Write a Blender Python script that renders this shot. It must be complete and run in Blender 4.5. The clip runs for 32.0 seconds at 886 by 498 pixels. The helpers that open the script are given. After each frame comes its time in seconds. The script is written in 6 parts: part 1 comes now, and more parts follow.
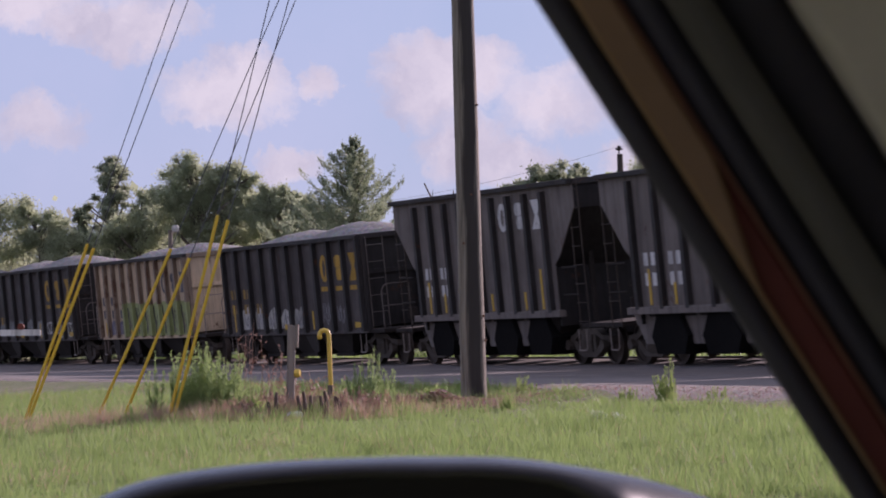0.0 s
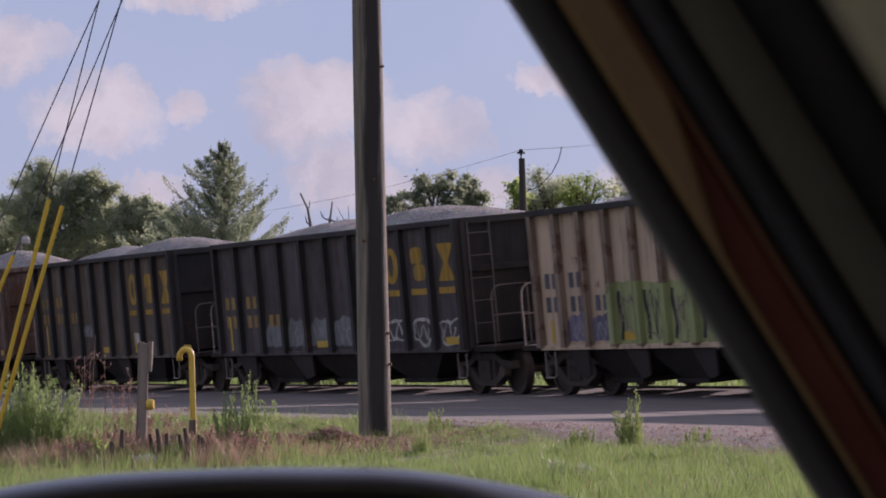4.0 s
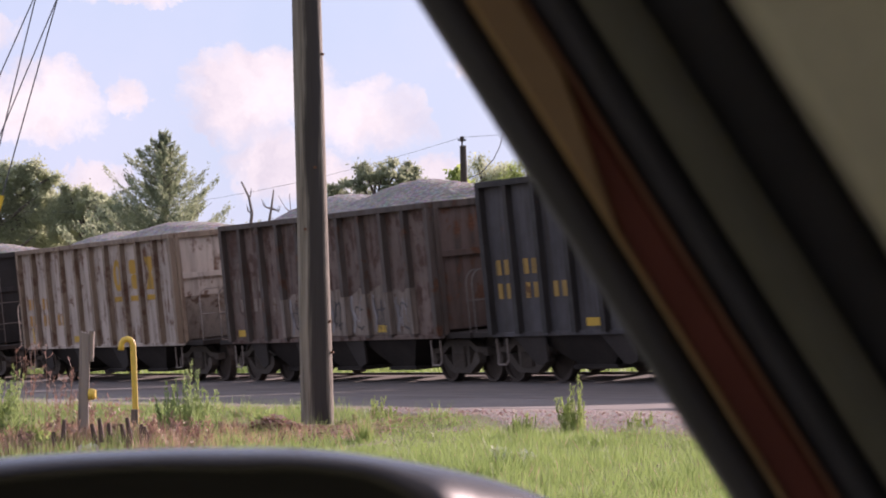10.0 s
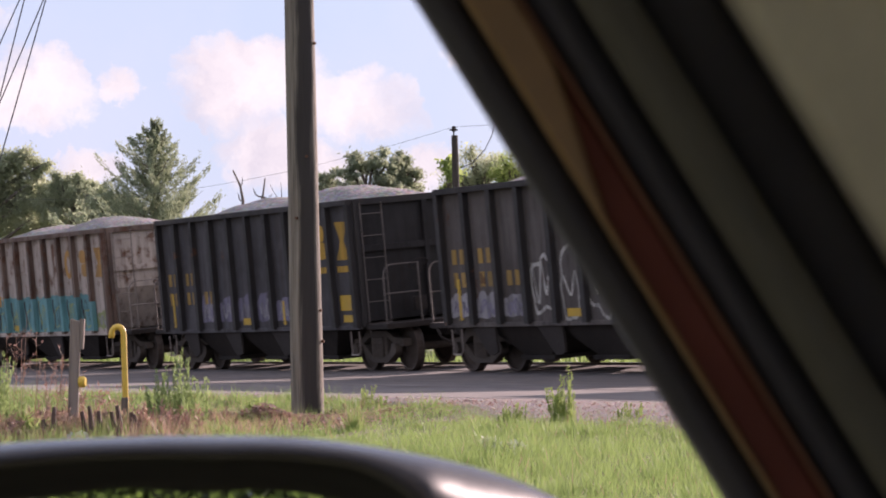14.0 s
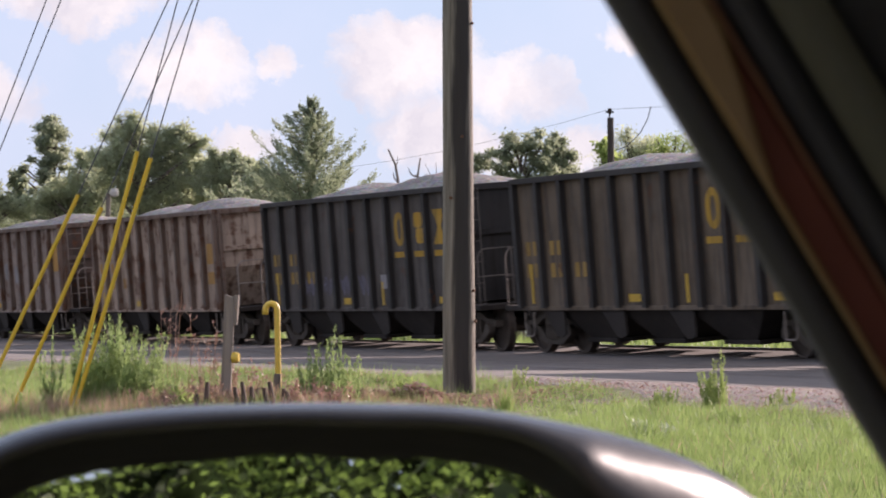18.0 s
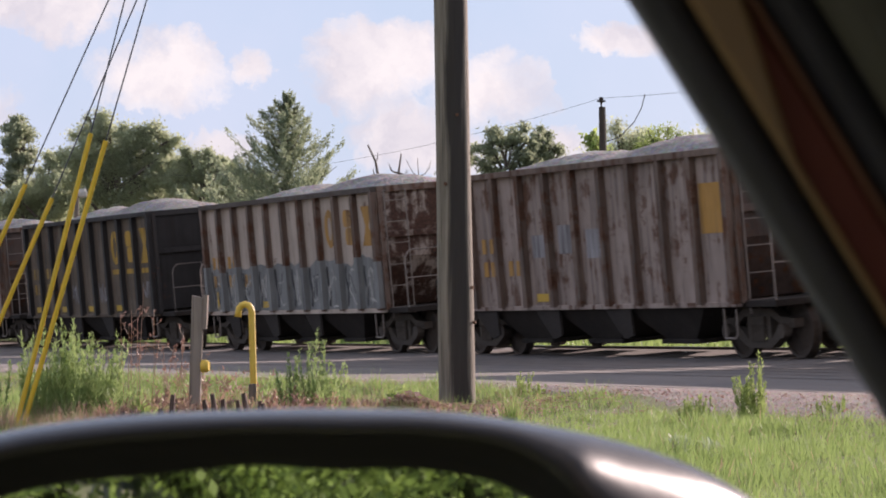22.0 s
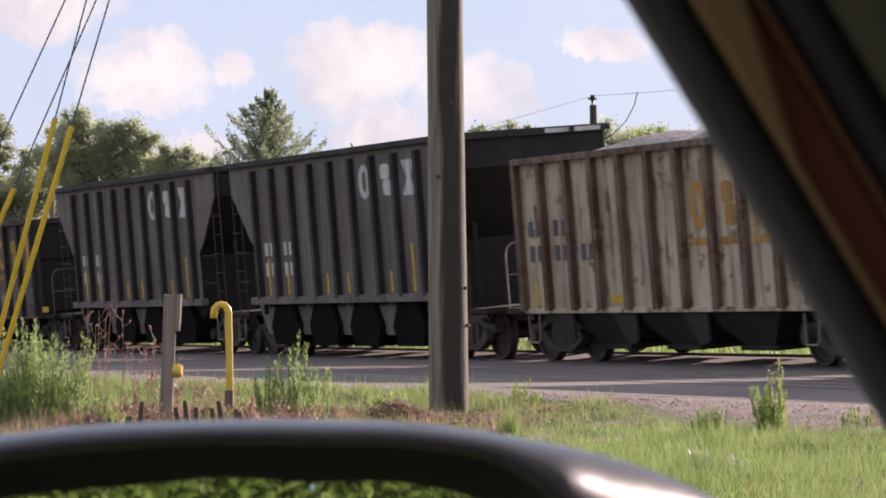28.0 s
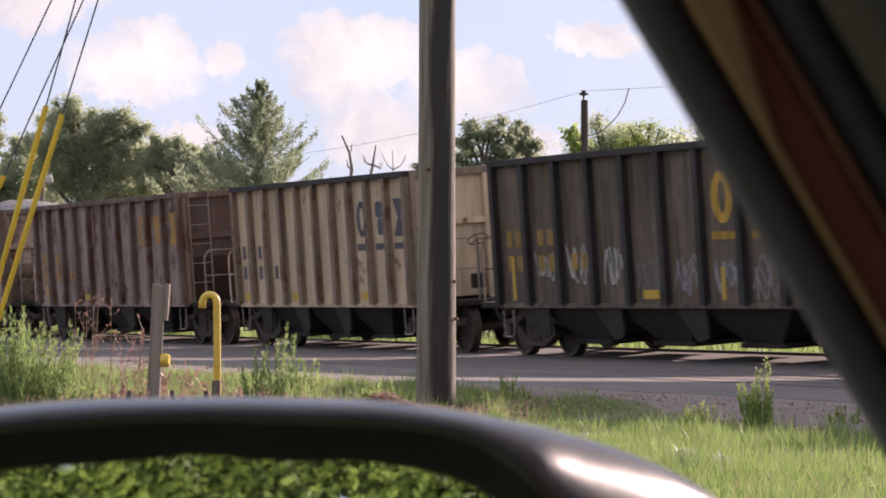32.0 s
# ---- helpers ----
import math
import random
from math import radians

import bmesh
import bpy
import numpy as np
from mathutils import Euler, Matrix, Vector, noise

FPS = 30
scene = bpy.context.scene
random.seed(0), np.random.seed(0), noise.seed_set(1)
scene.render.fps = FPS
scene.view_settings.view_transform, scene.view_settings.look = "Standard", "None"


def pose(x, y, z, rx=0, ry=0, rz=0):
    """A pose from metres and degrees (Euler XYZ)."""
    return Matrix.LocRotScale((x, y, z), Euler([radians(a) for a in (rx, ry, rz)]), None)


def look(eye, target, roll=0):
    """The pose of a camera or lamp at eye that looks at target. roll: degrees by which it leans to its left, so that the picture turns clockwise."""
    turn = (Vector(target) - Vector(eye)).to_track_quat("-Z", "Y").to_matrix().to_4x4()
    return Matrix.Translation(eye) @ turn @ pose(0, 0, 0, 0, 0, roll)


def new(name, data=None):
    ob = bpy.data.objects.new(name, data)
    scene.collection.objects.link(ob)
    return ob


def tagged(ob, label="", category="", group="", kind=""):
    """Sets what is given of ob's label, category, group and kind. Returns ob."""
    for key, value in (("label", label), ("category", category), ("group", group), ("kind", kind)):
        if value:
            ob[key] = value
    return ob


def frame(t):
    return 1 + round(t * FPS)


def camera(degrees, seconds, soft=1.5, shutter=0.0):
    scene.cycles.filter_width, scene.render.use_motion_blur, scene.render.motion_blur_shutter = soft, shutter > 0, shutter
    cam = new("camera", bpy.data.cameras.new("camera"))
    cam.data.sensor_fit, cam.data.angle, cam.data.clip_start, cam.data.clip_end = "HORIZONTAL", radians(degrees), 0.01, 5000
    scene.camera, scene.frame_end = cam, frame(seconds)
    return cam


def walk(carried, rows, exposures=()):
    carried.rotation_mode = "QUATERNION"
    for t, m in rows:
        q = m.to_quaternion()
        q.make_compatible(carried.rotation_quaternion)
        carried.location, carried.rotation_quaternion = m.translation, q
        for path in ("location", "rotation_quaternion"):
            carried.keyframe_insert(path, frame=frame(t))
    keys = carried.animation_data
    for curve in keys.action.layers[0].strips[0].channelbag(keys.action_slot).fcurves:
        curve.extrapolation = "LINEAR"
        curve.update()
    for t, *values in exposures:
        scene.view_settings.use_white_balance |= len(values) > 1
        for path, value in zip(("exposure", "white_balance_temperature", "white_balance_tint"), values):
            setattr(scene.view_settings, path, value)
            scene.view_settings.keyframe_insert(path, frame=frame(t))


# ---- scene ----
# ---- camera and path ----
LENS = 16.19
PATH = (
    (0.0, 0.7006, -11.9365, 1.3599, 2.398, 1.827, -0.680),
    (0.5, 0.3060, -6.4355, 1.3600, 1.977, 1.979, -0.017),
    (1.0, -0.0069, -2.5211, 1.3594, 1.070, 2.336, 0.377),
    (1.5, -0.0084, -2.5207, 1.3568, 0.699, 2.251, 0.059),
    (2.0, -0.0101, -2.5215, 1.3509, 1.103, 2.992, 0.336),
    (2.5, -0.0095, -2.5212, 1.3514, 0.464, 2.973, -0.214),
    (3.0, -0.0090, -2.5210, 1.3519, 0.245, 2.907, -0.133),
    (3.5, -0.0086, -2.5206, 1.3523, 0.103, 2.580, -0.148),
    (5.5, -0.0071, -2.5200, 1.3516, -0.520, 2.065, -0.415),
    (6.0, -0.0067, -2.5200, 1.3513, -0.650, 2.064, -0.463),
    (6.5, -0.0061, -2.5199, 1.3512, -0.737, 2.037, -0.571),
    (7.0, -0.0054, -2.5199, 1.3510, -0.790, 1.977, -0.507),
    (7.5, -0.0043, -2.5199, 1.3508, -0.851, 1.954, -0.625),
    (8.0, -0.0032, -2.5199, 1.3504, -0.881, 1.991, -0.409),
    (8.5, -0.0026, -2.5200, 1.3508, -0.902, 2.061, -0.353),
    (9.0, -0.0020, -2.5200, 1.3512, -0.964, 2.107, -0.371),
    (9.5, -0.0013, -2.5200, 1.3509, -1.040, 2.124, -0.438),
    (10.0, -0.0005, -2.5200, 1.3502, -1.112, 2.066, -0.649),
    (10.5, -0.0003, -2.5199, 1.3504, -1.155, 2.031, -0.433),
    (11.0, -0.0001, -2.5200, 1.3507, -1.139, 2.067, -0.239),
    (11.5, 0.0000, -2.5200, 1.3508, -1.172, 2.118, -0.321),
    (12.0, 0.0003, -2.5200, 1.3505, -1.246, 2.135, -0.472),
    (12.5, 0.0009, -2.5200, 1.3499, -1.294, 2.090, -0.709),
    (13.0, 0.0015, -2.5199, 1.3494, -1.317, 1.986, -0.690),
    (13.5, 0.0006, -2.5198, 1.3498, -1.312, 1.892, -0.586),
    (14.0, -0.0001, -2.5198, 1.3501, -1.275, 1.875, -0.330),
    (14.5, -0.0003, -2.5198, 1.3498, -1.230, 1.933, 0.018),
    (16.5, -0.0009, -2.5195, 1.3491, -1.135, 1.594, -0.028),
    (17.0, -0.0016, -2.5194, 1.3488, -1.152, 1.513, 0.341),
    (17.5, -0.0019, -2.5195, 1.3482, 0.314, 1.460, 0.564),
    (18.0, -0.0021, -2.5200, 1.3476, 1.551, 1.519, 0.685),
    (18.5, -0.0021, -2.5205, 1.3467, 2.353, 1.506, 0.486),
    (19.0, -0.0624, -1.7237, 1.3468, 2.547, 1.457, 0.803),
    (19.5, -0.1029, -1.1668, 1.3468, 2.249, 1.358, 0.482),
    (20.0, -0.2017, 0.2131, 1.3470, 2.024, 1.389, 0.319),
    (20.5, -0.2054, 0.2718, 1.3476, 1.645, 1.421, 0.054),
    (21.0, -0.2560, 0.9960, 1.3480, 1.387, 1.633, 0.130),
    (21.5, -0.2508, 0.9280, 1.3475, 1.209, 1.662, -0.307),
    (22.0, -0.2789, 1.3400, 1.3467, 1.132, 1.565, 0.028),
    (22.5, -0.2798, 1.3590, 1.3461, 1.241, 1.460, -0.250),
    (23.0, -0.3102, 1.8092, 1.3455, 1.244, 1.421, 0.092),
    (23.5, -0.3672, 2.6466, 1.3463, 1.203, 1.693, 0.114),
    (24.0, -0.4255, 3.5146, 1.3467, 1.107, 1.793, 0.641),
    (24.5, -0.4252, 3.5146, 1.3468, 1.076, 1.849, 0.862),
    (25.0, -0.4251, 3.5145, 1.3470, 1.047, 1.846, 0.714),
    (25.5, -0.4251, 3.5145, 1.3470, 0.993, 1.784, 0.525),
    (27.5, -0.4245, 3.5149, 1.3475, 0.788, 1.575, 0.589),
    (28.0, -0.4243, 3.5149, 1.3477, 0.779, 1.634, 0.410),
    (28.5, -0.4240, 3.5150, 1.3465, 0.741, 1.633, 0.354),
    (29.0, -0.4222, 3.5158, 1.3460, 0.712, 1.547, -0.077),
    (29.5, -0.4213, 3.5156, 1.3454, 0.646, 1.495, -0.200),
    (30.0, -0.4201, 3.5160, 1.3452, 0.610, 1.430, -0.100),
    (30.5, -0.4205, 3.5157, 1.3459, 0.609, 1.473, 0.127),
    (31.0, -0.4207, 3.5156, 1.3464, 0.577, 1.552, 0.238),
    (31.5, -0.4215, 3.5154, 1.3457, 0.574, 1.579, 0.416),
    (32.0, -0.4224, 3.5156, 1.3450, 0.582, 1.516, 1.175),
)
CREEP = ((0.0, 0.700, -11.820), (0.5, 0.310, -6.390), (1.0, 0.000, -2.520), (18.5, 0.000, -2.520), (19.0, -0.059, -1.739), (19.5, -0.099, -1.189), (20.0, -0.197, 0.170), (20.5, -0.201, 0.227), (21.0, -0.252, 0.944), (21.5, -0.247, 0.875), (22.0, -0.275, 1.282), (22.5, -0.276, 1.301), (23.0, -0.307, 1.746), (23.5, -0.363, 2.572), (24.0, -0.420, 3.430), (32.0, -0.420, 3.430))

cam = camera(LENS, 32.0, soft=1.85, shutter=0.25)
cam.data.dof.use_dof = True
cam.data.dof.focus_distance = 55.0
cam.data.dof.aperture_fstop = 76.0
walk(cam, [(t, pose(x, y, z, 90 + p, 0, a) @ pose(0, 0, 0, 0, 0, r)) for t, x, y, z, a, p, r in PATH],
     exposures=((0.0, 0.18, 6500, 44), (1.0, 0.22, 6500, 44), (2.0, 0.10, 6500, 43), (3.5, -0.06, 6550, 42), (6.0, 0.48, 7050, 41), (14.0, 0.72, 7100, 38), (17.5, 0.74, 7050, 32), (19.0, 0.58, 7050, 32), (21.0, 0.62, 7050, 31), (24.0, 0.59, 7200, 32), (28.0, 0.68, 7250, 33), (30.0, 0.82, 7250, 34), (32.0, 0.75, 7350, 34)))

# ---- world and sun ----
SUN_AZ = 38.0      # degrees to the right of +Y
SUN_EL = 20.0
sun_dir = Vector((math.sin(radians(SUN_AZ)) * math.cos(radians(SUN_EL)),
                  math.cos(radians(SUN_AZ)) * math.cos(radians(SUN_EL)), math.sin(radians(SUN_EL))))
sun_data = bpy.data.lights.new("sun", "SUN")
sun_data.energy, sun_data.angle, sun_data.color = 5.0, radians(0.6), (1.0, 0.94, 0.85)
sun = new("sun", sun_data)
sun.matrix_world = look(sun_dir * 400, (0, 0, 0))


class Nodes:
    """A short hand for node trees."""

    def __init__(self, tree):
        self.tree = tree
        tree.nodes.clear()

    def add(self, kind, ins=None, **props):
        n = self.tree.nodes.new(kind)
        for key, value in props.items():
            if key == "blend_type":
                n.blend_type = value
            elif key == "operation":
                n.operation = value
            elif key == "data_type":
                n.data_type = value
            elif key == "sky_type":
                n.sky_type = value
            elif key == "use_clamp":
                n.use_clamp = value
            elif key == "feature":
                n.feature = value
            elif key == "vector_type":
                n.vector_type = value
        for key, value in (ins or {}).items():
            if isinstance(value, bpy.types.NodeSocket):
                self.tree.links.new(value, n.inputs[key])
            else:
                n.inputs[key].default_value = value
        return n

    def math(self, op, a, b=0.0, clamp=False):
        return self.add("ShaderNodeMath", {0: a, 1: b}, operation=op, use_clamp=clamp).outputs[0]

    def ramp(self, fac, stops):
        n = self.add("ShaderNodeValToRGB", {0: fac})
        e = n.color_ramp.elements
        while len(e) < len(stops):
            e.new(0.5)
        for el, (pos, col) in zip(e, stops):
            el.position = pos
            el.color = col if len(col) == 4 else (*col, 1)
        return n.outputs[0]

    def mix(self, fac, a, b, blend="MIX"):
        return self.add("ShaderNodeMixRGB", {0: fac, 1: a, 2: b}, blend_type=blend).outputs[0]

    def noise(self, vec, scale, detail=4.0, rough=0.55):
        return self.add("ShaderNodeTexNoise", {"Vector": vec, "Scale": scale, "Detail": detail, "Roughness": rough}).outputs[0]


def make_world():
    w = bpy.data.worlds.new("sky")
    scene.world = w
    w.use_nodes = True
    N = Nodes(w.node_tree)
    sky = N.add("ShaderNodeTexSky", sky_type="NISHITA")
    sky.sun_disc, sky.sun_elevation, sky.sun_rotation = False, radians(SUN_EL), radians(SUN_AZ)
    sky.air_density, sky.dust_density, sky.ozone_density = 1.0, 1.2, 2.0
    coord = N.add("ShaderNodeTexCoord").outputs["Generated"]
    # cumulus banks: soft lumps at fixed bearings, broken up by noise
    warp = N.add("ShaderNodeTexNoise", {"Vector": coord, "Scale": 48.0, "Detail": 9.0, "Roughness": 0.68})
    off = N.add("ShaderNodeVectorMath", {0: warp.outputs["Color"], 1: (0.5, 0.5, 0.5)}, operation="SUBTRACT").outputs[0]
    off = N.add("ShaderNodeVectorMath", {0: off, 3: 0.027}, operation="SCALE").outputs[0]
    p = N.add("ShaderNodeVectorMath", {0: coord, 1: off}, operation="ADD").outputs[0]
    total = None
    for bearing, height, wide, tall in CLOUDS:
        b, h = radians(bearing), radians(height)
        c = (math.sin(b) * math.cos(h), math.cos(b) * math.cos(h), math.sin(h))
        d = N.add("ShaderNodeVectorMath", {0: p, 1: c}, operation="SUBTRACT").outputs[0]
        d = N.add("ShaderNodeVectorMath", {0: d, 1: (1 / radians(wide), 1 / radians(wide), 1 / radians(tall))}, operation="MULTIPLY").outputs[0]
        ln = N.add("ShaderNodeVectorMath", {0: d}, operation="LENGTH").outputs["Value"]
        one = N.math("SUBTRACT", 1.0, ln, clamp=True)
        total = one if total is None else N.math("MAXIMUM", total, one)
    billow = N.add("ShaderNodeTexNoise", {"Vector": p, "Scale": 34.0, "Detail": 9.0, "Roughness": 0.6}).outputs[0]
    dense = N.math("ADD", N.math("MULTIPLY", total, 1.15), N.math("MULTIPLY", N.math("SUBTRACT", billow, 0.5), 1.5))
    dense = N.math("MULTIPLY", dense, N.math("MULTIPLY", total, 6.0, clamp=True))
    puff = N.ramp(dense, ((0.18, (0, 0, 0)), (0.38, (0.6, 0.6, 0.6)), (0.70, (1, 1, 1))))
    thin = N.noise(coord, 7.0, 6.0, 0.6)
    veil = N.ramp(thin, ((0.42, (0, 0, 0)), (0.75, (0.24, 0.24, 0.24))))
    shade = N.noise(p, 40.0, 4.0)
    white = N.ramp(shade, ((0.3, (4.1, 4.6, 5.1)), (0.62, (5.75, 6.25, 6.3))))
    base = N.mix(0.86, sky.outputs[0], (2.9, 4.4, 5.9, 1))
    col = N.mix(veil, base, (5.5, 6.0, 7.2, 1))
    col = N.mix(puff, col, white)
    bg = N.add("ShaderNodeBackground", {"Color": col, "Strength": 0.10})
    out = N.add("ShaderNodeOutputWorld")
    N.tree.links.new(bg.outputs[0], out.inputs[0])


# bearing and height of each cloud bank, its half width and half height, in degrees
CLOUDS = ((-6.3, 4.8, 1.6, 1.0), (-5.85, 5.1, 0.9, 0.7), (-4.6, 5.0, 0.6, 0.5), (-2.0, 5.2, 1.9, 0.9), (-0.3, 4.45, 1.5, 1.0),
          (-2.6, 4.7, 1.5, 0.9), (-2.0, 3.7, 1.3, 1.0), (-1.3, 3.4, 1.5, 0.6), (-5.1, 3.45, 0.9, 0.4),
          (0.95, 3.45, 0.8, 0.5), (3.6, 3.5, 1.0, 0.5), (-10.3, 6.8, 3.0, 1.2), (-4.2, 7.2, 2.6, 0.7), (-8.4, 5.9, 2.2, 0.7), (-9.8, 4.2, 1.3, 0.7), (2.2, 5.4, 1.1, 0.45),
          # Unseen banks outside the view, added to whiten the sky's fill light.
          (30, 24, 16, 9), (-50, 18, 22, 10), (100, 20, 30, 14), (180, 24, 34, 16), (-120, 18, 30, 13), (0, 60, 40, 25), (150, 65, 40, 25))
make_world()

# ---- materials ----
def principled(name, build):
    m = bpy.data.materials.new(name)
    m.use_nodes = True
    N = Nodes(m.node_tree)
    b = N.add("ShaderNodeBsdfPrincipled")
    out = N.add("ShaderNodeOutputMaterial")
    N.tree.links.new(b.outputs[0], out.inputs[0])
    build(N, b)
    return m


def wire(N, sock, target):
    N.tree.links.new(sock, target)


def stretched(N, vec, sx, sy, sz):
    return N.add("ShaderNodeVectorMath", {0: vec, 1: (sx, sy, sz)}, operation="MULTIPLY").outputs[0]


def bumped(N, b, height, strength=0.3, distance=0.02):
    n = N.add("ShaderNodeBump", {"Strength": strength, "Distance": distance, "Height": height})
    wire(N, n.outputs[0], b.inputs["Normal"])


def plain(name, col, rough=0.6, metal=0.0, vary=0.25, scale=9.0, bump=0.15, spec=None):
    """A surface with two scales of mottling round one colour."""
    def build(N, b):
        v = N.add("ShaderNodeTexCoord").outputs["Object"]
        big, fine = N.noise(v, scale * 0.25, 3.0), N.noise(v, scale * 3.0, 5.0)
        f = N.math("ADD", N.math("MULTIPLY", big, 0.6), N.math("MULTIPLY", fine, 0.4))
        lo = tuple(c * (1 - vary) for c in col)
        hi = tuple(min(1.0, c * (1 + vary)) for c in col)
        wire(N, N.ramp(f, ((0.3, lo), (0.7, hi))), b.inputs["Base Color"])
        b.inputs["Roughness"].default_value = rough
        b.inputs["Metallic"].default_value = metal
        b.inputs["Specular IOR Level"].default_value = spec or (0.5 if rough < 0.6 else 0.25)
        bumped(N, b, fine, bump)
    return principled(name, build)


def paint(name, col, rust=0.4, fade=0.35, rust_col=(0.10, 0.042, 0.022), dirt=(0.045, 0.038, 0.033), rough=0.62, streak=0.75):
    """Weathered wagon paint: faded patches, rust that runs down in streaks, dull grime."""
    def build(N, b):
        v = N.add("ShaderNodeTexCoord").outputs["Object"]
        rnd = N.add("ShaderNodeObjectInfo").outputs["Random"]
        shift = N.add("ShaderNodeCombineXYZ", {0: N.math("MULTIPLY", rnd, 23.0), 1: 0.0, 2: 0.0}).outputs[0]
        v2 = N.add("ShaderNodeVectorMath", {0: v, 1: shift}, operation="ADD").outputs[0]
        big = N.noise(v2, 0.55, 5.0, 0.6)
        mid = N.noise(v2, 2.4, 6.0, 0.65)
        fine = N.noise(v2, 22.0, 4.0)
        run = N.noise(stretched(N, v2, 7.0, 7.0, 0.55), 1.0, 5.0, 0.6)
        pale = tuple(min(1.0, c * (1 + fade) + 0.05 * fade) for c in col)
        deep = tuple(c * (1 - 0.5 * fade) for c in col)
        c = N.ramp(big, ((0.32, deep), (0.68, pale)))
        c = N.mix(N.ramp(run, ((0.46, (0, 0, 0)), (0.66, (streak,) * 3))), c, (*dirt, 1))
        thr = 0.72 - 0.36 * rust
        spots = N.math("ADD", N.math("MULTIPLY", mid, 0.62), N.math("MULTIPLY", run, 0.38))
        rf = N.ramp(spots, ((thr - 0.03, (0, 0, 0)), (thr + 0.05, (1, 1, 1))))
        rc = N.ramp(fine, ((0.3, tuple(x * 0.65 for x in rust_col)), (0.7, tuple(x * 1.5 for x in rust_col))))
        c = N.mix(rf, c, rc)
        # sharp-edged peeling and dark drips down from it
        peel = N.noise(N.add("ShaderNodeVectorMath", {0: v2, 1: (7.0, 3.0, 5.0)}, operation="ADD").outputs[0], 1.25, 8.0, 0.72)
        pt = 0.66 - 0.16 * rust
        c = N.mix(N.ramp(peel, ((pt, (0, 0, 0)), (pt + 0.02, (0.85, 0.85, 0.85)))), c, rc)
        drip = N.noise(stretched(N, v2, 3.2, 3.2, 0.22), 1.0, 6.0, 0.7)
        c = N.mix(N.ramp(drip, ((0.55, (0, 0, 0)), (0.72, (0.30 + 0.5 * rust,) * 3))), c, (*tuple(x * 0.55 for x in rust_col), 1))
        wire(N, c, b.inputs["Base Color"])
        b.inputs["Specular IOR Level"].default_value = 0.25
        wire(N, N.ramp(mid, ((0.3, (rough - 0.12,) * 3), (0.7, (rough + 0.2,) * 3))), b.inputs["Roughness"])
        bumped(N, b, N.math("ADD", fine, rf), 0.25, 0.01)
    return principled(name, build)


def leaf(name, dark, light, trans=0.35, glow=(0.33, 0.40, 0.18)):
    def build(N, b):
        rnd = N.add("ShaderNodeNewGeometry").outputs["Random Per Island"]
        v = N.add("ShaderNodeTexCoord").outputs["Object"]
        big = N.noise(v, 0.6, 3.0)
        f = N.math("ADD", N.math("MULTIPLY", rnd, 0.55), N.math("MULTIPLY", big, 0.45))
        c = N.ramp(f, ((0.25, dark), (0.75, light)))
        wire(N, c, b.inputs["Base Color"])
        b.inputs["Roughness"].default_value = 0.55
        t = N.add("ShaderNodeBsdfTranslucent", {"Color": N.mix(0.5, c, (*glow, 1))})
        mix = N.add("ShaderNodeMixShader", {0: trans, 1: b.outputs[0], 2: t.outputs[0]})
        out = [n for n in N.tree.nodes if n.bl_idname == "ShaderNodeOutputMaterial"][0]
        wire(N, mix.outputs[0], out.inputs[0])
    return principled(name, build)


def ground_material():
    def build(N, b):
        v = N.add("ShaderNodeTexCoord").outputs["Object"]
        big, mid, fine = N.noise(v, 0.22, 4.0), N.noise(v, 1.3, 5.0), N.noise(v, 24.0, 4.0)
        f = N.math("ADD", N.math("MULTIPLY", big, 0.5), N.math("MULTIPLY", mid, 0.5))
        c = N.ramp(f, ((0.36, (0.10, 0.135, 0.04)), (0.54, (0.16, 0.165, 0.075)), (0.68, (0.25, 0.19, 0.135))))
        c = N.mix(N.math("MULTIPLY", fine, 0.4), c, (0.08, 0.08, 0.035, 1))
        wire(N, c, b.inputs["Base Color"])
        b.inputs["Roughness"].default_value = 0.95
        bumped(N, b, fine, 0.6, 0.05)
    return principled("earth_and_turf", build)


def asphalt_material():
    def build(N, b):
        v = N.add("ShaderNodeTexCoord").outputs["Object"]
        big, mid, fine = N.noise(v, 0.35, 5.0), N.noise(stretched(N, v, 1.0, 0.25, 1.0), 1.6, 5.0), N.noise(v, 60.0, 3.0)
        c = N.ramp(big, ((0.3, (0.105, 0.086, 0.077)), (0.7, (0.180, 0.148, 0.132))))
        c = N.mix(N.ramp(mid, ((0.5, (0, 0, 0)), (0.7, (0.6, 0.6, 0.6)))), c, (0.070, 0.066, 0.064, 1))
        c = N.mix(N.math("MULTIPLY", fine, 0.35), c, (0.15, 0.138, 0.128, 1))
        wire(N, c, b.inputs["Base Color"])
        b.inputs["Roughness"].default_value = 0.9
        bumped(N, b, fine, 0.35, 0.01)
    return principled("worn_asphalt", build)


def gravel_material(name, lo, hi, scale):
    def build(N, b):
        v = N.add("ShaderNodeTexCoord").outputs["Object"]
        cell = N.add("ShaderNodeTexVoronoi", {"Vector": v, "Scale": scale})
        f = N.math("ADD", N.math("MULTIPLY", cell.outputs["Distance"], 0.8), N.math("MULTIPLY", N.noise(v, 0.8, 4.0), 0.6))
        c = N.ramp(f, ((0.2, hi), (0.85, lo)))
        c = N.mix(0.3, c, cell.outputs["Color"], "SOFT_LIGHT")
        wire(N, c, b.inputs["Base Color"])
        b.inputs["Roughness"].default_value = 0.9
        bumped(N, b, N.math("SUBTRACT", 1.0, cell.outputs["Distance"]), 0.7, 0.04)
    return principled(name, build)


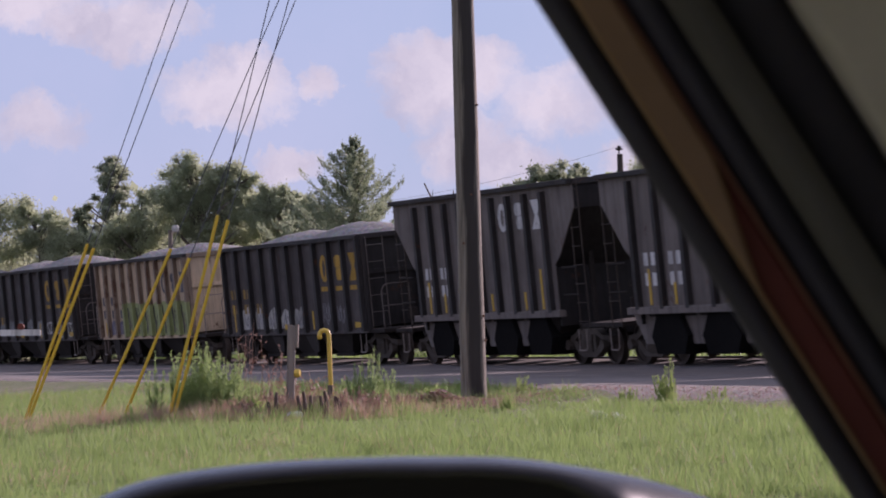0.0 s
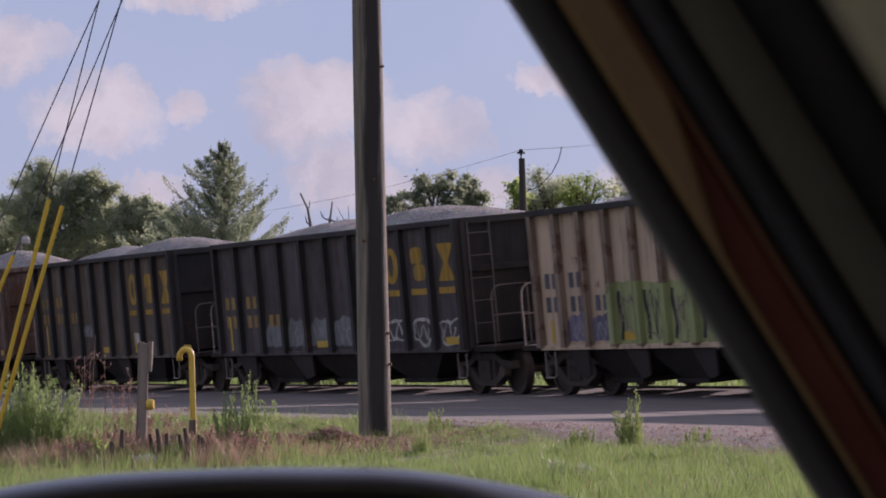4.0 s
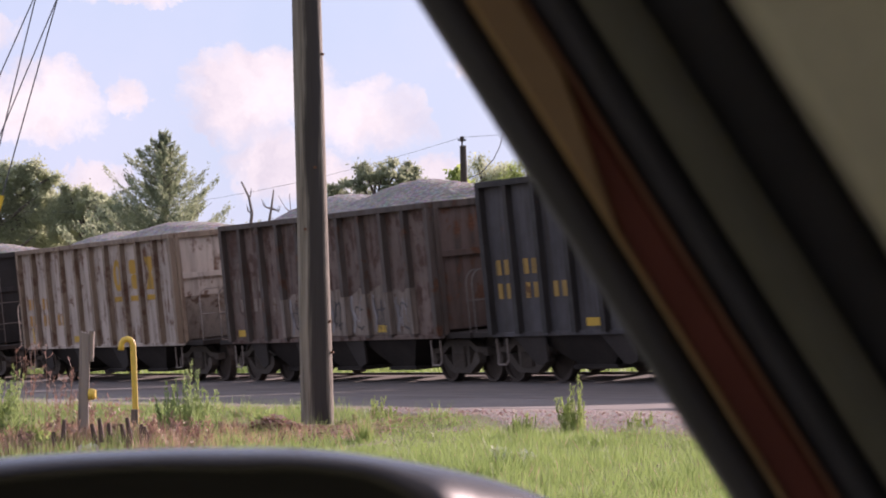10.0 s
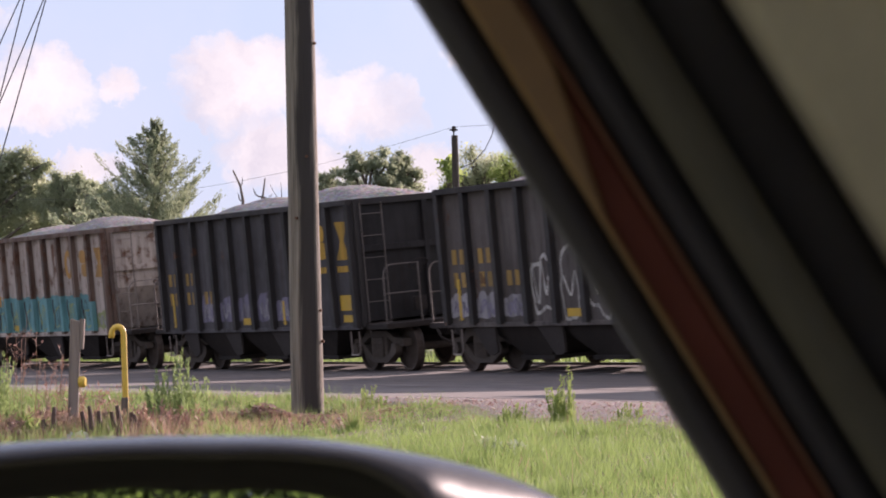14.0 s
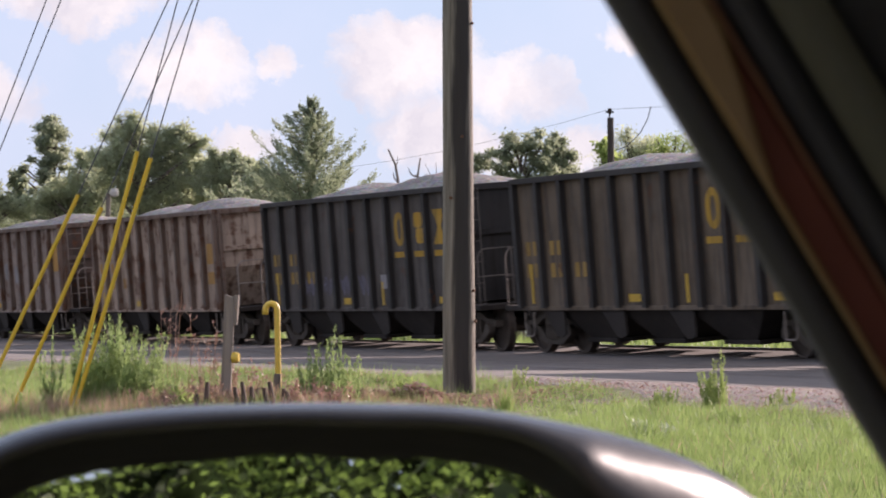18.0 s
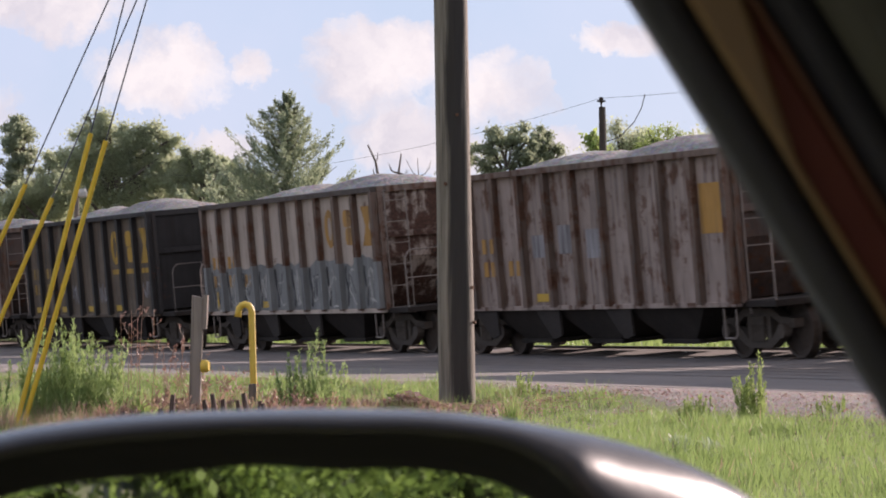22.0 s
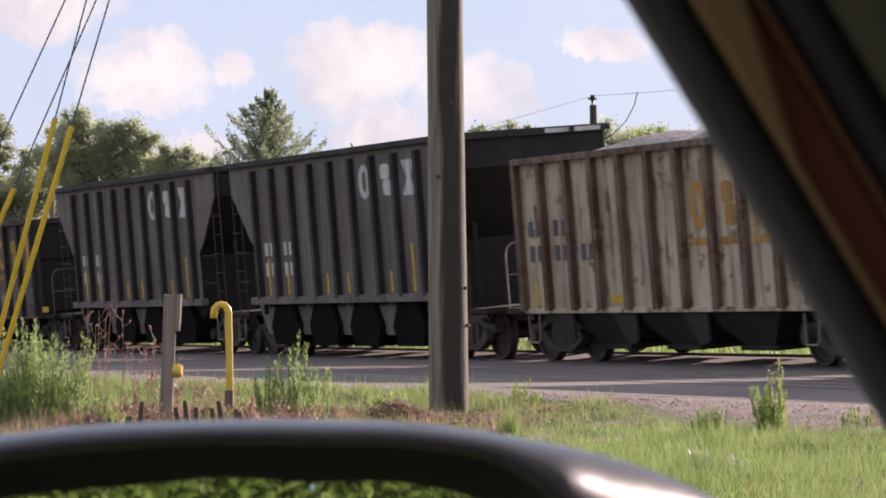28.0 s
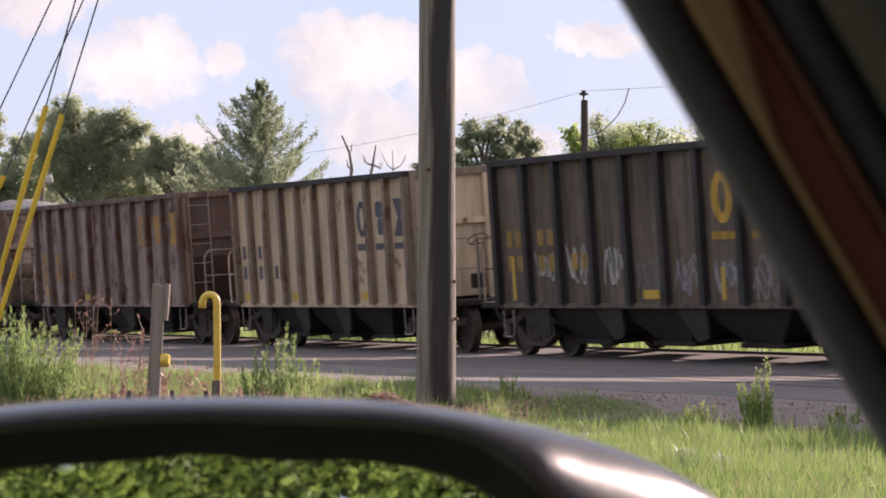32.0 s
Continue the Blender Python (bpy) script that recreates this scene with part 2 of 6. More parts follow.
def pole_wood(name, lo, hi, rough=0.85):
    def build(N, b):
        v = N.add("ShaderNodeTexCoord").outputs["Object"]
        grain = N.noise(stretched(N, v, 16.0, 16.0, 1.4), 1.0, 7.0, 0.6)
        crack = N.noise(stretched(N, v, 75.0, 75.0, 1.1), 1.0, 4.0)
        big = N.noise(stretched(N, v, 4.2, 4.2, 0.10), 1.1, 3.0)
        c = N.ramp(N.math("ADD", N.math("MULTIPLY", grain, 0.4), N.math("MULTIPLY", big, 0.6)), ((0.40, lo), (0.60, hi)))
        c = N.mix(N.ramp(crack, ((0.30, (0.7, 0.7, 0.7)), (0.40, (0, 0, 0)))), c, tuple(x * 0.35 for x in lo) + (1,))
        wire(N, c, b.inputs["Base Color"])
        b.inputs["Roughness"].default_value = rough
        bumped(N, b, N.math("ADD", grain, crack), 0.6, 0.02)
    return principled(name, build)


def shade_band_pole():
    """Grey weathered wood; a wandering dark band, part stain, paints in a shaded middle."""
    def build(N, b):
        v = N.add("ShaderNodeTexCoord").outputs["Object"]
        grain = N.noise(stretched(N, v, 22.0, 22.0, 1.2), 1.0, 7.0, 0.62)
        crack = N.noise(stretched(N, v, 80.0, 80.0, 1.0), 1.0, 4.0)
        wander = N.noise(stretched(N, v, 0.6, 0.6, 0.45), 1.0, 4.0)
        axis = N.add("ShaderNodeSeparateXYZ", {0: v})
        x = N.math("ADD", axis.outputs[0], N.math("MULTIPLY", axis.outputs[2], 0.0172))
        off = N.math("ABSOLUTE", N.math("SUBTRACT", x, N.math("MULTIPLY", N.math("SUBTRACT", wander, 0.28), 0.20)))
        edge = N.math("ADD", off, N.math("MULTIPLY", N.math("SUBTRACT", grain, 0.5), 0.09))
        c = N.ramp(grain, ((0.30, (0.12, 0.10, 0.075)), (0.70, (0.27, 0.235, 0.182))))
        # The dark band is stain colour and painted shading in one.
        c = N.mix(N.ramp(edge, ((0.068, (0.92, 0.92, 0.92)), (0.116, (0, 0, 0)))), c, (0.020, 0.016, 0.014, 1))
        c = N.mix(N.ramp(crack, ((0.32, (0.75, 0.75, 0.75)), (0.42, (0, 0, 0)))), c, (0.018, 0.014, 0.012, 1))
        wire(N, c, b.inputs["Base Color"])
        b.inputs["Roughness"].default_value = 0.85
        bumped(N, b, N.math("ADD", grain, crack), 0.5, 0.012)
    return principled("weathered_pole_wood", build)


def mirror_material():
    def build(N, b):
        b.inputs["Base Color"].default_value = (0.82, 0.84, 0.82, 1)
        b.inputs["Metallic"].default_value = 1.0
        b.inputs["Roughness"].default_value = 0.015
    return principled("silvered_glass", build)


M_GROUND = ground_material()
M_ASPHALT = asphalt_material()
M_GRAVEL = gravel_material("roadside_gravel", (0.22, 0.174, 0.15), (0.37, 0.313, 0.275), 38.0)
M_LOAD = gravel_material("crushed_stone", (0.17, 0.158, 0.148), (0.45, 0.428, 0.405), 15.0)
M_CONCRETE = plain("pale_concrete", (0.42, 0.40, 0.37), 0.85, 0, 0.2, 3.0)
M_RAIL = plain("worn_rail_steel", (0.12, 0.09, 0.075), 0.45, 0.6, 0.35)
M_TIE = pole_wood("creosoted_timber", (0.03, 0.025, 0.02), (0.075, 0.06, 0.05))
M_POLE = shade_band_pole()
M_POST = pole_wood("grey_post_wood", (0.105, 0.085, 0.07), (0.27, 0.22, 0.185))
M_YELLOW = plain("yellow_plastic", (0.62, 0.40, 0.025), 0.5, 0, 0.18, 4.0, 0.05)
M_PIPE = plain("yellow_enamel", (0.70, 0.47, 0.07), 0.45, 0, 0.15, 6.0, 0.08)
M_WIRE = plain("dull_steel_cable", (0.10, 0.10, 0.11), 0.5, 0.7, 0.2)
M_IRON = plain("grimy_cast_iron", (0.033, 0.026, 0.022), 0.85, 0.0, 0.45, 6.0, 0.3)
M_BLACK = plain("black_chute_steel", (0.010, 0.009, 0.0085), 0.9, 0.0, 0.4, 5.0, 0.2, 0.05)
M_WHEEL = plain("brown_wheel_steel", (0.075, 0.057, 0.046), 0.6, 0.3, 0.4, 5.0, 0.2)
M_TRUCK = plain("dusty_truck_casting", (0.10, 0.08, 0.065), 0.8, 0.05, 0.4, 5.0, 0.25)
M_GRAB = plain("worn_grab_rail_paint", (0.24, 0.195, 0.165), 0.55, 0.1, 0.35, 4.0, 0.15)
M_GRABDARK = plain("grimy_grab_rail_paint", (0.135, 0.112, 0.098), 0.6, 0.1, 0.35, 4.0, 0.15)
M_RUST = plain("rusted_steel", (0.12, 0.058, 0.034), 0.85, 0.1, 0.5, 5.0, 0.4)
M_BARK = pole_wood("tree_bark", (0.07, 0.055, 0.045), (0.17, 0.14, 0.115))
M_STUB = pole_wood("rotten_stub_wood", (0.045, 0.027, 0.022), (0.115, 0.07, 0.058))
M_SNAG = pole_wood("dead_grey_wood", (0.12, 0.10, 0.09), (0.26, 0.23, 0.21))
M_OAK = leaf("oak_leaves", (0.27, 0.305, 0.21), (0.45, 0.49, 0.33), 0.66, (0.50, 0.56, 0.35))
M_CYP = leaf("cypress_leaves", (0.135, 0.172, 0.115), (0.27, 0.32, 0.205), 0.6, (0.38, 0.44, 0.29))
M_PINE = leaf("pine_needles", (0.16, 0.195, 0.135), (0.29, 0.335, 0.215), 0.66, (0.42, 0.47, 0.32))
M_LIME = leaf("bright_leaves", (0.17, 0.25, 0.06), (0.32, 0.42, 0.11), 0.62)
M_HEDGE = leaf("hedge_leaves", (0.04, 0.085, 0.016), (0.20, 0.32, 0.065), 0.5)
# Leaf colour taken near black to paint the shade inside the hedge.
M_CORE = leaf("painted_shade_leaves", (0.008, 0.016, 0.005), (0.02, 0.04, 0.01), 0.1)
M_GRASS = leaf("grass_blades", (0.095, 0.185, 0.030), (0.215, 0.34, 0.072), 0.55)
M_DRY = leaf("dry_stalks", (0.33, 0.20, 0.15), (0.52, 0.35, 0.265), 0.4, (0.52, 0.35, 0.25))
M_LITTER = leaf("dead_leaves", (0.20, 0.11, 0.09), (0.40, 0.245, 0.205), 0.3, (0.44, 0.25, 0.20))
M_WEED = leaf("weed_leaves", (0.15, 0.23, 0.085), (0.31, 0.42, 0.17), 0.6, (0.36, 0.46, 0.18))
M_BRACT = leaf("pale_weed_leaves", (0.30, 0.36, 0.26), (0.62, 0.66, 0.55), 0.3)

# wagon paints
P_BLACK = paint("black_wagon_paint", (0.078, 0.063, 0.057), 0.2, 0.4)
P_TALL = paint("faded_black_paint", (0.155, 0.128, 0.111), 0.20, 0.3, (0.11, 0.065, 0.048), (0.095, 0.08, 0.072))
P_DARK = paint("dark_grey_wagon_paint", (0.088, 0.072, 0.062), 0.20, 0.4)
P_BLUE = paint("blue_black_paint", (0.060, 0.055, 0.056), 0.12, 0.35)
P_OLIVE = paint("brown_grey_paint", (0.126, 0.089, 0.059), 0.26, 0.4)
P_BROWN = paint("oxide_brown_paint", (0.125, 0.070, 0.052), 0.60, 0.4)
P_BROWN2 = paint("patched_brown_paint", (0.135, 0.092, 0.073), 0.55, 0.4, (0.075, 0.038, 0.027), streak=0.45)
P_BEIGE = paint("faded_beige_paint", (0.56, 0.41, 0.27), 0.25, 0.22, (0.17, 0.09, 0.055), (0.24, 0.18, 0.13), streak=0.5)
P_WHITE = paint("chalky_white_paint", (0.47, 0.385, 0.32), 0.44, 0.22, (0.14, 0.07, 0.042), (0.27, 0.22, 0.18))
P_TAN = paint("rusty_tan_paint", (0.37, 0.265, 0.20), 0.5, 0.3, (0.13, 0.068, 0.043), (0.13, 0.097, 0.075))
P_CREAM = paint("rusty_cream_paint", (0.46, 0.37, 0.26), 0.42, 0.3, (0.16, 0.075, 0.035), (0.2, 0.15, 0.10))
P_GREY = paint("pale_grey_paint", (0.32, 0.24, 0.20), 0.48, 0.3, (0.12, 0.060, 0.038), (0.13, 0.10, 0.085))
P_ASH = paint("ashen_wagon_paint", (0.47, 0.375, 0.305), 0.26, 0.22, (0.13, 0.068, 0.043), (0.22, 0.165, 0.13), streak=0.35)
P_ENDRUST = paint("rusty_end_paint", (0.085, 0.054, 0.042), 0.42, 0.45, (0.12, 0.05, 0.026))
P_ENDPATCH = paint("blistered_end_paint", (0.38, 0.30, 0.245), 0.72, 0.25, (0.075, 0.036, 0.024), (0.10, 0.075, 0.06))
P_RIBDARK = paint("dark_rib_paint", (0.026, 0.0225, 0.021), 0.15, 0.3)
P_RIBRUST = paint("rusty_rib_paint", (0.16, 0.105, 0.078), 0.5, 0.3)
P_SILL = paint("grimy_brown_paint", (0.085, 0.064, 0.052), 0.4, 0.3)
P_RIBTAN = paint("tan_rib_paint", (0.25, 0.18, 0.125), 0.45, 0.25, (0.13, 0.07, 0.045), (0.13, 0.09, 0.065))
L_YELLOW = paint("yellow_lettering", (0.48, 0.265, 0.035), 0.22, 0.25, dirt=(0.16, 0.105, 0.03))
L_DULL = paint("dull_yellow_lettering", (0.34, 0.20, 0.05), 0.3, 0.3, dirt=(0.12, 0.085, 0.03))
L_WHITE = paint("white_lettering", (0.62, 0.60, 0.57), 0.08, 0.15, dirt=(0.3, 0.28, 0.26))
L_GREYBLUE = paint("slate_lettering", (0.10, 0.10, 0.115), 0.2, 0.2)
L_ORANGE = paint("orange_lettering", (0.46, 0.235, 0.06), 0.25, 0.2, dirt=(0.2, 0.12, 0.06))
G_TEAL = paint("teal_spray_paint", (0.10, 0.275, 0.275), 0.15, 0.4, streak=0.4)
G_SILVER = paint("silver_spray_paint", (0.28, 0.26, 0.26), 0.15, 0.3)
G_LILAC = paint("lilac_spray_paint", (0.18, 0.16, 0.215), 0.15, 0.3)
G_GREEN = paint("green_spray_paint", (0.30, 0.335, 0.135), 0.15, 0.3, streak=0.35)
G_BLUE = paint("pale_blue_spray_paint", (0.205, 0.205, 0.195), 0.2, 0.3, streak=0.35)
G_DARK = paint("black_spray_paint", (0.035, 0.034, 0.036), 0.1, 0.3)
G_TAN = paint("tan_spray_paint", (0.22, 0.17, 0.135), 0.3, 0.3)
G_CREAM = paint("cream_spray_paint", (0.48, 0.45, 0.40), 0.15, 0.3)
REFLECT = plain("yellow_reflector_tape", (0.58, 0.345, 0.03), 0.4, 0, 0.15)


# ---- mesh helpers ----
def mesh_of(name, bm, mat, smooth=False):
    me = bpy.data.meshes.new(name)
    bm.to_mesh(me)
    bm.free()
    me.materials.append(mat)
    if smooth:
        for poly in me.polygons:
            poly.use_smooth = True
    return me


def part(name, bm, mat, parent=None, label="", smooth=False):
    """One bmesh, or one shared mesh, as an object under parent."""
    me = bm if isinstance(bm, bpy.types.Mesh) else mesh_of(name, bm, mat, smooth)
    ob = new(name, me)
    if parent is not None:
        ob.parent = parent
    if label:
        ob["label"] = label
    return ob


def box(bm, x0, x1, y0, y1, z0, z1, bevel=0.0):
    vs = [bm.verts.new((x, y, z)) for x in (x0, x1) for y in (y0, y1) for z in (z0, z1)]
    fs = [bm.faces.new([vs[i] for i in q]) for q in ((0, 1, 3, 2), (4, 6, 7, 5), (0, 4, 5, 1), (2, 3, 7, 6), (0, 2, 6, 4), (1, 5, 7, 3))]
    if bevel:
        es = list({e for f in fs for e in f.edges})
        bmesh.ops.bevel(bm, geom=es, offset=bevel, segments=2, affect="EDGES", profile=0.6)
    return bm


def boxed(*dims, bevel=0.0):
    return box(bmesh.new(), *dims, bevel=bevel)


def tube(bm, pts, radii, sides=8, cap=True):
    """A round bar through the points."""
    rings = []
    pts = [Vector(p) for p in pts]
    if not isinstance(radii, (list, tuple)):
        radii = [radii] * len(pts)
    ref = Vector((0.31, 0.87, 0.12)).normalized()
    for i, p in enumerate(pts):
        d = (pts[min(i + 1, len(pts) - 1)] - pts[max(i - 1, 0)]).normalized()
        u = d.cross(ref)
        if u.length < 0.05:
            u = d.cross(Vector((0.9, 0.1, 0.3)))
        u.normalize()
        w = d.cross(u)
        rings.append([bm.verts.new(p + (u * math.cos(a) + w * math.sin(a)) * radii[i])
                      for a in (2 * math.pi * k / sides for k in range(sides))])
    for a, b in zip(rings, rings[1:]):
        for k in range(sides):
            bm.faces.new((a[k], a[(k + 1) % sides], b[(k + 1) % sides], b[k]))
    if cap:
        bm.faces.new(rings[0][::-1])
        bm.faces.new(rings[-1])
    return bm


def tubed(pts, radii, sides=8):
    return tube(bmesh.new(), pts, radii, sides)


def prism(bm, outline, y0, y1):
    """An outline in x and z, drawn out from y0 to y1."""
    a = [bm.verts.new((x, y0, z)) for x, z in outline]
    b = [bm.verts.new((x, y1, z)) for x, z in outline]
    n = len(outline)
    bm.faces.new(a)
    bm.faces.new(b[::-1])
    for i in range(n):
        bm.faces.new((a[i], b[i], b[(i + 1) % n], a[(i + 1) % n]))
    bmesh.ops.recalc_face_normals(bm, faces=bm.faces)
    return bm


# ---- ground ----
TRACK_A = Vector((-1.90, 61.63))
TRACK_D = Vector((-0.4176, 0.9086))     # along the line, away
TRACK_N = Vector((-0.9086, -0.4176))    # across it, towards the near side
EDGE_A = Vector((0.98, 33.3))
EDGE_D = Vector((-0.488, 0.873))        # along the road's edge, away
EDGE_N = Vector((-0.873, -0.488))       # across the road's edge, towards the near side


def across(x, y):
    return (Vector((x, y)) - TRACK_A).dot(TRACK_N)


def verge(x, y):
    return (Vector((x, y)) - EDGE_A).dot(EDGE_N)


def shoulder(x, y):
    """Width of the gravel beside the road: narrow far along it, broad where vehicles pull off."""
    s = (Vector((x, y)) - EDGE_A).dot(EDGE_D)
    return 0.45 + max(0.0, min(1.25, (1.2 - s) * 0.2)) + 0.22 * noise.noise((s * 0.35, 0, 0))


def steps(x, table):
    for (a, va), (b, vb) in zip(table, table[1:]):
        if x <= b:
            return va + (vb - va) * max(0.0, (x - a) / (b - a))
    return table[-1][1]


PROFILE = ((0.0, 0.80), (0.9, 0.72), (1.6, 0.60), (4.0, 0.46), (6.5, 0.39), (10.0, 0.25), (17.0, 0.0), (400.0, 0.0))


def land(x, y):
    e, p = verge(x, y), across(x, y)
    if p < -3.6:
        return steps(-p, ((3.6, 0.98), (6.0, 0.93), (14.0, 0.95), (60.0, 1.0), (900.0, 1.0)))
    z = steps(e, PROFILE)
    if e > 0.6:
        z += 0.05 * noise.noise((x * 0.5, y * 0.5, 0.0)) + 0.02 * noise.noise((x * 2, y * 2, 3.0))
    return z


def grid_mesh(name, xs, ys, zfun, mat):
    verts = [(x, y, zfun(x, y)) for y in ys for x in xs]
    n = len(xs)
    faces = [(j * n + i, j * n + i + 1, (j + 1) * n + i + 1, (j + 1) * n + i) for j in range(len(ys) - 1) for i in range(n - 1)]
    me = bpy.data.meshes.new(name)
    me.from_pydata(verts, [], faces)
    me.materials.append(mat)
    for poly in me.polygons:
        poly.use_smooth = True
    return me


def spread(marks):
    out = []
    for a, b, n in marks:
        out += [a + (b - a) * i / n for i in range(n)]
    return out + [marks[-1][1]]


def build_ground():
    xs = spread(((-2500, -200, 8), (-200, -30, 14), (-30, 16, 92), (16, 200, 16), (200, 2500, 8)))
    ys = spread(((-900, -30, 6), (-30, 12, 20), (12, 100, 150), (100, 300, 20), (300, 4500, 8)))
    g = new("ground", grid_mesh("ground", xs, ys, land, M_GROUND))
    tagged(g, "grassy earth sloping down from a paved road", "ground", kind="structure")
    # the paved wedge between the verge and the line
    bm = bmesh.new()
    along = [EDGE_D * s for s in range(-44, 90, 2)]
    rows = []
    for d in along:
        near = EDGE_A + d
        p = across(near.x, near.y)
        if p < -3.4:
            continue
        row = []
        for k in range(17):
            q = near - TRACK_N * ((p + 3.4) * k / 16)
            pp = across(q.x, q.y)
            z = 0.815 + steps(-pp, ((-8, 0.0), (-2, 0.05), (0.0, 0.11), (0.85, 0.15), (2.4, 0.285), (3.4, 0.285)))
            row.append(bm.verts.new((q.x, q.y, z)))
        rows.append(row)
    for a, b in zip(rows, rows[1:]):
        for k in range(16):
            bm.faces.new((a[k], a[k + 1], b[k + 1], b[k]))
    # a real edge to the slab
    for row, nxt in zip(rows, rows[1:]):
        lo = [bm.verts.new((v.co.x + 0.02 * EDGE_N.x, v.co.y + 0.02 * EDGE_N.y, v.co.z - 0.12)) for v in (row[0], nxt[0])]
        bm.faces.new((row[0], nxt[0], lo[1], lo[0]))
    bmesh.ops.recalc_face_normals(bm, faces=bm.faces)
    road = part("road", bm, M_ASPHALT)
    tagged(road, "worn dark asphalt road beside the railway, shaded by wagons", "road", kind="structure")
    # pale strip of old concrete beyond the far rail
    bm = bmesh.new()
    prev = None
    for i in range(-40, 60):
        c = TRACK_A + TRACK_D * i * 1.5
        cur = [bm.verts.new(((c - TRACK_N * q).x, (c - TRACK_N * q).y, z)) for q, z in ((3.4, 1.098), (4.7, 1.03))]
        if prev:
            bm.faces.new((prev[0], prev[1], cur[1], cur[0]))
        prev = cur
    bmesh.ops.recalc_face_normals(bm, faces=bm.faces)
    far = part("pavement", bm, M_CONCRETE)
    tagged(far, "pale sunlit concrete strip beyond the rails", "pavement", kind="structure")
    # tarred joints in the paving, along the line
    for q, wd in ((2.15, 0.05), (3.3, 0.07), (4.5, 0.05), (5.6, 0.06)):
        bm = bmesh.new()
        prev = None
        for i in range(-34, 60):
            c = TRACK_A + TRACK_D * i + TRACK_N * (q + 0.03 * noise.noise((i * 0.4, q, 0)))
            if verge(c.x, c.y) > -0.05:
                prev = None
                continue
            z = 0.815 + steps(-q, ((-8, 0.0), (-2, 0.05), (0.0, 0.11))) + 0.006
            cur = [bm.verts.new(((c + TRACK_N * s).x, (c + TRACK_N * s).y, z)) for s in (-wd, wd)]
            if prev:
                bm.faces.new((prev[0], prev[1], cur[1], cur[0]))
            prev = cur
        bmesh.ops.recalc_face_normals(bm, faces=bm.faces)
        part("tar_joint", bm, M_TIE, road)
    # gravel shoulder, a low uneven ribbon
    bm = bmesh.new()
    prev = None
    random.seed(4)
    for i in range(-80, 56):
        c = EDGE_A - EDGE_D * i * 0.5
        w = shoulder(c.x, c.y)
        cur = []
        for k in range(7):
            q = c + EDGE_N * (0.02 + (w * k / 6))
            cur.append(bm.verts.new((q.x, q.y, land(q.x, q.y) + 0.012 + 0.012 * math.sin(k * 0.9) + 0.008 * random.random() - (0.04 if k == 6 else 0))))
        if prev:
            for k in range(6):
                bm.faces.new((prev[k], prev[k + 1], cur[k + 1], cur[k]))
        prev = cur
    bmesh.ops.recalc_face_normals(bm, faces=bm.faces)
    sh = part("road_shoulder", bm, M_GRAVEL, smooth=True)
    tagged(sh, "pale gravel shoulder along the road's edge", "road shoulder", kind="structure")


CANT = 5.5
HEADING = math.degrees(math.atan2(-TRACK_D.y, -TRACK_D.x))
RAIL_Z = 1.055


def on_track(s, lift=0.0):
    """The pose of a wagon whose middle is s metres along the line."""
    c = TRACK_A - TRACK_N * 1.62 + TRACK_D * s
    return pose(c.x, c.y, RAIL_Z + lift, CANT, 0, HEADING)


def build_track():
    prof = ((-0.036, 0), (0.036, 0), (0.036, -0.04), (0.012, -0.055), (0.012, -0.13), (0.07, -0.15), (0.07, -0.165), (-0.07, -0.165), (-0.07, -0.15), (-0.012, -0.13), (-0.012, -0.055), (-0.036, -0.04))
    for side in (-0.7525, 0.7525):
        bm = bmesh.new()
        a = [bm.verts.new((-90, side + y, z)) for y, z in prof]
        b = [bm.verts.new((90, side + y, z)) for y, z in prof]
        for i in range(len(prof)):
            j = (i + 1) % len(prof)
            bm.faces.new((a[i], a[j], b[j], b[i]))
        bm.faces.new(a[::-1]); bm.faces.new(b)
        bmesh.ops.recalc_face_normals(bm, faces=bm.faces)
        r = part("rail", bm, M_RAIL)
        r.matrix_world = on_track(0)
        tagged(r, "worn steel running rail set in the pavement", "rail", "rails", "structure")


build_ground()
build_track()

# ---- the wagons ----
POOL = {}
# Near-black end paint; on tall wagons it paints in the end recess's shade.
P_ENDBLACK = paint("near_black_end_paint", (0.019, 0.016, 0.0148), 0.2, 0.2, (0.05, 0.025, 0.017), (0.016, 0.0135, 0.0125))


def pooled(key, make):
    if key not in POOL:
        POOL[key] = make()
    return POOL[key]


def wheel_mesh():
    bm = bmesh.new()
    prof = ((0.10, -0.02), (0.10, 0.16), (0.16, 0.12), (0.34, 0.06), (0.40, 0.055), (0.405, 0.10), (0.457, 0.10), (0.457, -0.01), (0.485, -0.03), (0.485, -0.045), (0.40, -0.045), (0.34, 0.0), (0.16, 0.02))
    n = 24
    rings = [[bm.verts.new((r * math.cos(2 * math.pi * k / n), y, r * math.sin(2 * math.pi * k / n))) for k in range(n)] for r, y in prof]
    for i in range(len(rings)):
        a, b = rings[i], rings[(i + 1) % len(rings)]
        for k in range(n):
            bm.faces.new((a[k], a[(k + 1) % n], b[(k + 1) % n], b[k]))
    bm.faces.new(rings[1])
    bm.faces.new(rings[0][::-1])
    bmesh.ops.recalc_face_normals(bm, faces=bm.faces)
    return mesh_of("wheel", bm, M_WHEEL)


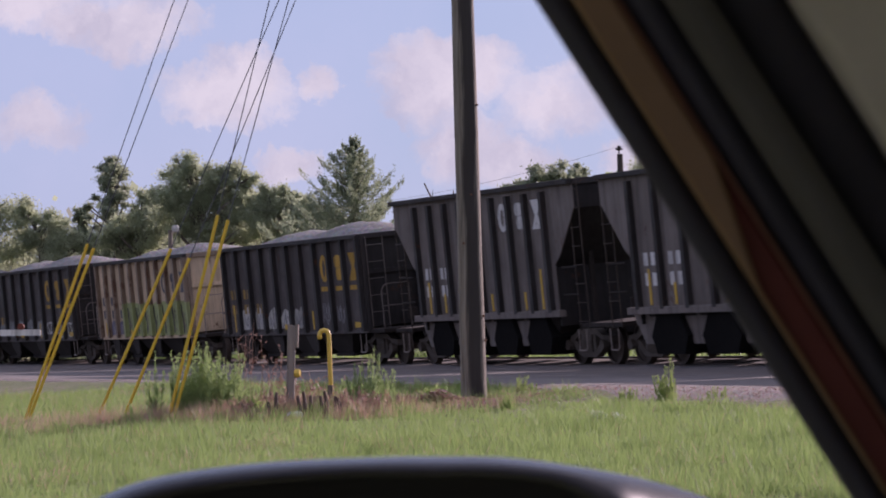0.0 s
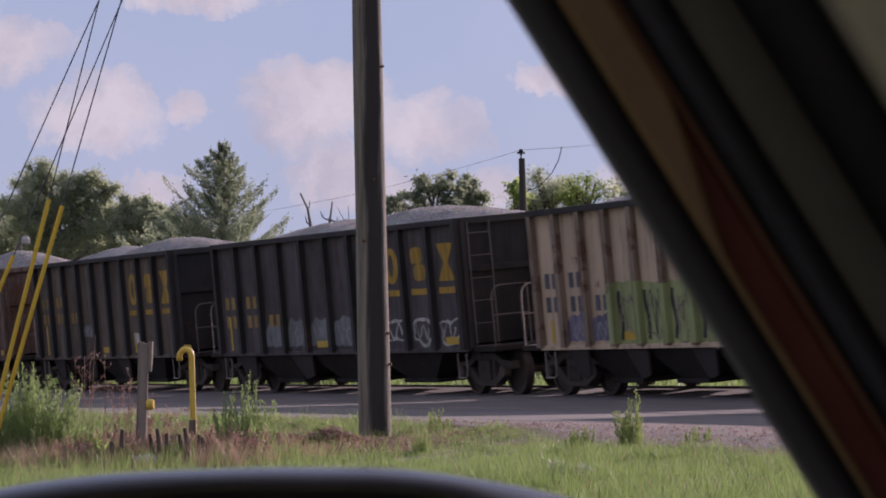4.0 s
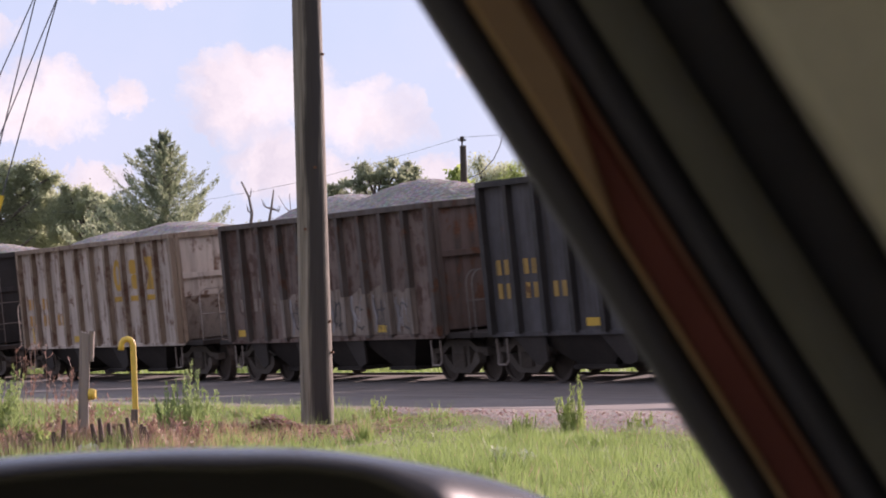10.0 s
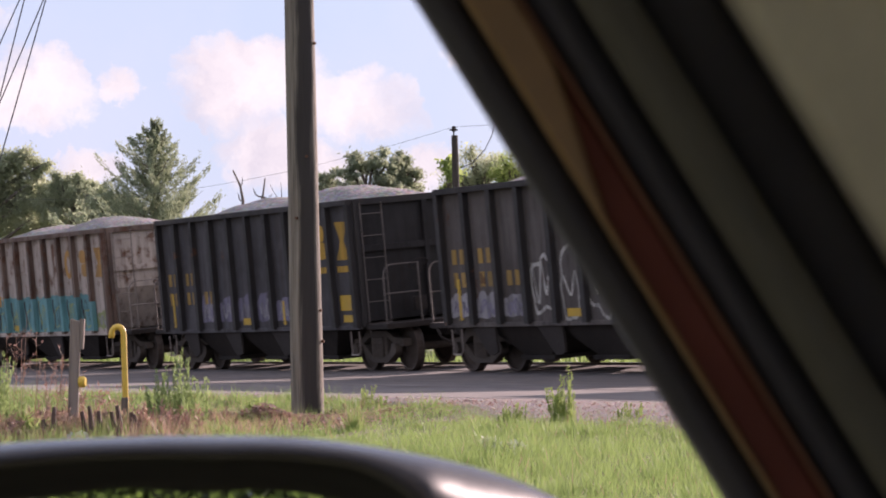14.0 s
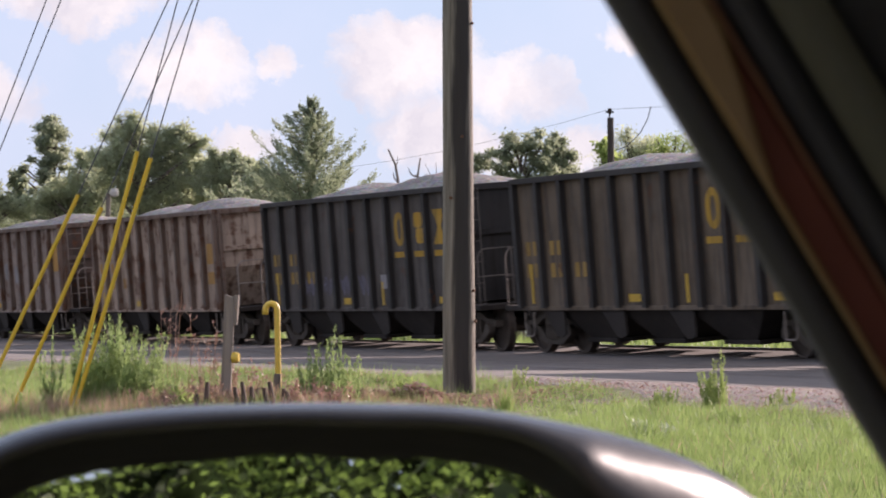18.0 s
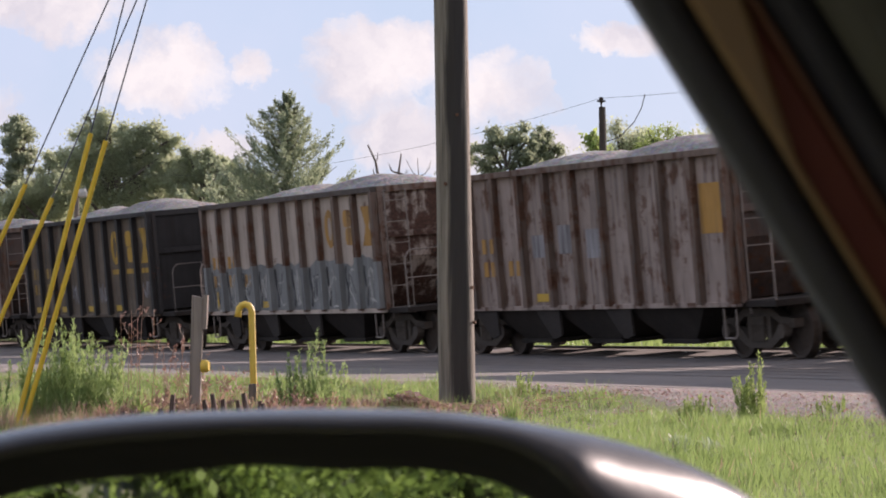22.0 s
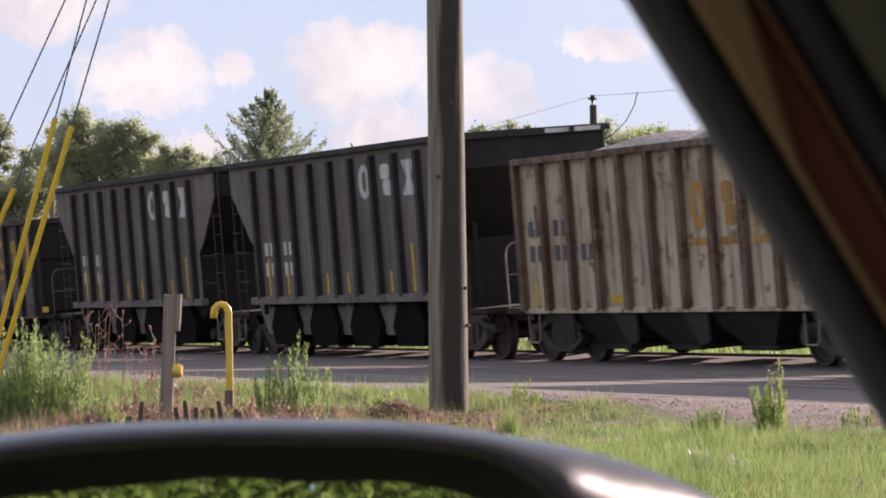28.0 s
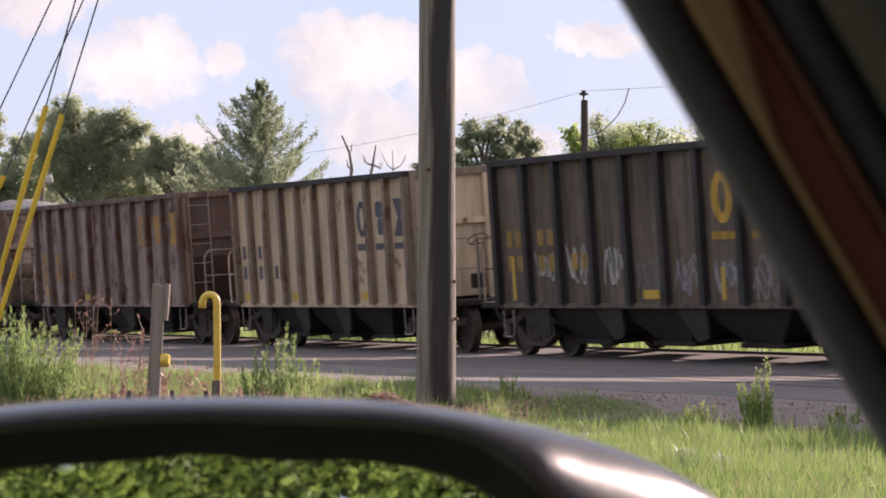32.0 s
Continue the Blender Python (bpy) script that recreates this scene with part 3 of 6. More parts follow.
def side_frame_mesh():
    bm = bmesh.new()
    # arched top member, hung bottom member and two columns leave three openings
    prism(bm, [(-1.14, 0.50), (-1.14, 0.64), (-0.72, 0.67), (-0.45, 0.80), (0.45, 0.80), (0.72, 0.67), (1.14, 0.64), (1.14, 0.50), (0.74, 0.54), (0.42, 0.68), (-0.42, 0.68), (-0.74, 0.54)], -0.09, 0.09)
    prism(bm, [(-0.80, 0.55), (-0.62, 0.52), (-0.34, 0.30), (0.34, 0.30), (0.62, 0.52), (0.80, 0.55), (0.68, 0.34), (0.36, 0.18), (-0.36, 0.18), (-0.68, 0.34)], -0.085, 0.085)
    for x in (-0.30, 0.30):
        box(bm, x - 0.06, x + 0.06, -0.08, 0.08, 0.28, 0.70, 0.01)
    box(bm, -0.25, 0.25, -0.13, 0.05, 0.55, 0.68, 0.012)
    for x in (-0.89, 0.89):
        tube(bm, ((x, -0.20, 0.457), (x, -0.06, 0.457)), 0.115, 12)
        box(bm, x - 0.16, x + 0.16, -0.10, 0.08, 0.50, 0.60, 0.01)
    for x in (-0.17, -0.055, 0.06, 0.175):
        tube(bm, ((x, -0.10, 0.29), (x, -0.10, 0.56)), 0.045, 8)
    return mesh_of("side_frame", bm, M_TRUCK)


def step_mesh():
    return mesh_of("sill_step", tubed([(-0.2, 0, 0.46), (-0.19, 0, 0.06), (-0.16, -0.03, 0.0), (0.16, -0.03, 0.0), (0.19, 0, 0.06), (0.2, 0, 0.46)], 0.017, 6), M_GRAB)


def truck(parent, x):
    bm = boxed(-0.2, 0.2, -1.05, 1.05, 0.42, 0.66, bevel=0.02)
    t = part("truck", pooled("bolster", lambda: mesh_of("truck", bm, M_IRON)), None, parent)
    t.location = (x, 0, 0)
    for side in (-1, 1):
        f = part("side_frame", pooled("frame", side_frame_mesh), None, t)
        f.location = (0, side * 0.99, 0)
        f.rotation_euler = (0, 0, 0 if side < 0 else math.pi)
    for ax in (-0.89, 0.89):
        a = part("axle", pooled("axle", lambda: mesh_of("axle", tubed(((0, -0.95, 0.457), (0, 0.95, 0.457)), 0.08, 10), M_WHEEL)), None, t)
        a.location = (ax, 0, 0)
        for side in (-1, 1):
            w = part("wheel", pooled("wheel", wheel_mesh), None, t)
            w.location = (ax, side * 0.78, 0.457)
            w.rotation_euler = (0, 0, math.pi if side < 0 else 0)


def load_mesh(length, half, rise, seed, peak):
    """A heap of crushed stone with one or two rounded crests."""
    nx, ny = 56, 16
    verts, faces = [], []
    for i in range(nx + 1):
        u = i / nx
        for j in range(ny + 1):
            v = j / ny * 2 - 1
            crest = 0.0
            for c, wd, hh in peak:
                crest = max(crest, hh * math.exp(-((u - c) / wd) ** 2))
            edge = min(1.0, min(u, 1 - u) * 9)
            h = rise * (0.12 + crest) * (1 - abs(v) ** 1.6) * edge
            h += 0.035 * noise.noise((u * 22, v * 5, seed)) + 0.025 * noise.noise((u * 60, v * 15, seed + 3))
            verts.append(((u - 0.5) * length, v * half, h - 0.05))
    for i in range(nx):
        for j in range(ny):
            a = i * (ny + 1) + j
            faces.append((a, a + ny + 1, a + ny + 2, a + 1))
    me = bpy.data.meshes.new("load")
    me.from_pydata(verts, [], faces)
    me.materials.append(M_LOAD)
    for poly in me.polygons:
        poly.use_smooth = True
    return me


def stroke(bm, key, y, thick, rng):
    """A sprayed stroke drawn smoothly through the key points."""
    n, pts, prev = len(key), [], None
    for k in range(n - 1):
        p0, p1, p2, p3 = key[max(0, k - 1)], key[k], key[k + 1], key[min(n - 1, k + 2)]
        for q in range(7):
            t = q / 7
            pts.append(0.5 * (2 * p1 + (p2 - p0) * t + (2 * p0 - 5 * p1 + 4 * p2 - p3) * t * t + (3 * p1 - p0 - 3 * p2 + p3) * t ** 3))
    for a, b in zip(pts, pts[1:]):
        d = (b - a).normalized()
        nrm = Vector((-d.y, d.x)) * thick * rng.uniform(0.42, 0.58)
        cur = [bm.verts.new((p.x, y, p.y)) for p in (a - nrm, a + nrm)]
        if prev:
            bm.faces.new((prev[0], prev[1], cur[1], cur[0]))
        prev = cur


def ribbon(key, y, thick, seed):
    bm = bmesh.new()
    stroke(bm, key, y, thick, random.Random(seed))
    bmesh.ops.recalc_face_normals(bm, faces=bm.faces)
    return bm


def scrawl(cx, cz, w, h, seed, y, strokes=2, thick=0.05):
    """Loose sprayed strokes that fill a cell and say nothing."""
    rng = random.Random(seed)
    bm = bmesh.new()
    for _ in range(strokes):
        n = rng.randint(4, 6)
        up = rng.choice((-1, 1))
        key = []
        for k in range(n):
            u = -0.42 + 0.84 * k / (n - 1) + rng.uniform(-0.10, 0.10)
            key.append(Vector((cx + u * w, cz + up * rng.uniform(0.18, 0.5) * h)))
            up = -up
        stroke(bm, key, y, thick, rng)
    bmesh.ops.recalc_face_normals(bm, faces=bm.faces)
    return bm


def letter_fill(cx, z0, w, h, seed, y):
    """A sprayed field that stands on the sill and ends above in a broken, rounded edge."""
    bm = bmesh.new()
    n = 18
    lo, hi = [], []
    for k in range(n + 1):
        u = k / n * 2 - 1
        top = h * (0.72 + 0.28 * (1 - abs(u) ** 3) + 0.22 * noise.noise((u * 1.6 + seed, seed * 2.1, 0)) + 0.08 * noise.noise((u * 6 + seed, seed, 4)))
        base = 0.05 * (1 + noise.noise((u * 3 + seed, 9, seed)))
        lo.append(bm.verts.new((cx + u * w / 2, y, z0 + base)))
        hi.append(bm.verts.new((cx + u * w / 2, y, z0 + max(base + 0.1, top))))
    for k in range(n):
        bm.faces.new((lo[k], lo[k + 1], hi[k + 1], hi[k]))
    bmesh.ops.recalc_face_normals(bm, faces=bm.faces)
    return bm


def ring_shape(cx, cz, w, h, seed, y, thick=0.07, n=26, wob=0.2):
    """A sprayed outline."""
    bm = bmesh.new()
    a, b = [], []
    for k in range(n):
        t = 2 * math.pi * k / n
        r = 1 + wob * 2 * noise.noise((math.cos(t) * 1.5 + seed, math.sin(t) * 1.5, seed * 2.3))
        x, z = w / 2 * math.cos(t) * r, h / 2 * math.sin(t) * r
        ln = math.hypot(x, z)
        a.append(bm.verts.new((cx + x, y, cz + z)))
        b.append(bm.verts.new((cx + x * (1 - thick / ln), y, cz + z * (1 - thick / ln))))
    for k in range(n):
        j = (k + 1) % n
        bm.faces.new((a[k], a[j], b[j], b[k]))
    bmesh.ops.recalc_face_normals(bm, faces=bm.faces)
    return bm


def emblem(kind, cx, cz, w, h, y):
    """Plain block shapes in the size of the big side letters."""
    bm = bmesh.new()
    hw, hh = w / 2 * (0.86, 0.80, 0.95)[kind], h / 2
    if kind == 0:      # an upright oval ring
        a = [bm.verts.new((cx + hw * math.cos(t), y, cz + hh * math.sin(t))) for t in (2 * math.pi * k / 20 for k in range(20))]
        b = [bm.verts.new((cx + hw * 0.36 * math.cos(t), y, cz + hh * 0.62 * math.sin(t))) for t in (2 * math.pi * k / 20 for k in range(20))]
        for k in range(20):
            bm.faces.new((a[k], a[(k + 1) % 20], b[(k + 1) % 20], b[k]))
        bmesh.ops.recalc_face_normals(bm, faces=bm.faces)
        return bm
    if kind == 2:      # two triangles tip to tip
        n = 0.26
        bm.faces.new([bm.verts.new((cx + x * hw, y, cz + z * hh)) for x, z in ((-1, 1), (1, 1), (n, 0), (1, -1), (-1, -1), (-n, 0))])
        bmesh.ops.recalc_face_normals(bm, faces=bm.faces)
        return bm
    # two rounded blocks, one above the other
    for dz, dx in ((0.46, -0.16), (-0.46, 0.16)):
        vs = []
        for k in range(16):
            t = 2 * math.pi * k / 16
            q = 1 / max(abs(math.cos(t)), abs(math.sin(t))) ** 0.5
            vs.append(bm.verts.new((cx + (dx + 0.86 * q * math.cos(t)) * hw, y + 0.0004 * dz, cz + (dz + 0.46 * q * math.sin(t)) * hh)))
        bm.faces.new(vs)
    bmesh.ops.recalc_face_normals(bm, faces=bm.faces)
    return bm


def ladder_mesh(height, width, rungs):
    bm = bmesh.new()
    for x in (-width / 2, width / 2):
        box(bm, x - 0.011, x + 0.011, -0.011, 0.011, 0, height)
    for i in range(rungs):
        z = height * (i + 0.5) / rungs
        tube(bm, ((-width / 2, -0.04, z), (width / 2, -0.04, z)), 0.009, 6)
    return bm


def bent_rail(w, h):
    pts = [(-w / 2, 0, 0), (-w / 2, 0, h * 0.8)]
    pts += [(-w / 2 + 0.18 * (1 - math.cos(a)), 0, h * 0.8 + h * 0.2 * math.sin(a)) for a in (0.4, 0.8, 1.2, 1.57)]
    pts += [(w / 2, 0, h), (w / 2, 0, 0)]
    bm = tubed(pts, 0.016, 6)
    tube(bm, ((-w / 2, 0, h * 0.52), (w / 2, 0, h * 0.52)), 0.013, 6)
    return bm


def hand_rail(w, mat, x, y):
    r = part("hand_rail", pooled(("bent", mat.name), lambda: mesh_of("hand_rail", bent_rail(0.75, 1.15), mat)), None, w)
    r.location = (x, y, 0.94)
    r.rotation_euler = (0, 0, math.pi / 2)


def wagon(spec):
    """An open hopper wagon. x runs forward, the near side is -y, z is up from the rail."""
    B, H, tall = spec["length"], spec["height"], spec.get("tall", False)
    skin, ribs_mat, nribs = spec["skin"], spec["ribs"], spec["n"]
    b, hw, zs = B / 2, 1.52, (1.22 if tall else 0.92)
    ext = 0.75 if tall else 1.0
    q = round(B, 1)
    rail_mat = spec.get("rails", M_GRAB)
    w = new("hopper_wagon")
    tagged(w, spec["label"], "train wagon", "wagons of the train")
    y = -hw
    # side sheets
    for side in (-1, 1):
        bm = bmesh.new()
        if tall:
            cut = 1.25
            out = [(-b, H), (b, H), (b, H - 0.55), (b - cut * 0.75, H - 1.55), (b - cut, H - 1.75), (b - cut, zs), (-b + cut, zs), (-b + cut, H - 1.75), (-b + cut * 0.75, H - 1.55), (-b, H - 0.55)]
        else:
            out = [(-b, H), (b, H), (b, zs), (-b, zs)]
        prism(bm, out, side * hw - 0.015, side * hw + 0.015)
        part("side_sheet", bm, skin, w)
        box_ = boxed(-b - 0.01, b + 0.01, *sorted((side * (hw + 0.14), side * (hw - 0.04))), H - 0.02, H + 0.09, bevel=0.012)
        part("top_chord", box_, ribs_mat if tall else spec.get("chord", ribs_mat), w)
        if tall:
            part("side_sill", boxed(-b + 1.0, b - 1.0, *sorted((side * (hw + 0.13), side * (hw - 0.03))), zs - 0.10, zs + 0.05, bevel=0.01), spec["sill"], w)
        else:
            part("side_sill", boxed(-b, b, *sorted((side * (hw + 0.06), side * (hw - 0.03))), zs - 0.05, zs + 0.03, bevel=0.01), spec.get("sill", skin), w)
    # ends: an upright head sheet over a slope sheet
    for e in (-1, 1):
        bm = bmesh.new()
        if tall:
            xs = ((b - 0.02, H), (b - 0.02, H - 0.55), (b - 1.9, 1.6), (b - 2.6, 1.0))
        else:
            low = 1.02 if spec.get("shut") else 1.95
            xs = ((b - 0.03, H), (b - 0.03, low), (b - 0.6, 0.98), (b - 0.9, 0.9))
        lo = [[bm.verts.new((e * x - e * th, yy, z)) for yy in (-hw + 0.015, hw - 0.015)] for x, z in xs for th in (0.0,)]
        li = [[bm.verts.new((e * x - e * 0.05, yy, z)) for yy in (-hw + 0.015, hw - 0.015)] for x, z in xs]
        for k in range(len(xs) - 1):
            bm.faces.new((lo[k][0], lo[k][1], lo[k + 1][1], lo[k + 1][0]))
            bm.faces.new((li[k][1], li[k][0], li[k + 1][0], li[k + 1][1]))
        bm.faces.new((lo[0][0], li[0][0], li[0][1], lo[0][1]))
        bm.faces.new((lo[-1][1], li[-1][1], li[-1][0], lo[-1][0]))
        bmesh.ops.recalc_face_normals(bm, faces=bm.faces)
        part("end_sheet", bm, spec.get("end", P_ENDBLACK if tall else skin), w)
        part("end_chord", pooled(("endchord", e, q, H, tall, ribs_mat.name), lambda: mesh_of("end_chord", boxed(e * b - 0.06, e * b + 0.06, -hw, hw, H - 0.04, H + 0.09, bevel=0.012), ribs_mat)), None, w)
        if not tall:
            # stiffeners across the head sheet and its corner posts
            part("end_stiffener", boxed(*sorted((e * b - e * 0.02, e * b + e * 0.05)), -hw + 0.05, hw - 0.05, H - 0.95, H - 0.83, bevel=0.01), spec.get("end", skin), w)
            for yy in (-hw + 0.04, 0.0, hw - 0.04):
                part("end_post", boxed(*sorted((e * b - e * 0.02, e * b + e * 0.07)), yy - 0.05, yy + 0.05, zs, H - 0.03, bevel=0.01), ribs_mat if yy else spec.get("end", skin), w)
        else:
            for yy in (-0.75, 0.75):
                bmp = boxed(*sorted((e * (b - 1.1), e * (b - 1.0))), yy - 0.05, yy + 0.05, 0.95, H - 0.9, bevel=0.01)
                part("end_post", bmp, M_IRON, w)
            # Added plate: keeps light from showing through below the slope sheet.
            part("end_bulkhead", boxed(*sorted((e * (b - 1.36), e * (b - 1.30))), -hw + 0.03, hw - 0.03, 0.9, H - 1.5, bevel=0.01), P_ENDBLACK, w, "added near-black plate that stops light under the sloping end")
        # platform, coupler, hand rails, ladder
        part("end_platform", boxed(*sorted((e * (b - 0.3), e * (b + ext))), -hw + 0.05, hw - 0.05, 0.86, 0.96, bevel=0.01), M_IRON, w)
        bmc = bmesh.new()
        box(bmc, *sorted((e * (b - 0.4), e * (b + ext + 0.35))), -0.13, 0.13, 0.66, 0.87, 0.02)
        box(bmc, *sorted((e * (b + ext + 0.30), e * (b + ext + 0.60))), -0.2, 0.16, 0.62, 0.94, 0.04)
        part("coupler", bmc, M_IRON, w)
        for side in (-1, 1):
            st = part("sill_step", pooled("step", step_mesh), None, w)
            st.location = (e * (b - (0.3 if not tall else 0.1)), side * (hw + 0.04), 0.38)
        hose = tubed([(e * (b + ext), -0.45, 0.85), (e * (b + ext + 0.25), -0.45, 0.60), (e * (b + ext + 0.5), -0.25, 0.45)], 0.025, 6)
        part("brake_hose", hose, M_IRON, w)
        if not tall and not spec.get("ladder"):
            for yy in (-1.05, 0.45):
                hand_rail(w, rail_mat, e * (b + ext - 0.06), yy)
            continue
        lad = part("ladder", pooled(("ladder", tall, round(H, 1), rail_mat.name), lambda: mesh_of("ladder", ladder_mesh(H - 0.75, 0.46, 8 if tall else 6), rail_mat)), None, w)
        if tall:
            lad.location = (e * (b - 0.10), -hw + 0.05, 0.8)
        else:
            lad.location = (e * (b + 0.09), -hw + 0.35, 0.75)
            lad.rotation_euler = (0, 0, e * math.pi / 2)
        if not tall:
            lad2 = part("ladder", lad.data, None, w)
            lad2.location = (e * (b + 0.09), hw - 0.35, 0.75)
            lad2.rotation_euler = (0, 0, e * math.pi / 2)
            for yy in (-1.05, 0.45):
                hand_rail(w, rail_mat, e * (b + ext - 0.06), yy)
        else:
            for z in (1.6, 2.2):
                part("grab_bar", tubed([(e * (b - 0.9), -hw - 0.02, z), (e * (b - 0.1), -hw - 0.02, z)], 0.02, 6), M_IRON, w)
    if tall:
        for y0, y1 in ((0.30, 0.78), (0.90, 1.42)):
            part("marking_bar", boxed(b + 0.058, b + 0.066, y0, y1, H - 0.02, H + 0.06), L_WHITE, w, "plain bar where small lettering stands")
    # the brake gear stands on the front end
    bmw = bmesh.new()
    tube(bmw, [(0, 0.19 * math.cos(a), 0.19 * math.sin(a)) for a in (2 * math.pi * k / 20 for k in range(21))], 0.011, 5, False)
    for k in range(3):
        a0 = 2 * math.pi * k / 3
        tube(bmw, ((0, 0, 0), (0, 0.185 * math.cos(a0), 0.185 * math.sin(a0))), 0.010, 5, False)
    bw = part("brake_wheel", pooled("brake", lambda: mesh_of("brake_wheel", bmw, M_IRON)), None, w)
    bw.location = (b + 0.30, -0.35, 1.75 if tall else 2.05)
    bw.rotation_euler = (0, radians(58), 0)
    part("brake_staff", tubed([(b + 0.30, -0.35, 0.95), (b + 0.30, -0.35, 1.75 if tall else 2.05)], 0.014, 6), M_IRON, w)
    part("brake_box", boxed(b + 0.16, b + 0.28, -0.48, -0.22, 1.15, 1.42, bevel=0.02), M_IRON, w)
    # ribs
    inset = 1.5 if tall else 0.06
    xs = [-b + inset + (B - 2 * inset) * i / (nribs - 1) for i in range(nribs)]
    rib_h = H - zs - (0.12 if tall else 0.0)

    def rib_mesh():
        bm = bmesh.new()
        for y0, y1, wd in ((-0.125, -0.112, 0.08), (-0.112, 0.0, 0.065)):
            prism(bm, [(-wd, 0), (wd, 0), (wd * 0.9, rib_h), (-wd * 0.9, rib_h)], y0, y1)
        return mesh_of("rib", bm, ribs_mat)
    for side in (-1, 1):
        for x in xs:
            r = part("rib", pooled(("rib", round(H, 2), tall, ribs_mat.name), rib_mesh), None, w)
            r.location = (x, side * (hw + 0.012), zs)
            if side > 0:
                r.rotation_euler = (0, 0, math.pi)
    # hopper pockets below
    nb = spec.get("bays", 3)
    span = B - (2.7 if not tall else 3.0)
    pitch = span / nb
    chute = spec.get("chute", M_IRON)
    for i in range(nb):
        c = -span / 2 + pitch * (i + 0.5)

        def pocket():
            bm = bmesh.new()
            hi = [(-pitch * 0.5, -hw + 0.06), (pitch * 0.5, -hw + 0.06), (pitch * 0.5, hw - 0.06), (-pitch * 0.5, hw - 0.06)]
            lo = [(-pitch * 0.17, -1.15), (pitch * 0.17, -1.15), (pitch * 0.17, 1.15), (-pitch * 0.17, 1.15)]
            a = [bm.verts.new((x, yy, zs - 0.06)) for x, yy in hi]
            m = [bm.verts.new((x, yy, 0.30)) for x, yy in lo]
            for k in range(4):
                bm.faces.new((a[k], a[(k + 1) % 4], m[(k + 1) % 4], m[k]))
            bm.faces.new(m[::-1])
            bm.faces.new(a)
            box(bm, -pitch * 0.24, pitch * 0.24, -1.2, 1.2, 0.25, 0.33, 0.01)
            bmesh.ops.recalc_face_normals(bm, faces=bm.faces)
            return mesh_of("hopper", bm, M_IRON)
        hop = part("hopper", pooled(("hop", nb, q, tall), pocket), None, w)
        hop.location = (c, 0, 0)

        def plate():
            bm = bmesh.new()
            if tall:
                prism(bm, [(-pitch * 0.34, zs - 0.04), (pitch * 0.34, zs - 0.04), (pitch * 0.30, 0.95), (pitch * 0.13, 0.48), (-pitch * 0.13, 0.48), (-pitch * 0.30, 0.95)], -hw + 0.10, -hw + 0.14)
            else:
                prism(bm, [(-pitch * 0.24, 0.90), (pitch * 0.12, 0.90), (pitch * 0.13, 0.42), (pitch * 0.05, 0.36), (-0.02, 0.38)], -hw - 0.02, -hw + 0.02)
            return mesh_of("hopper_plate", bm, chute)
        hp = part("hopper_plate", pooled(("plate", nb, q, chute.name, tall), plate), None, w)
        hp.location = (c - pitch * 0.5, 0, 0) if i else (c - pitch * 0.45, 0, 0)
        if tall:
            def gate():
                bm = bmesh.new()
                prism(bm, [(-pitch * 0.22, zs - 0.06), (pitch * 0.22, zs - 0.06), (pitch * 0.25, 1.0), (pitch * 0.36, 0.66), (pitch * 0.27, 0.28), (-pitch * 0.27, 0.28), (-pitch * 0.36, 0.66), (-pitch * 0.25, 1.0)], -hw - 0.02, -hw + 0.5)
                return mesh_of("chute", bm, M_BLACK)
            part("chute", pooled(("chute", nb, q), gate), None, w, "black discharge chute").location = (c, 0, 0)
    if nb:
        part("centre_sill", boxed(-b - ext, b + ext, -0.2, 0.2, 0.64, 0.9), M_IRON, w)
    for x in (-1, 1):
        truck(w, x * (b - (0.9 if tall else 0.3)))
    # heap of stone
    if spec.get("load"):
        ld = part("load", load_mesh(B - 0.3, hw - 0.05, spec["load"], spec["seed"], spec.get("peak", ((0.28, 0.26, 0.85), (0.66, 0.30, 1.0)))), None, w, "heaped pale grey crushed stone")
        ld.location = (0, 0, H - 0.04)
    # markings on the near side
    fy = -hw - 0.022
    bay = (B - 2 * inset) / (nribs - 1)
    mid = [x + bay / 2 for x in xs[:-1]]
    if spec.get("mark"):
        mat, start, zc, hh, line = spec["mark"]
        for k in range(3):
            x = mid[start + k]
            part("emblem_shape", emblem(k, x, zc, bay * 0.62, hh, fy), mat, w, "plain block shape in the lettering's colour")
            if line:
                part("emblem_bar", boxed(x - bay * 0.3, x + bay * 0.3, fy - 0.004, fy + 0.004, zc - hh / 2 - 0.24, zc - hh / 2 - 0.12), mat, w)
    if spec.get("bars"):
        mat, zc = spec["bars"]
        for k, (i, dz) in enumerate(((0, 0.0), (1, 0.0), (0, -0.42), (1, -0.42), (2, -0.42))[:5 if not tall else 4]):
            for u in (-0.15, 0.15):
                part("marking_bar", boxed(mid[i] + bay * (u - 0.085), mid[i] + bay * (u + 0.085), fy - 0.004, fy + 0.004, zc + dz - 0.135, zc + dz + 0.135), mat, w, "plain bar where small lettering stands")
    for k, (i, up) in enumerate(spec.get("tape", ())):
        x = xs[min(i, nribs - 1)] + (bay * 0.42 if up else bay / 2)
        if up:
            part("reflector", boxed(x - 0.05, x + 0.05, fy - 0.005, fy + 0.004, zs + 0.08, zs + 0.08 + up), REFLECT, w)
        else:
            part("reflector", boxed(x - bay * 0.22, x + bay * 0.22, fy - 0.005, fy + 0.004, zs + 0.10, zs + 0.24), REFLECT, w)
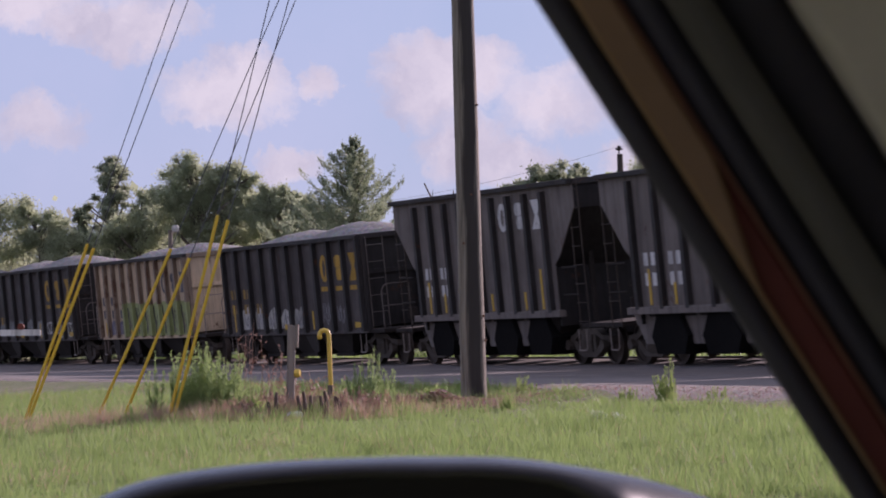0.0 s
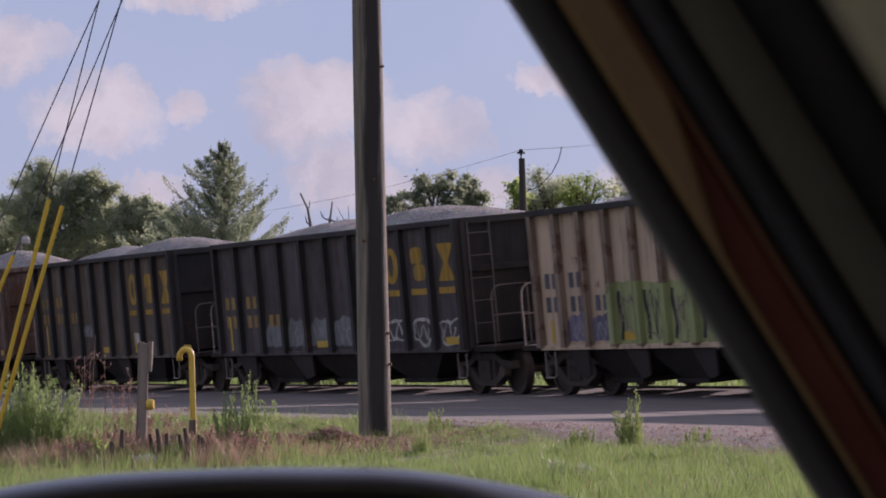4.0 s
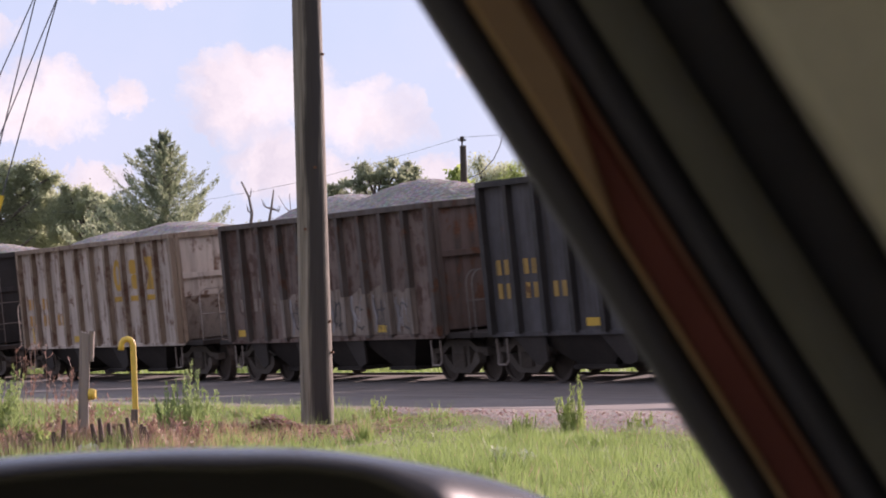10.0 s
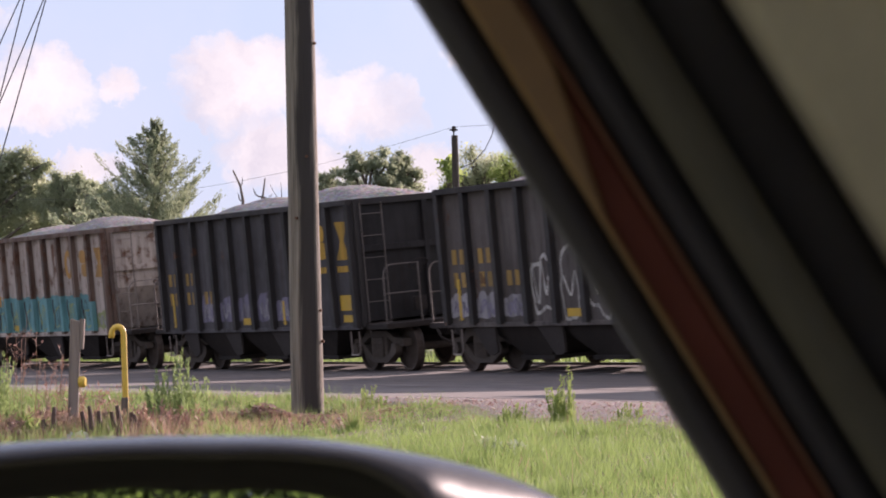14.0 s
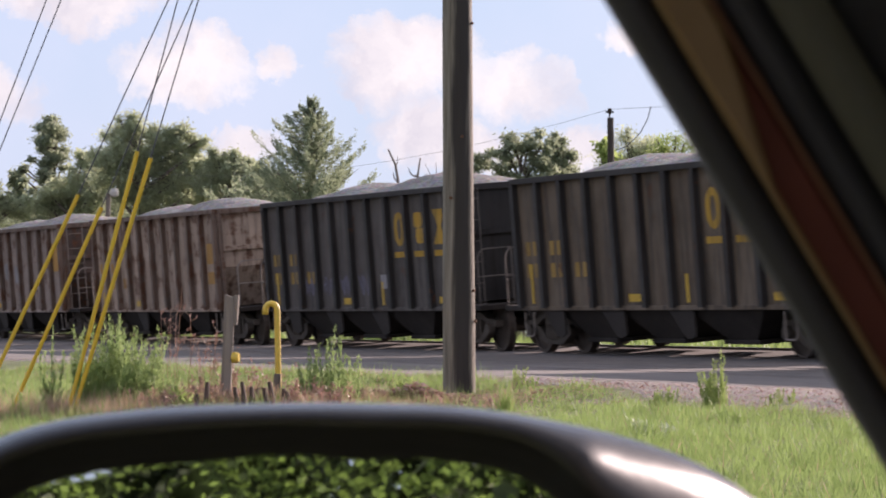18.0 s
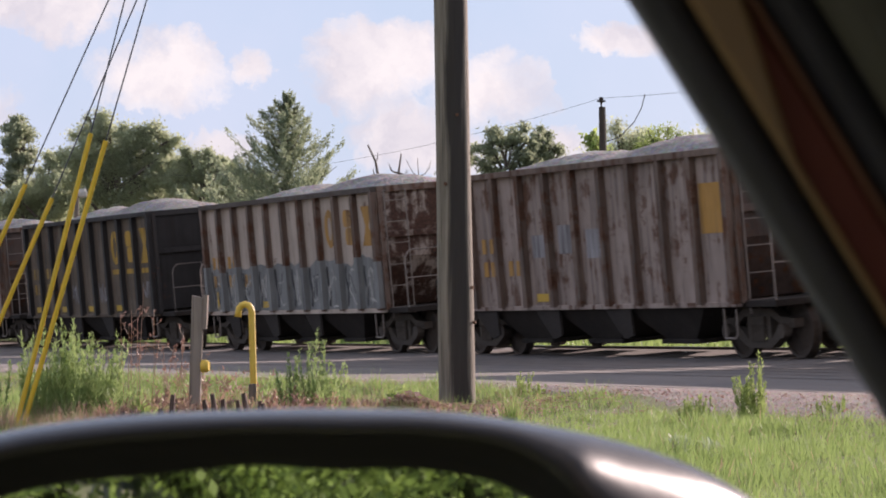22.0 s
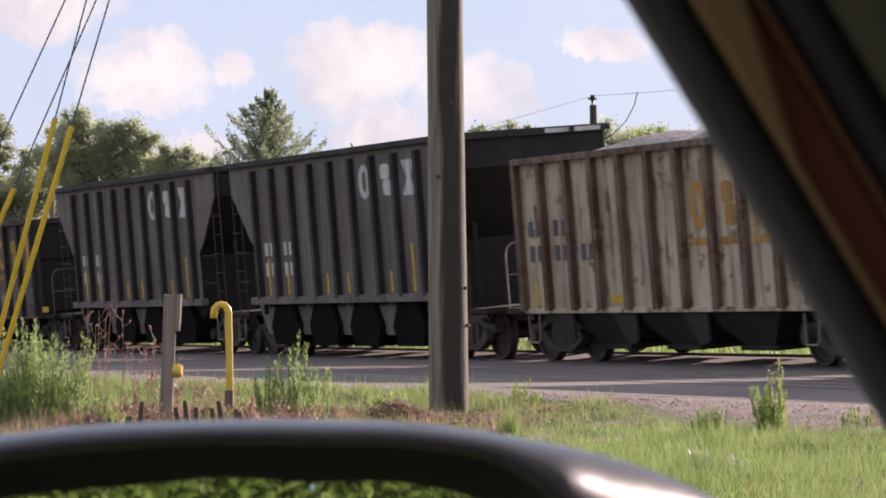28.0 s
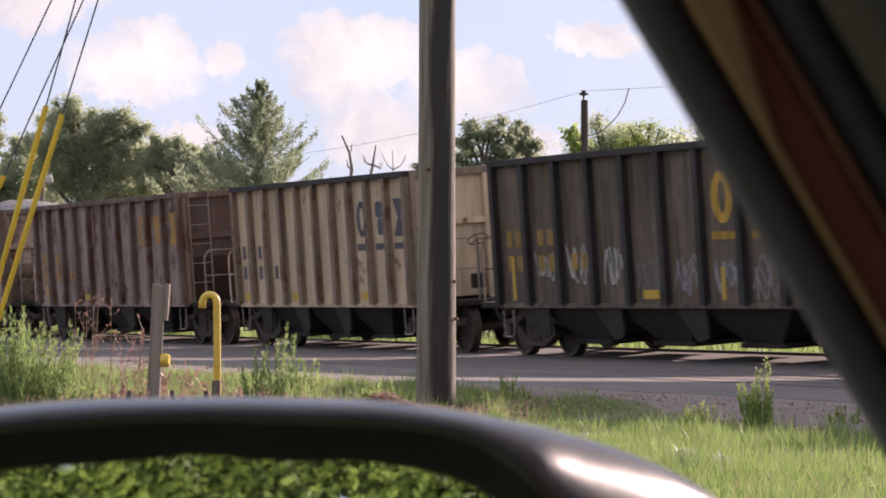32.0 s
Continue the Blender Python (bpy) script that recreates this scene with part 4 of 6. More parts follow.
    for k, (i0, i1, z0, z1, mat, style) in enumerate(spec.get("spray", ())):
        if style == "band":     # one long sprayed field with a wavy upper edge
            a, b, cols = mid[i0] - bay / 2, mid[i1] + bay / 2, 60
            bm = bmesh.new()
            line = []
            for c in range(cols + 1):
                x = a + (b - a) * c / cols
                top = z1 + 0.22 * noise.noise((x * 1.3, spec["seed"], 3)) + 0.10 * noise.noise((x * 4.0, 2, 3))
                line.append((bm.verts.new((x, fy - 0.001, z0)), bm.verts.new((x, fy - 0.001, top))))
            for (p, q), (r, s) in zip(line, line[1:]):
                bm.faces.new((p, r, s, q))
            part("spray_paint", bm, mat, w, "sprayed colour field along the side")
            for x in xs[i0:i1 + 2]:     # the spray runs over the ribs too
                top = z1 + 0.22 * noise.noise((x * 1.3, spec["seed"], 3)) + 0.10 * noise.noise((x * 4.0, 2, 3))
                part("spray_paint", boxed(x - 0.083, x + 0.083, -hw - 0.141, -hw - 0.024, z0, top - 0.04), mat, w)
            thick, thin = spec.get("strokes", (G_LILAC, G_SILVER))
            for i in range(i0, i1 + 1):
                sd = spec["seed"] * 3.1 + i * 2.3
                d = z1 - z0
                lean = 0.14 * noise.noise((sd, 3, 8))
                for u in (-0.30, 0.24):
                    key = ((u - lean, 0.06), (u + 0.06, 0.35), (u - 0.03, 0.66), (u + lean, 0.94 + 0.1 * noise.noise((sd, u, 5))))
                    part("spray_stroke", ribbon([Vector((mid[i] + bay * p, z0 + d * q)) for p, q in key], fy - 0.003, 0.10 + 0.05 * noise.noise((sd, u, 2)), sd + u), thick, w)
                part("spray_stroke", ring_shape(mid[i] + bay * 0.05, z0 + d * (0.36 + 0.2 * noise.noise((sd, 6, 1))), bay * 0.55, d * 0.62, sd, fy - 0.005, 0.038, wob=0.34), thin, w)
                part("spray_stroke", scrawl(mid[i], z0 + d * 0.5, bay * 0.7, d * 0.8, sd + 3, fy - 0.006, 1, 0.03), thin if i % 2 else thick, w)
            continue
        for i in range(i0, i1 + 1):
            sd = spec["seed"] * 7.3 + i * 1.9 + k
            cz = (z0 + z1) / 2 + 0.1 * noise.noise((sd, 1, 2))
            tallness = (z1 - z0) * (0.86 + 0.34 * noise.noise((sd * 1.7, 4, 1)))
            cx = mid[i] + bay * 0.08 * noise.noise((sd * 2.1, 7, 5))
            if style == "ring":
                bm = ring_shape(cx, cz, bay * 0.84, tallness, sd, fy - 0.003, 0.075, wob=0.26)
                part("spray_stroke", scrawl(cx, cz, bay * 0.6, tallness * 0.7, sd + 5, fy - 0.004, 1, 0.05), mat, w)
            elif style == "tag":
                bm = scrawl(cx, cz, bay * 0.74, tallness, sd, fy - 0.003, 3, 0.035)
            else:
                bm = letter_fill(cx, z0, bay * 0.9, tallness, sd, fy - 0.001)
                part("spray_stroke", scrawl(cx, z0 + tallness * 0.45, bay * 0.7, tallness * 0.7, sd + 5, fy - 0.003, 2, 0.045), G_SILVER if mat is not G_SILVER else G_LILAC, w)
            part("spray_paint", bm, mat, w, "sprayed colour patch")
    for k, (i, z, ww, hh, mat) in enumerate(spec.get("patches", ())):
        part("paint_patch", boxed(mid[i] - bay * ww / 2, mid[i] + bay * ww / 2, fy - 0.002, fy + 0.004, z - hh / 2, z + hh / 2), mat, w)
    return w


# near ends of the wagons' far ends along the train, in units of one wagon's pitch
UNIT, SPEED, BASE = 13.317, 9.882, -67.83
DARKTAPE = ((0, 0.75), (4, 0), (6, 0.5), (9, 0))


def dark(label, **more):
    d = dict(label=label, skin=P_DARK, ribs=P_RIBDARK, n=11, height=3.32, load=0.45, mark=(L_YELLOW, 7, 2.6, 0.72, True), bars=(L_DULL, 2.05), tape=DARKTAPE, end=P_ENDBLACK, shut=True, ladder=True, rails=M_GRABDARK)
    d.update(more)
    return d


def pale(label, **more):
    d = dict(label=label, skin=P_TAN, ribs=P_RIBRUST, n=11, height=3.30, load=0.42, mark=(L_ORANGE, 7, 2.6, 0.7, False), bars=(L_ORANGE, 2.05), tape=((0, 0.4), (3, 0)))
    d.update(more)
    return d


def high(label, **more):
    d = dict(label=label, skin=P_TALL, ribs=P_RIBDARK, n=9, height=4.02, tall=True, bays=4, load=0, mark=(L_WHITE, 5, 3.42, 0.66, False), bars=(L_WHITE, 2.25),
             tape=((0, 0.75), (1, 0.45), (3, 0.4), (4, 0.4), (6, 0.4), (7, 0.9)), rails=M_WHEEL, chute=P_TALL, sill=P_TALL, gap=1.9)
    d.update(more)
    return d


WAGONS = (
    (3.42, dark("dark grey hopper wagon heaped with crushed stone")),
    (4.48, high("tall faded black hopper wagon with white lettering blocks")),
    (5.38, high("tall faded black hopper wagon behind a like one", gap=1.4)),
    (6.4, dark("dark hopper wagon with cream sprayed patches low on its side", gap=2.57, skin=P_BLACK, spray=((1, 5, 1.0, 1.75, G_CREAM, "fill"), (7, 8, 1.0, 1.7, G_SILVER, "tag")))),
    (7.39, pale("beige hopper wagon with slate lettering and green sprayed patches", gap=3.63, shut=True, chord=P_RIBDARK, skin=P_BEIGE, ribs=P_RIBTAN, mark=(L_GREYBLUE, 7, 2.55, 0.62, False), bars=(L_GREYBLUE, 2.1),
                strokes=(G_DARK, G_TAN), spray=((3, 9, 0.96, 2.0, G_GREEN, "band"), (1, 2, 0.98, 1.6, G_LILAC, "fill")))),
    (8.605, dark("dark hopper wagon with pale sprayed patches low on its side", gap=3.13, skin=P_BLACK, spray=((2, 6, 1.0, 1.7, G_BLUE, "fill"), (7, 9, 1.0, 1.6, G_CREAM, "ring")))),
    (9.625, dark("brown-grey hopper wagon with yellow lettering blocks", ladder=False, gap=2.9, skin=P_OLIVE, n=10, mark=(L_YELLOW, 6, 2.55, 0.78, True), bars=(L_DULL, 2.35), spray=((3, 3, 1.4, 1.9, G_BLUE, "fill"),), patches=((6, 1.35, 0.3, 0.26, L_WHITE),))),
    (10.59, dark("oxide brown hopper wagon with faded lettering bars", ladder=False, gap=3.07, skin=P_BROWN, ribs=P_RIBRUST, end=P_BROWN, mark=None, bars=(L_DULL, 2.2), patches=((7, 1.6, 0.4, 0.3, G_SILVER), (8, 1.35, 0.7, 0.6, G_SILVER)), load=0.6)),
    (11.815, dark("long blue-black hopper wagon without a heap", ladder=False, gap=3.6, skin=P_BLUE, ribs=P_RIBDARK, n=13, height=3.56, load=0, mark=(L_YELLOW, 8, 2.95, 0.7, True), bars=(L_DULL, 2.1),
                 tape=((3, 0), (5, 0), (8, 0), (12, 0)), patches=((6, 1.35, 0.3, 0.2, L_WHITE), (9, 1.3, 0.4, 0.32, L_WHITE)))),
    (12.75, dark("patched rust brown hopper wagon", ladder=False, gap=2.12, skin=P_BROWN2, ribs=P_SILL, end=P_ENDRUST, strokes=(G_SILVER, G_DARK), mark=None, bars=(G_TAN, 2.1), tape=((0, 0), (7, 0)), load=0.6,
                 spray=((3, 8, 0.98, 1.85, G_TAN, "band"),))),
    (13.8, pale("chalky white hopper wagon stained with rust", gap=3.0, skin=P_WHITE, ribs=P_RIBTAN, mark=(L_YELLOW, 6, 2.55, 0.75, True), bars=(L_ORANGE, 2.0))),
    (14.89, dark("dark hopper wagon with large silver sprayed letters' outlines", gap=3.83, skin=P_DARK, mark=(L_YELLOW, 7, 2.62, 0.75, True), bars=(L_DULL, 2.15),
                 spray=((0, 2, 1.0, 1.6, G_SILVER, "fill"), (3, 6, 0.95, 2.2, G_CREAM, "ring"), (7, 8, 1.3, 1.9, G_SILVER, "tag")))),
    (15.97, dark("dark hopper wagon with lilac sprayed patches", gap=3.9, skin=P_BLUE, mark=(L_YELLOW, 7, 2.62, 0.75, True), spray=((2, 7, 1.05, 1.75, G_LILAC, "fill"),), patches=((9, 1.4, 0.6, 0.3, REFLECT),))),
    (17.06, pale("pale hopper wagon with a teal sprayed panel", ladder=True, gap=3.57, skin=P_WHITE, mark=(L_ORANGE, 7, 2.6, 0.7, False), bars=(L_ORANGE, 2.2), strokes=(G_DARK, G_GREEN),
                 spray=((2, 8, 0.98, 1.85, G_TEAL, "band"), (1, 1, 1.0, 1.6, G_GREEN, "fill"), (9, 9, 1.0, 1.5, G_GREEN, "fill")))),
    (18.12, dark("dark brown-grey hopper wagon heaped with stone", gap=3.4, skin=P_OLIVE)),
    (19.18, dark("dark hopper wagon with faint grey sprayed marks", gap=3.23, skin=P_DARK, spray=((2, 5, 1.2, 1.7, G_LILAC, "tag"),), patches=((6, 1.5, 0.3, 0.3, G_SILVER),))),
    (20.22, pale("rusty tan hopper wagon with blistered paint", gap=3.53, skin=P_TAN, mark=None, patches=((9, 2.3, 0.7, 0.5, L_ORANGE), (9, 1.7, 0.7, 0.3, L_ORANGE)))),
    (21.29, pale("pale grey hopper wagon with rusty ribs and an orange panel", ladder=True, gap=3.27, end=P_ENDRUST, skin=P_GREY, mark=None, patches=((9, 2.45, 0.8, 0.8, L_ORANGE), (3, 2.0, 0.5, 0.4, G_SILVER), (4, 2.1, 0.5, 0.5, G_SILVER), (5, 2.0, 0.5, 0.5, G_SILVER)))),
    (22.33, pale("white hopper wagon with orange blocks over a pale blue sprayed band", ladder=True, gap=3.5, chord=P_SILL, skin=P_ASH, end=P_ENDPATCH, mark=(L_ORANGE, 7, 2.62, 0.8, False), strokes=(G_DARK, G_CREAM), spray=((0, 9, 0.96, 1.95, G_BLUE, "band"),))),
    (23.43, dark("brown-grey hopper wagon with yellow lettering blocks and tape", ladder=False, gap=3.9, skin=P_OLIVE, n=10, mark=(L_YELLOW, 6, 2.6, 0.85, True), tape=((0, 0), (2, 0), (4, 0), (6, 0)), spray=((3, 3, 1.2, 1.8, G_SILVER, "tag"), (5, 5, 1.2, 1.8, G_SILVER, "tag"), (8, 8, 1.3, 1.8, G_SILVER, "tag")))),
    (24.5, pale("rust-streaked pale hopper wagon with orange blocks", ladder=True, gap=2.7, end=P_ENDRUST, skin=P_GREY, mark=(L_ORANGE, 7, 2.4, 0.9, False))),
    (25.475, pale("rusty cream hopper wagon with slate number bars", gap=3.2, ladder=True, end=P_ENDRUST, skin=P_CREAM, height=3.42, mark=(L_ORANGE, 6, 2.5, 0.75, True), bars=(L_GREYBLUE, 2.3), load=0.42)),
    (26.54, high("tall faded black hopper wagon with a bare top", gap=2.6)),
    (27.485, high("tall faded black hopper wagon coupled to a like one", gap=1.1)),
    (28.485, dark("brown-grey hopper wagon with white scrawls on its side", ladder=False, gap=2.27, skin=P_OLIVE, n=10, mark=(L_YELLOW, 6, 2.55, 0.8, True), load=0.12,
                 spray=((1, 3, 1.15, 2.0, G_CREAM, "tag"), (4, 8, 1.0, 1.75, G_SILVER, "tag")))),
    (29.45, pale("beige hopper wagon with slate lettering blocks", gap=3.7, shut=True, chord=P_RIBDARK, skin=P_BEIGE, ribs=P_RIBTAN, mark=(L_GREYBLUE, 7, 2.55, 0.7, True), bars=(L_GREYBLUE, 2.0), load=0.1, tape=((0, 0), (3, 0), (7, 0)))),
    (30.53, pale("pale grey hopper wagon with faded orange blocks", ladder=True, gap=3.4, end=P_ENDRUST, skin=P_GREY, load=0.15)),
    (31.60, pale("rusty tan hopper wagon far down the train", skin=P_TAN)),
    (32.66, dark("dark hopper wagon far down the train")),
)


def build_train():
    made = []
    last = WAGONS[0][0] - 1.02
    for k, (qend, spec) in enumerate(WAGONS):
        gap = spec.get("gap", 3.1)
        spec["length"] = (qend - last) * UNIT - gap
        spec["seed"] = k + 1
        made.append((wagon(spec), (qend * UNIT + BASE) - spec["length"] / 2 - 0.0))
        last = qend
    return made


TRAIN = build_train()

M_SHELL = plain("dark_grey_mirror_shell", (0.044, 0.042, 0.046), 0.27, 0.0, 0.08, 30.0, 0.01, 0.14)
M_LIP = plain("black_rim_plastic", (0.013, 0.0125, 0.013), 0.7, 0.0, 0.1, 30.0, 0.02)
M_GLASS = mirror_material()
M_RUBBER = plain("black_window_rubber", (0.060, 0.057, 0.060), 0.8, 0.0, 0.2, 30.0, 0.05)
M_TANPAINT = plain("tan_door_frame_paint", (0.25, 0.143, 0.060), 0.5, 0.0, 0.22, 26.0, 0.05)
M_REDPAINT = plain("dark_red_door_frame_paint", (0.155, 0.042, 0.028), 0.7, 0.0, 0.2, 26.0, 0.05)
M_BEAD = plain("worn_bead_paint", (0.17, 0.075, 0.045), 0.6, 0.0, 0.25, 26.0, 0.05)
M_TRIM = plain("olive_grey_trim", (0.105, 0.10, 0.076), 0.85, 0.0, 0.12, 40.0, 0.05)
M_LINER = plain("khaki_headliner", (0.56, 0.52, 0.375), 0.95, 0.0, 0.1, 60.0, 0.08)
M_BODY = plain("dark_vehicle_paint", (0.06, 0.06, 0.065), 0.4, 0.0, 0.1, 5.0, 0.02)


# ---- plants ----
def leaf_cloud(name, lumps, count, size, mat, seed, flat=0.0, long=1.0, hollow=0.45):
    """Many small leaf faces strewn through rounded lumps: (centre, radii) each."""
    rng = np.random.default_rng(seed)
    vol = np.array([r[0] * r[1] * r[2] for _, r in lumps]) ** 0.75
    pick = rng.choice(len(lumps), count, p=vol / vol.sum())
    d = rng.normal(size=(count, 3))
    d /= np.linalg.norm(d, axis=1)[:, None]
    rad = hollow + (1.04 - hollow) * rng.random(count) ** 0.6
    rad *= 1 + 0.36 * rng.normal(size=count)
    c = np.array([l[0] for l in lumps])[pick] + d * rad[:, None] * np.array([l[1] for l in lumps])[pick]
    a = rng.normal(size=(count, 3))
    a /= np.linalg.norm(a, axis=1)[:, None]
    a[:, 2] *= 1 - flat
    b = np.cross(a, rng.normal(size=(count, 3)))
    b /= np.linalg.norm(b, axis=1)[:, None]
    s = size * (0.55 + 0.9 * rng.random(count))[:, None]
    v = np.concatenate([c - a * s * long, c + b * s * 0.55, c + a * s * long, c - b * s * 0.55], axis=1).reshape(-1, 3)
    me = bpy.data.meshes.new(name)
    me.from_pydata(v.tolist(), [], np.arange(count * 4).reshape(-1, 4).tolist())
    me.materials.append(mat)
    return me


def tree(name, label, x, y, top, lumps, count, size, mat, seed, trunk_r=0.22, long=1.0, category="tree", hollow=0.45):
    z0 = land(x, y) - 0.1
    rng = random.Random(seed)
    t = new(name)
    t.location = (x, y, z0)
    tagged(t, label, category, "trees behind the railway")
    bm = bmesh.new()
    h = (top - z0) * 0.9
    pts = [(0.12 * math.sin(k * 1.3 + seed) * k / 6, 0.12 * math.cos(k * 1.7 + seed) * k / 6, h * k / 6) for k in range(7)]
    tube(bm, pts, [trunk_r * (1.15 - 0.155 * k) for k in range(7)], 8)
    local = [((c[0] - x, c[1] - y, c[2] - z0), r) for c, r in lumps]
    for c, r in (local if len(local) < 60 else local[3::6]):
        zb = max(0.8, min(h * 0.9, c[2] - r[2] - 0.6 - 0.3 * rng.random()))
        k = zb / h
        mid = (c[0] * 0.45, c[1] * 0.45, (zb + c[2]) / 2)
        tube(bm, [(pts[3][0] * k, pts[3][1] * k, zb), mid, (c[0], c[1], c[2] + r[2] * 0.5)], [trunk_r * 0.42, trunk_r * 0.26, 0.03], 6)
    part("trunk", bm, M_BARK, t)
    part("crown", leaf_cloud("crown", local, count, size, mat, seed, long=long, hollow=hollow), None, t)
    return t


def lumps_in(x, y, z, w, h, n, seed, d=1.5, size=(0.5, 0.9)):
    """Small tufts through a rounded, uneven crown."""
    rng = random.Random(seed)
    out = []
    for _ in range(int(n * 3.2)):
        u, v = rng.uniform(-1, 1), rng.uniform(-1, 1)
        k = math.sqrt(max(0.05, 1 - v * v * 0.8)) if v > 0 else 1.0
        k *= 1 + 0.5 * noise.noise((v * 2.3 + seed, u, seed * 1.7))
        r = rng.uniform(size[0] * 0.50, size[1] * 0.72)
        top = 1 + 0.42 * noise.noise((u * 2.6, seed * 3.1, 0.5)) + 0.2 * noise.noise((u * 7.0, seed * 1.3, 2.5))
        out.append(((x + u * w * k * 0.52, y + rng.uniform(-d, d) * 0.5, z + (v * h * 0.5 + 0.15) * (top if v > 0 else 1)), (r * 1.15, r, r * 0.8)))
    return out


def spray_crown(name, base, top, w, mat, seed, branches=180, per=600):
    """Rising branches that carry fine sprays, thinner towards the tip; the trunk stands at 0, 0."""
    rng = np.random.default_rng(seed)
    v = []
    for b in range(branches):
        f = (b / branches) ** 0.95
        z0 = base + (top - base) * f
        a = b * 2.39996 + rng.uniform(-0.4, 0.4)
        reach = (w * 0.5 * (1 - f) ** 0.92 + 0.10) * rng.uniform(0.5, 1.12)
        lift = reach * rng.uniform(0.45, 0.85)
        m = int(per * (0.14 + 0.86 * (1 - f)))
        u = rng.random(m) ** 0.75
        side = rng.normal(size=m) * 0.11 * reach * (1.25 - u)
        rad = u * reach
        ca, sa = math.cos(a), math.sin(a)
        c = np.stack([rad * ca - side * sa, rad * sa + side * ca, z0 + lift * u ** 1.5 + rng.normal(size=m) * 0.075 - np.abs(side) * 0.3], axis=1)
        d = np.stack([ca * np.ones(m), sa * np.ones(m), 0.9 * np.ones(m)], axis=1) + rng.normal(size=(m, 3)) * 0.55
        d /= np.linalg.norm(d, axis=1)[:, None]
        e = np.cross(d, rng.normal(size=(m, 3)))
        e /= np.linalg.norm(e, axis=1)[:, None]
        s = (0.030 + 0.034 * rng.random(m))[:, None]
        v.append(np.concatenate([c - d * s, c + e * s * 0.38, c + d * s * 1.5, c - e * s * 0.38], axis=1).reshape(-1, 3))
    v = np.concatenate(v)
    me = bpy.data.meshes.new(name)
    me.from_pydata(v.tolist(), [], np.arange(len(v)).reshape(-1, 4).tolist())
    me.materials.append(mat)
    return me


def cypress(x, y, base, top, w, seed):
    z0 = land(x, y) - 0.1
    t = new("cypress_tree")
    t.location = (x, y, z0)
    tagged(t, "tall feathery grey-green cypress with an open spire", "tree", "trees behind the railway")
    bm = bmesh.new()
    h = top - z0
    tube(bm, [(0.03 * math.sin(k * 1.9), 0.03 * math.cos(k * 1.3), h * k / 8) for k in range(9)], [0.17 * (1.08 - 0.125 * k) for k in range(9)], 8)
    for b in range(46):
        f = (b / 46) ** 0.85
        a, reach = b * 2.39996 * 1.0, (w * 0.5 * (1 - f) ** 0.92) * 0.8
        zz = base - z0 + (top - base) * f
        tube(bm, [(0, 0, zz), (reach * 0.55 * math.cos(a), reach * 0.55 * math.sin(a), zz + reach * 0.26), (reach * math.cos(a), reach * math.sin(a), zz + reach * 0.62)], [0.022, 0.014, 0.006], 5)
    part("trunk", bm, M_BARK, t)
    part("crown", spray_crown("crown", base - z0, top - z0 - 0.1, w, M_CYP, seed), None, t)
    return t


def pine_lumps(x, y, base, top, w, n, seed):
    rng = random.Random(seed)
    out = []
    for i in range(n * 2):
        f = i / (2 * n - 1)
        q = w * 0.5 * (0.25 + 0.75 * math.sin(math.pi * (0.25 + 0.7 * f))) * rng.uniform(0.25, 1.05)
        a = rng.uniform(0, 2 * math.pi)
        r = rng.uniform(0.15, 0.30)
        out.append(((x + q * math.cos(a), y + q * math.sin(a) * 0.8, base + (top - base) * f + 0.15 * rng.uniform(-1, 1)), (r * 1.3, r * 1.3, r * 0.8)))
    return out


def tufted(lumps, seed, n=7):
    """Breaks broad lumps into small tufts with air between them."""
    rng = random.Random(seed)
    out = []
    for c, r in lumps:
        for _ in range(n):
            d = Vector((rng.gauss(0, 1), rng.gauss(0, 1), rng.gauss(0, 1))).normalized() * rng.uniform(0.3, 1.0)
            k = rng.uniform(0.34, 0.55)
            out.append(((c[0] + d.x * r[0], c[1] + d.y * r[1], c[2] + d.z * r[2]), (r[0] * k, r[1] * k, r[2] * k * 0.9)))
    return out


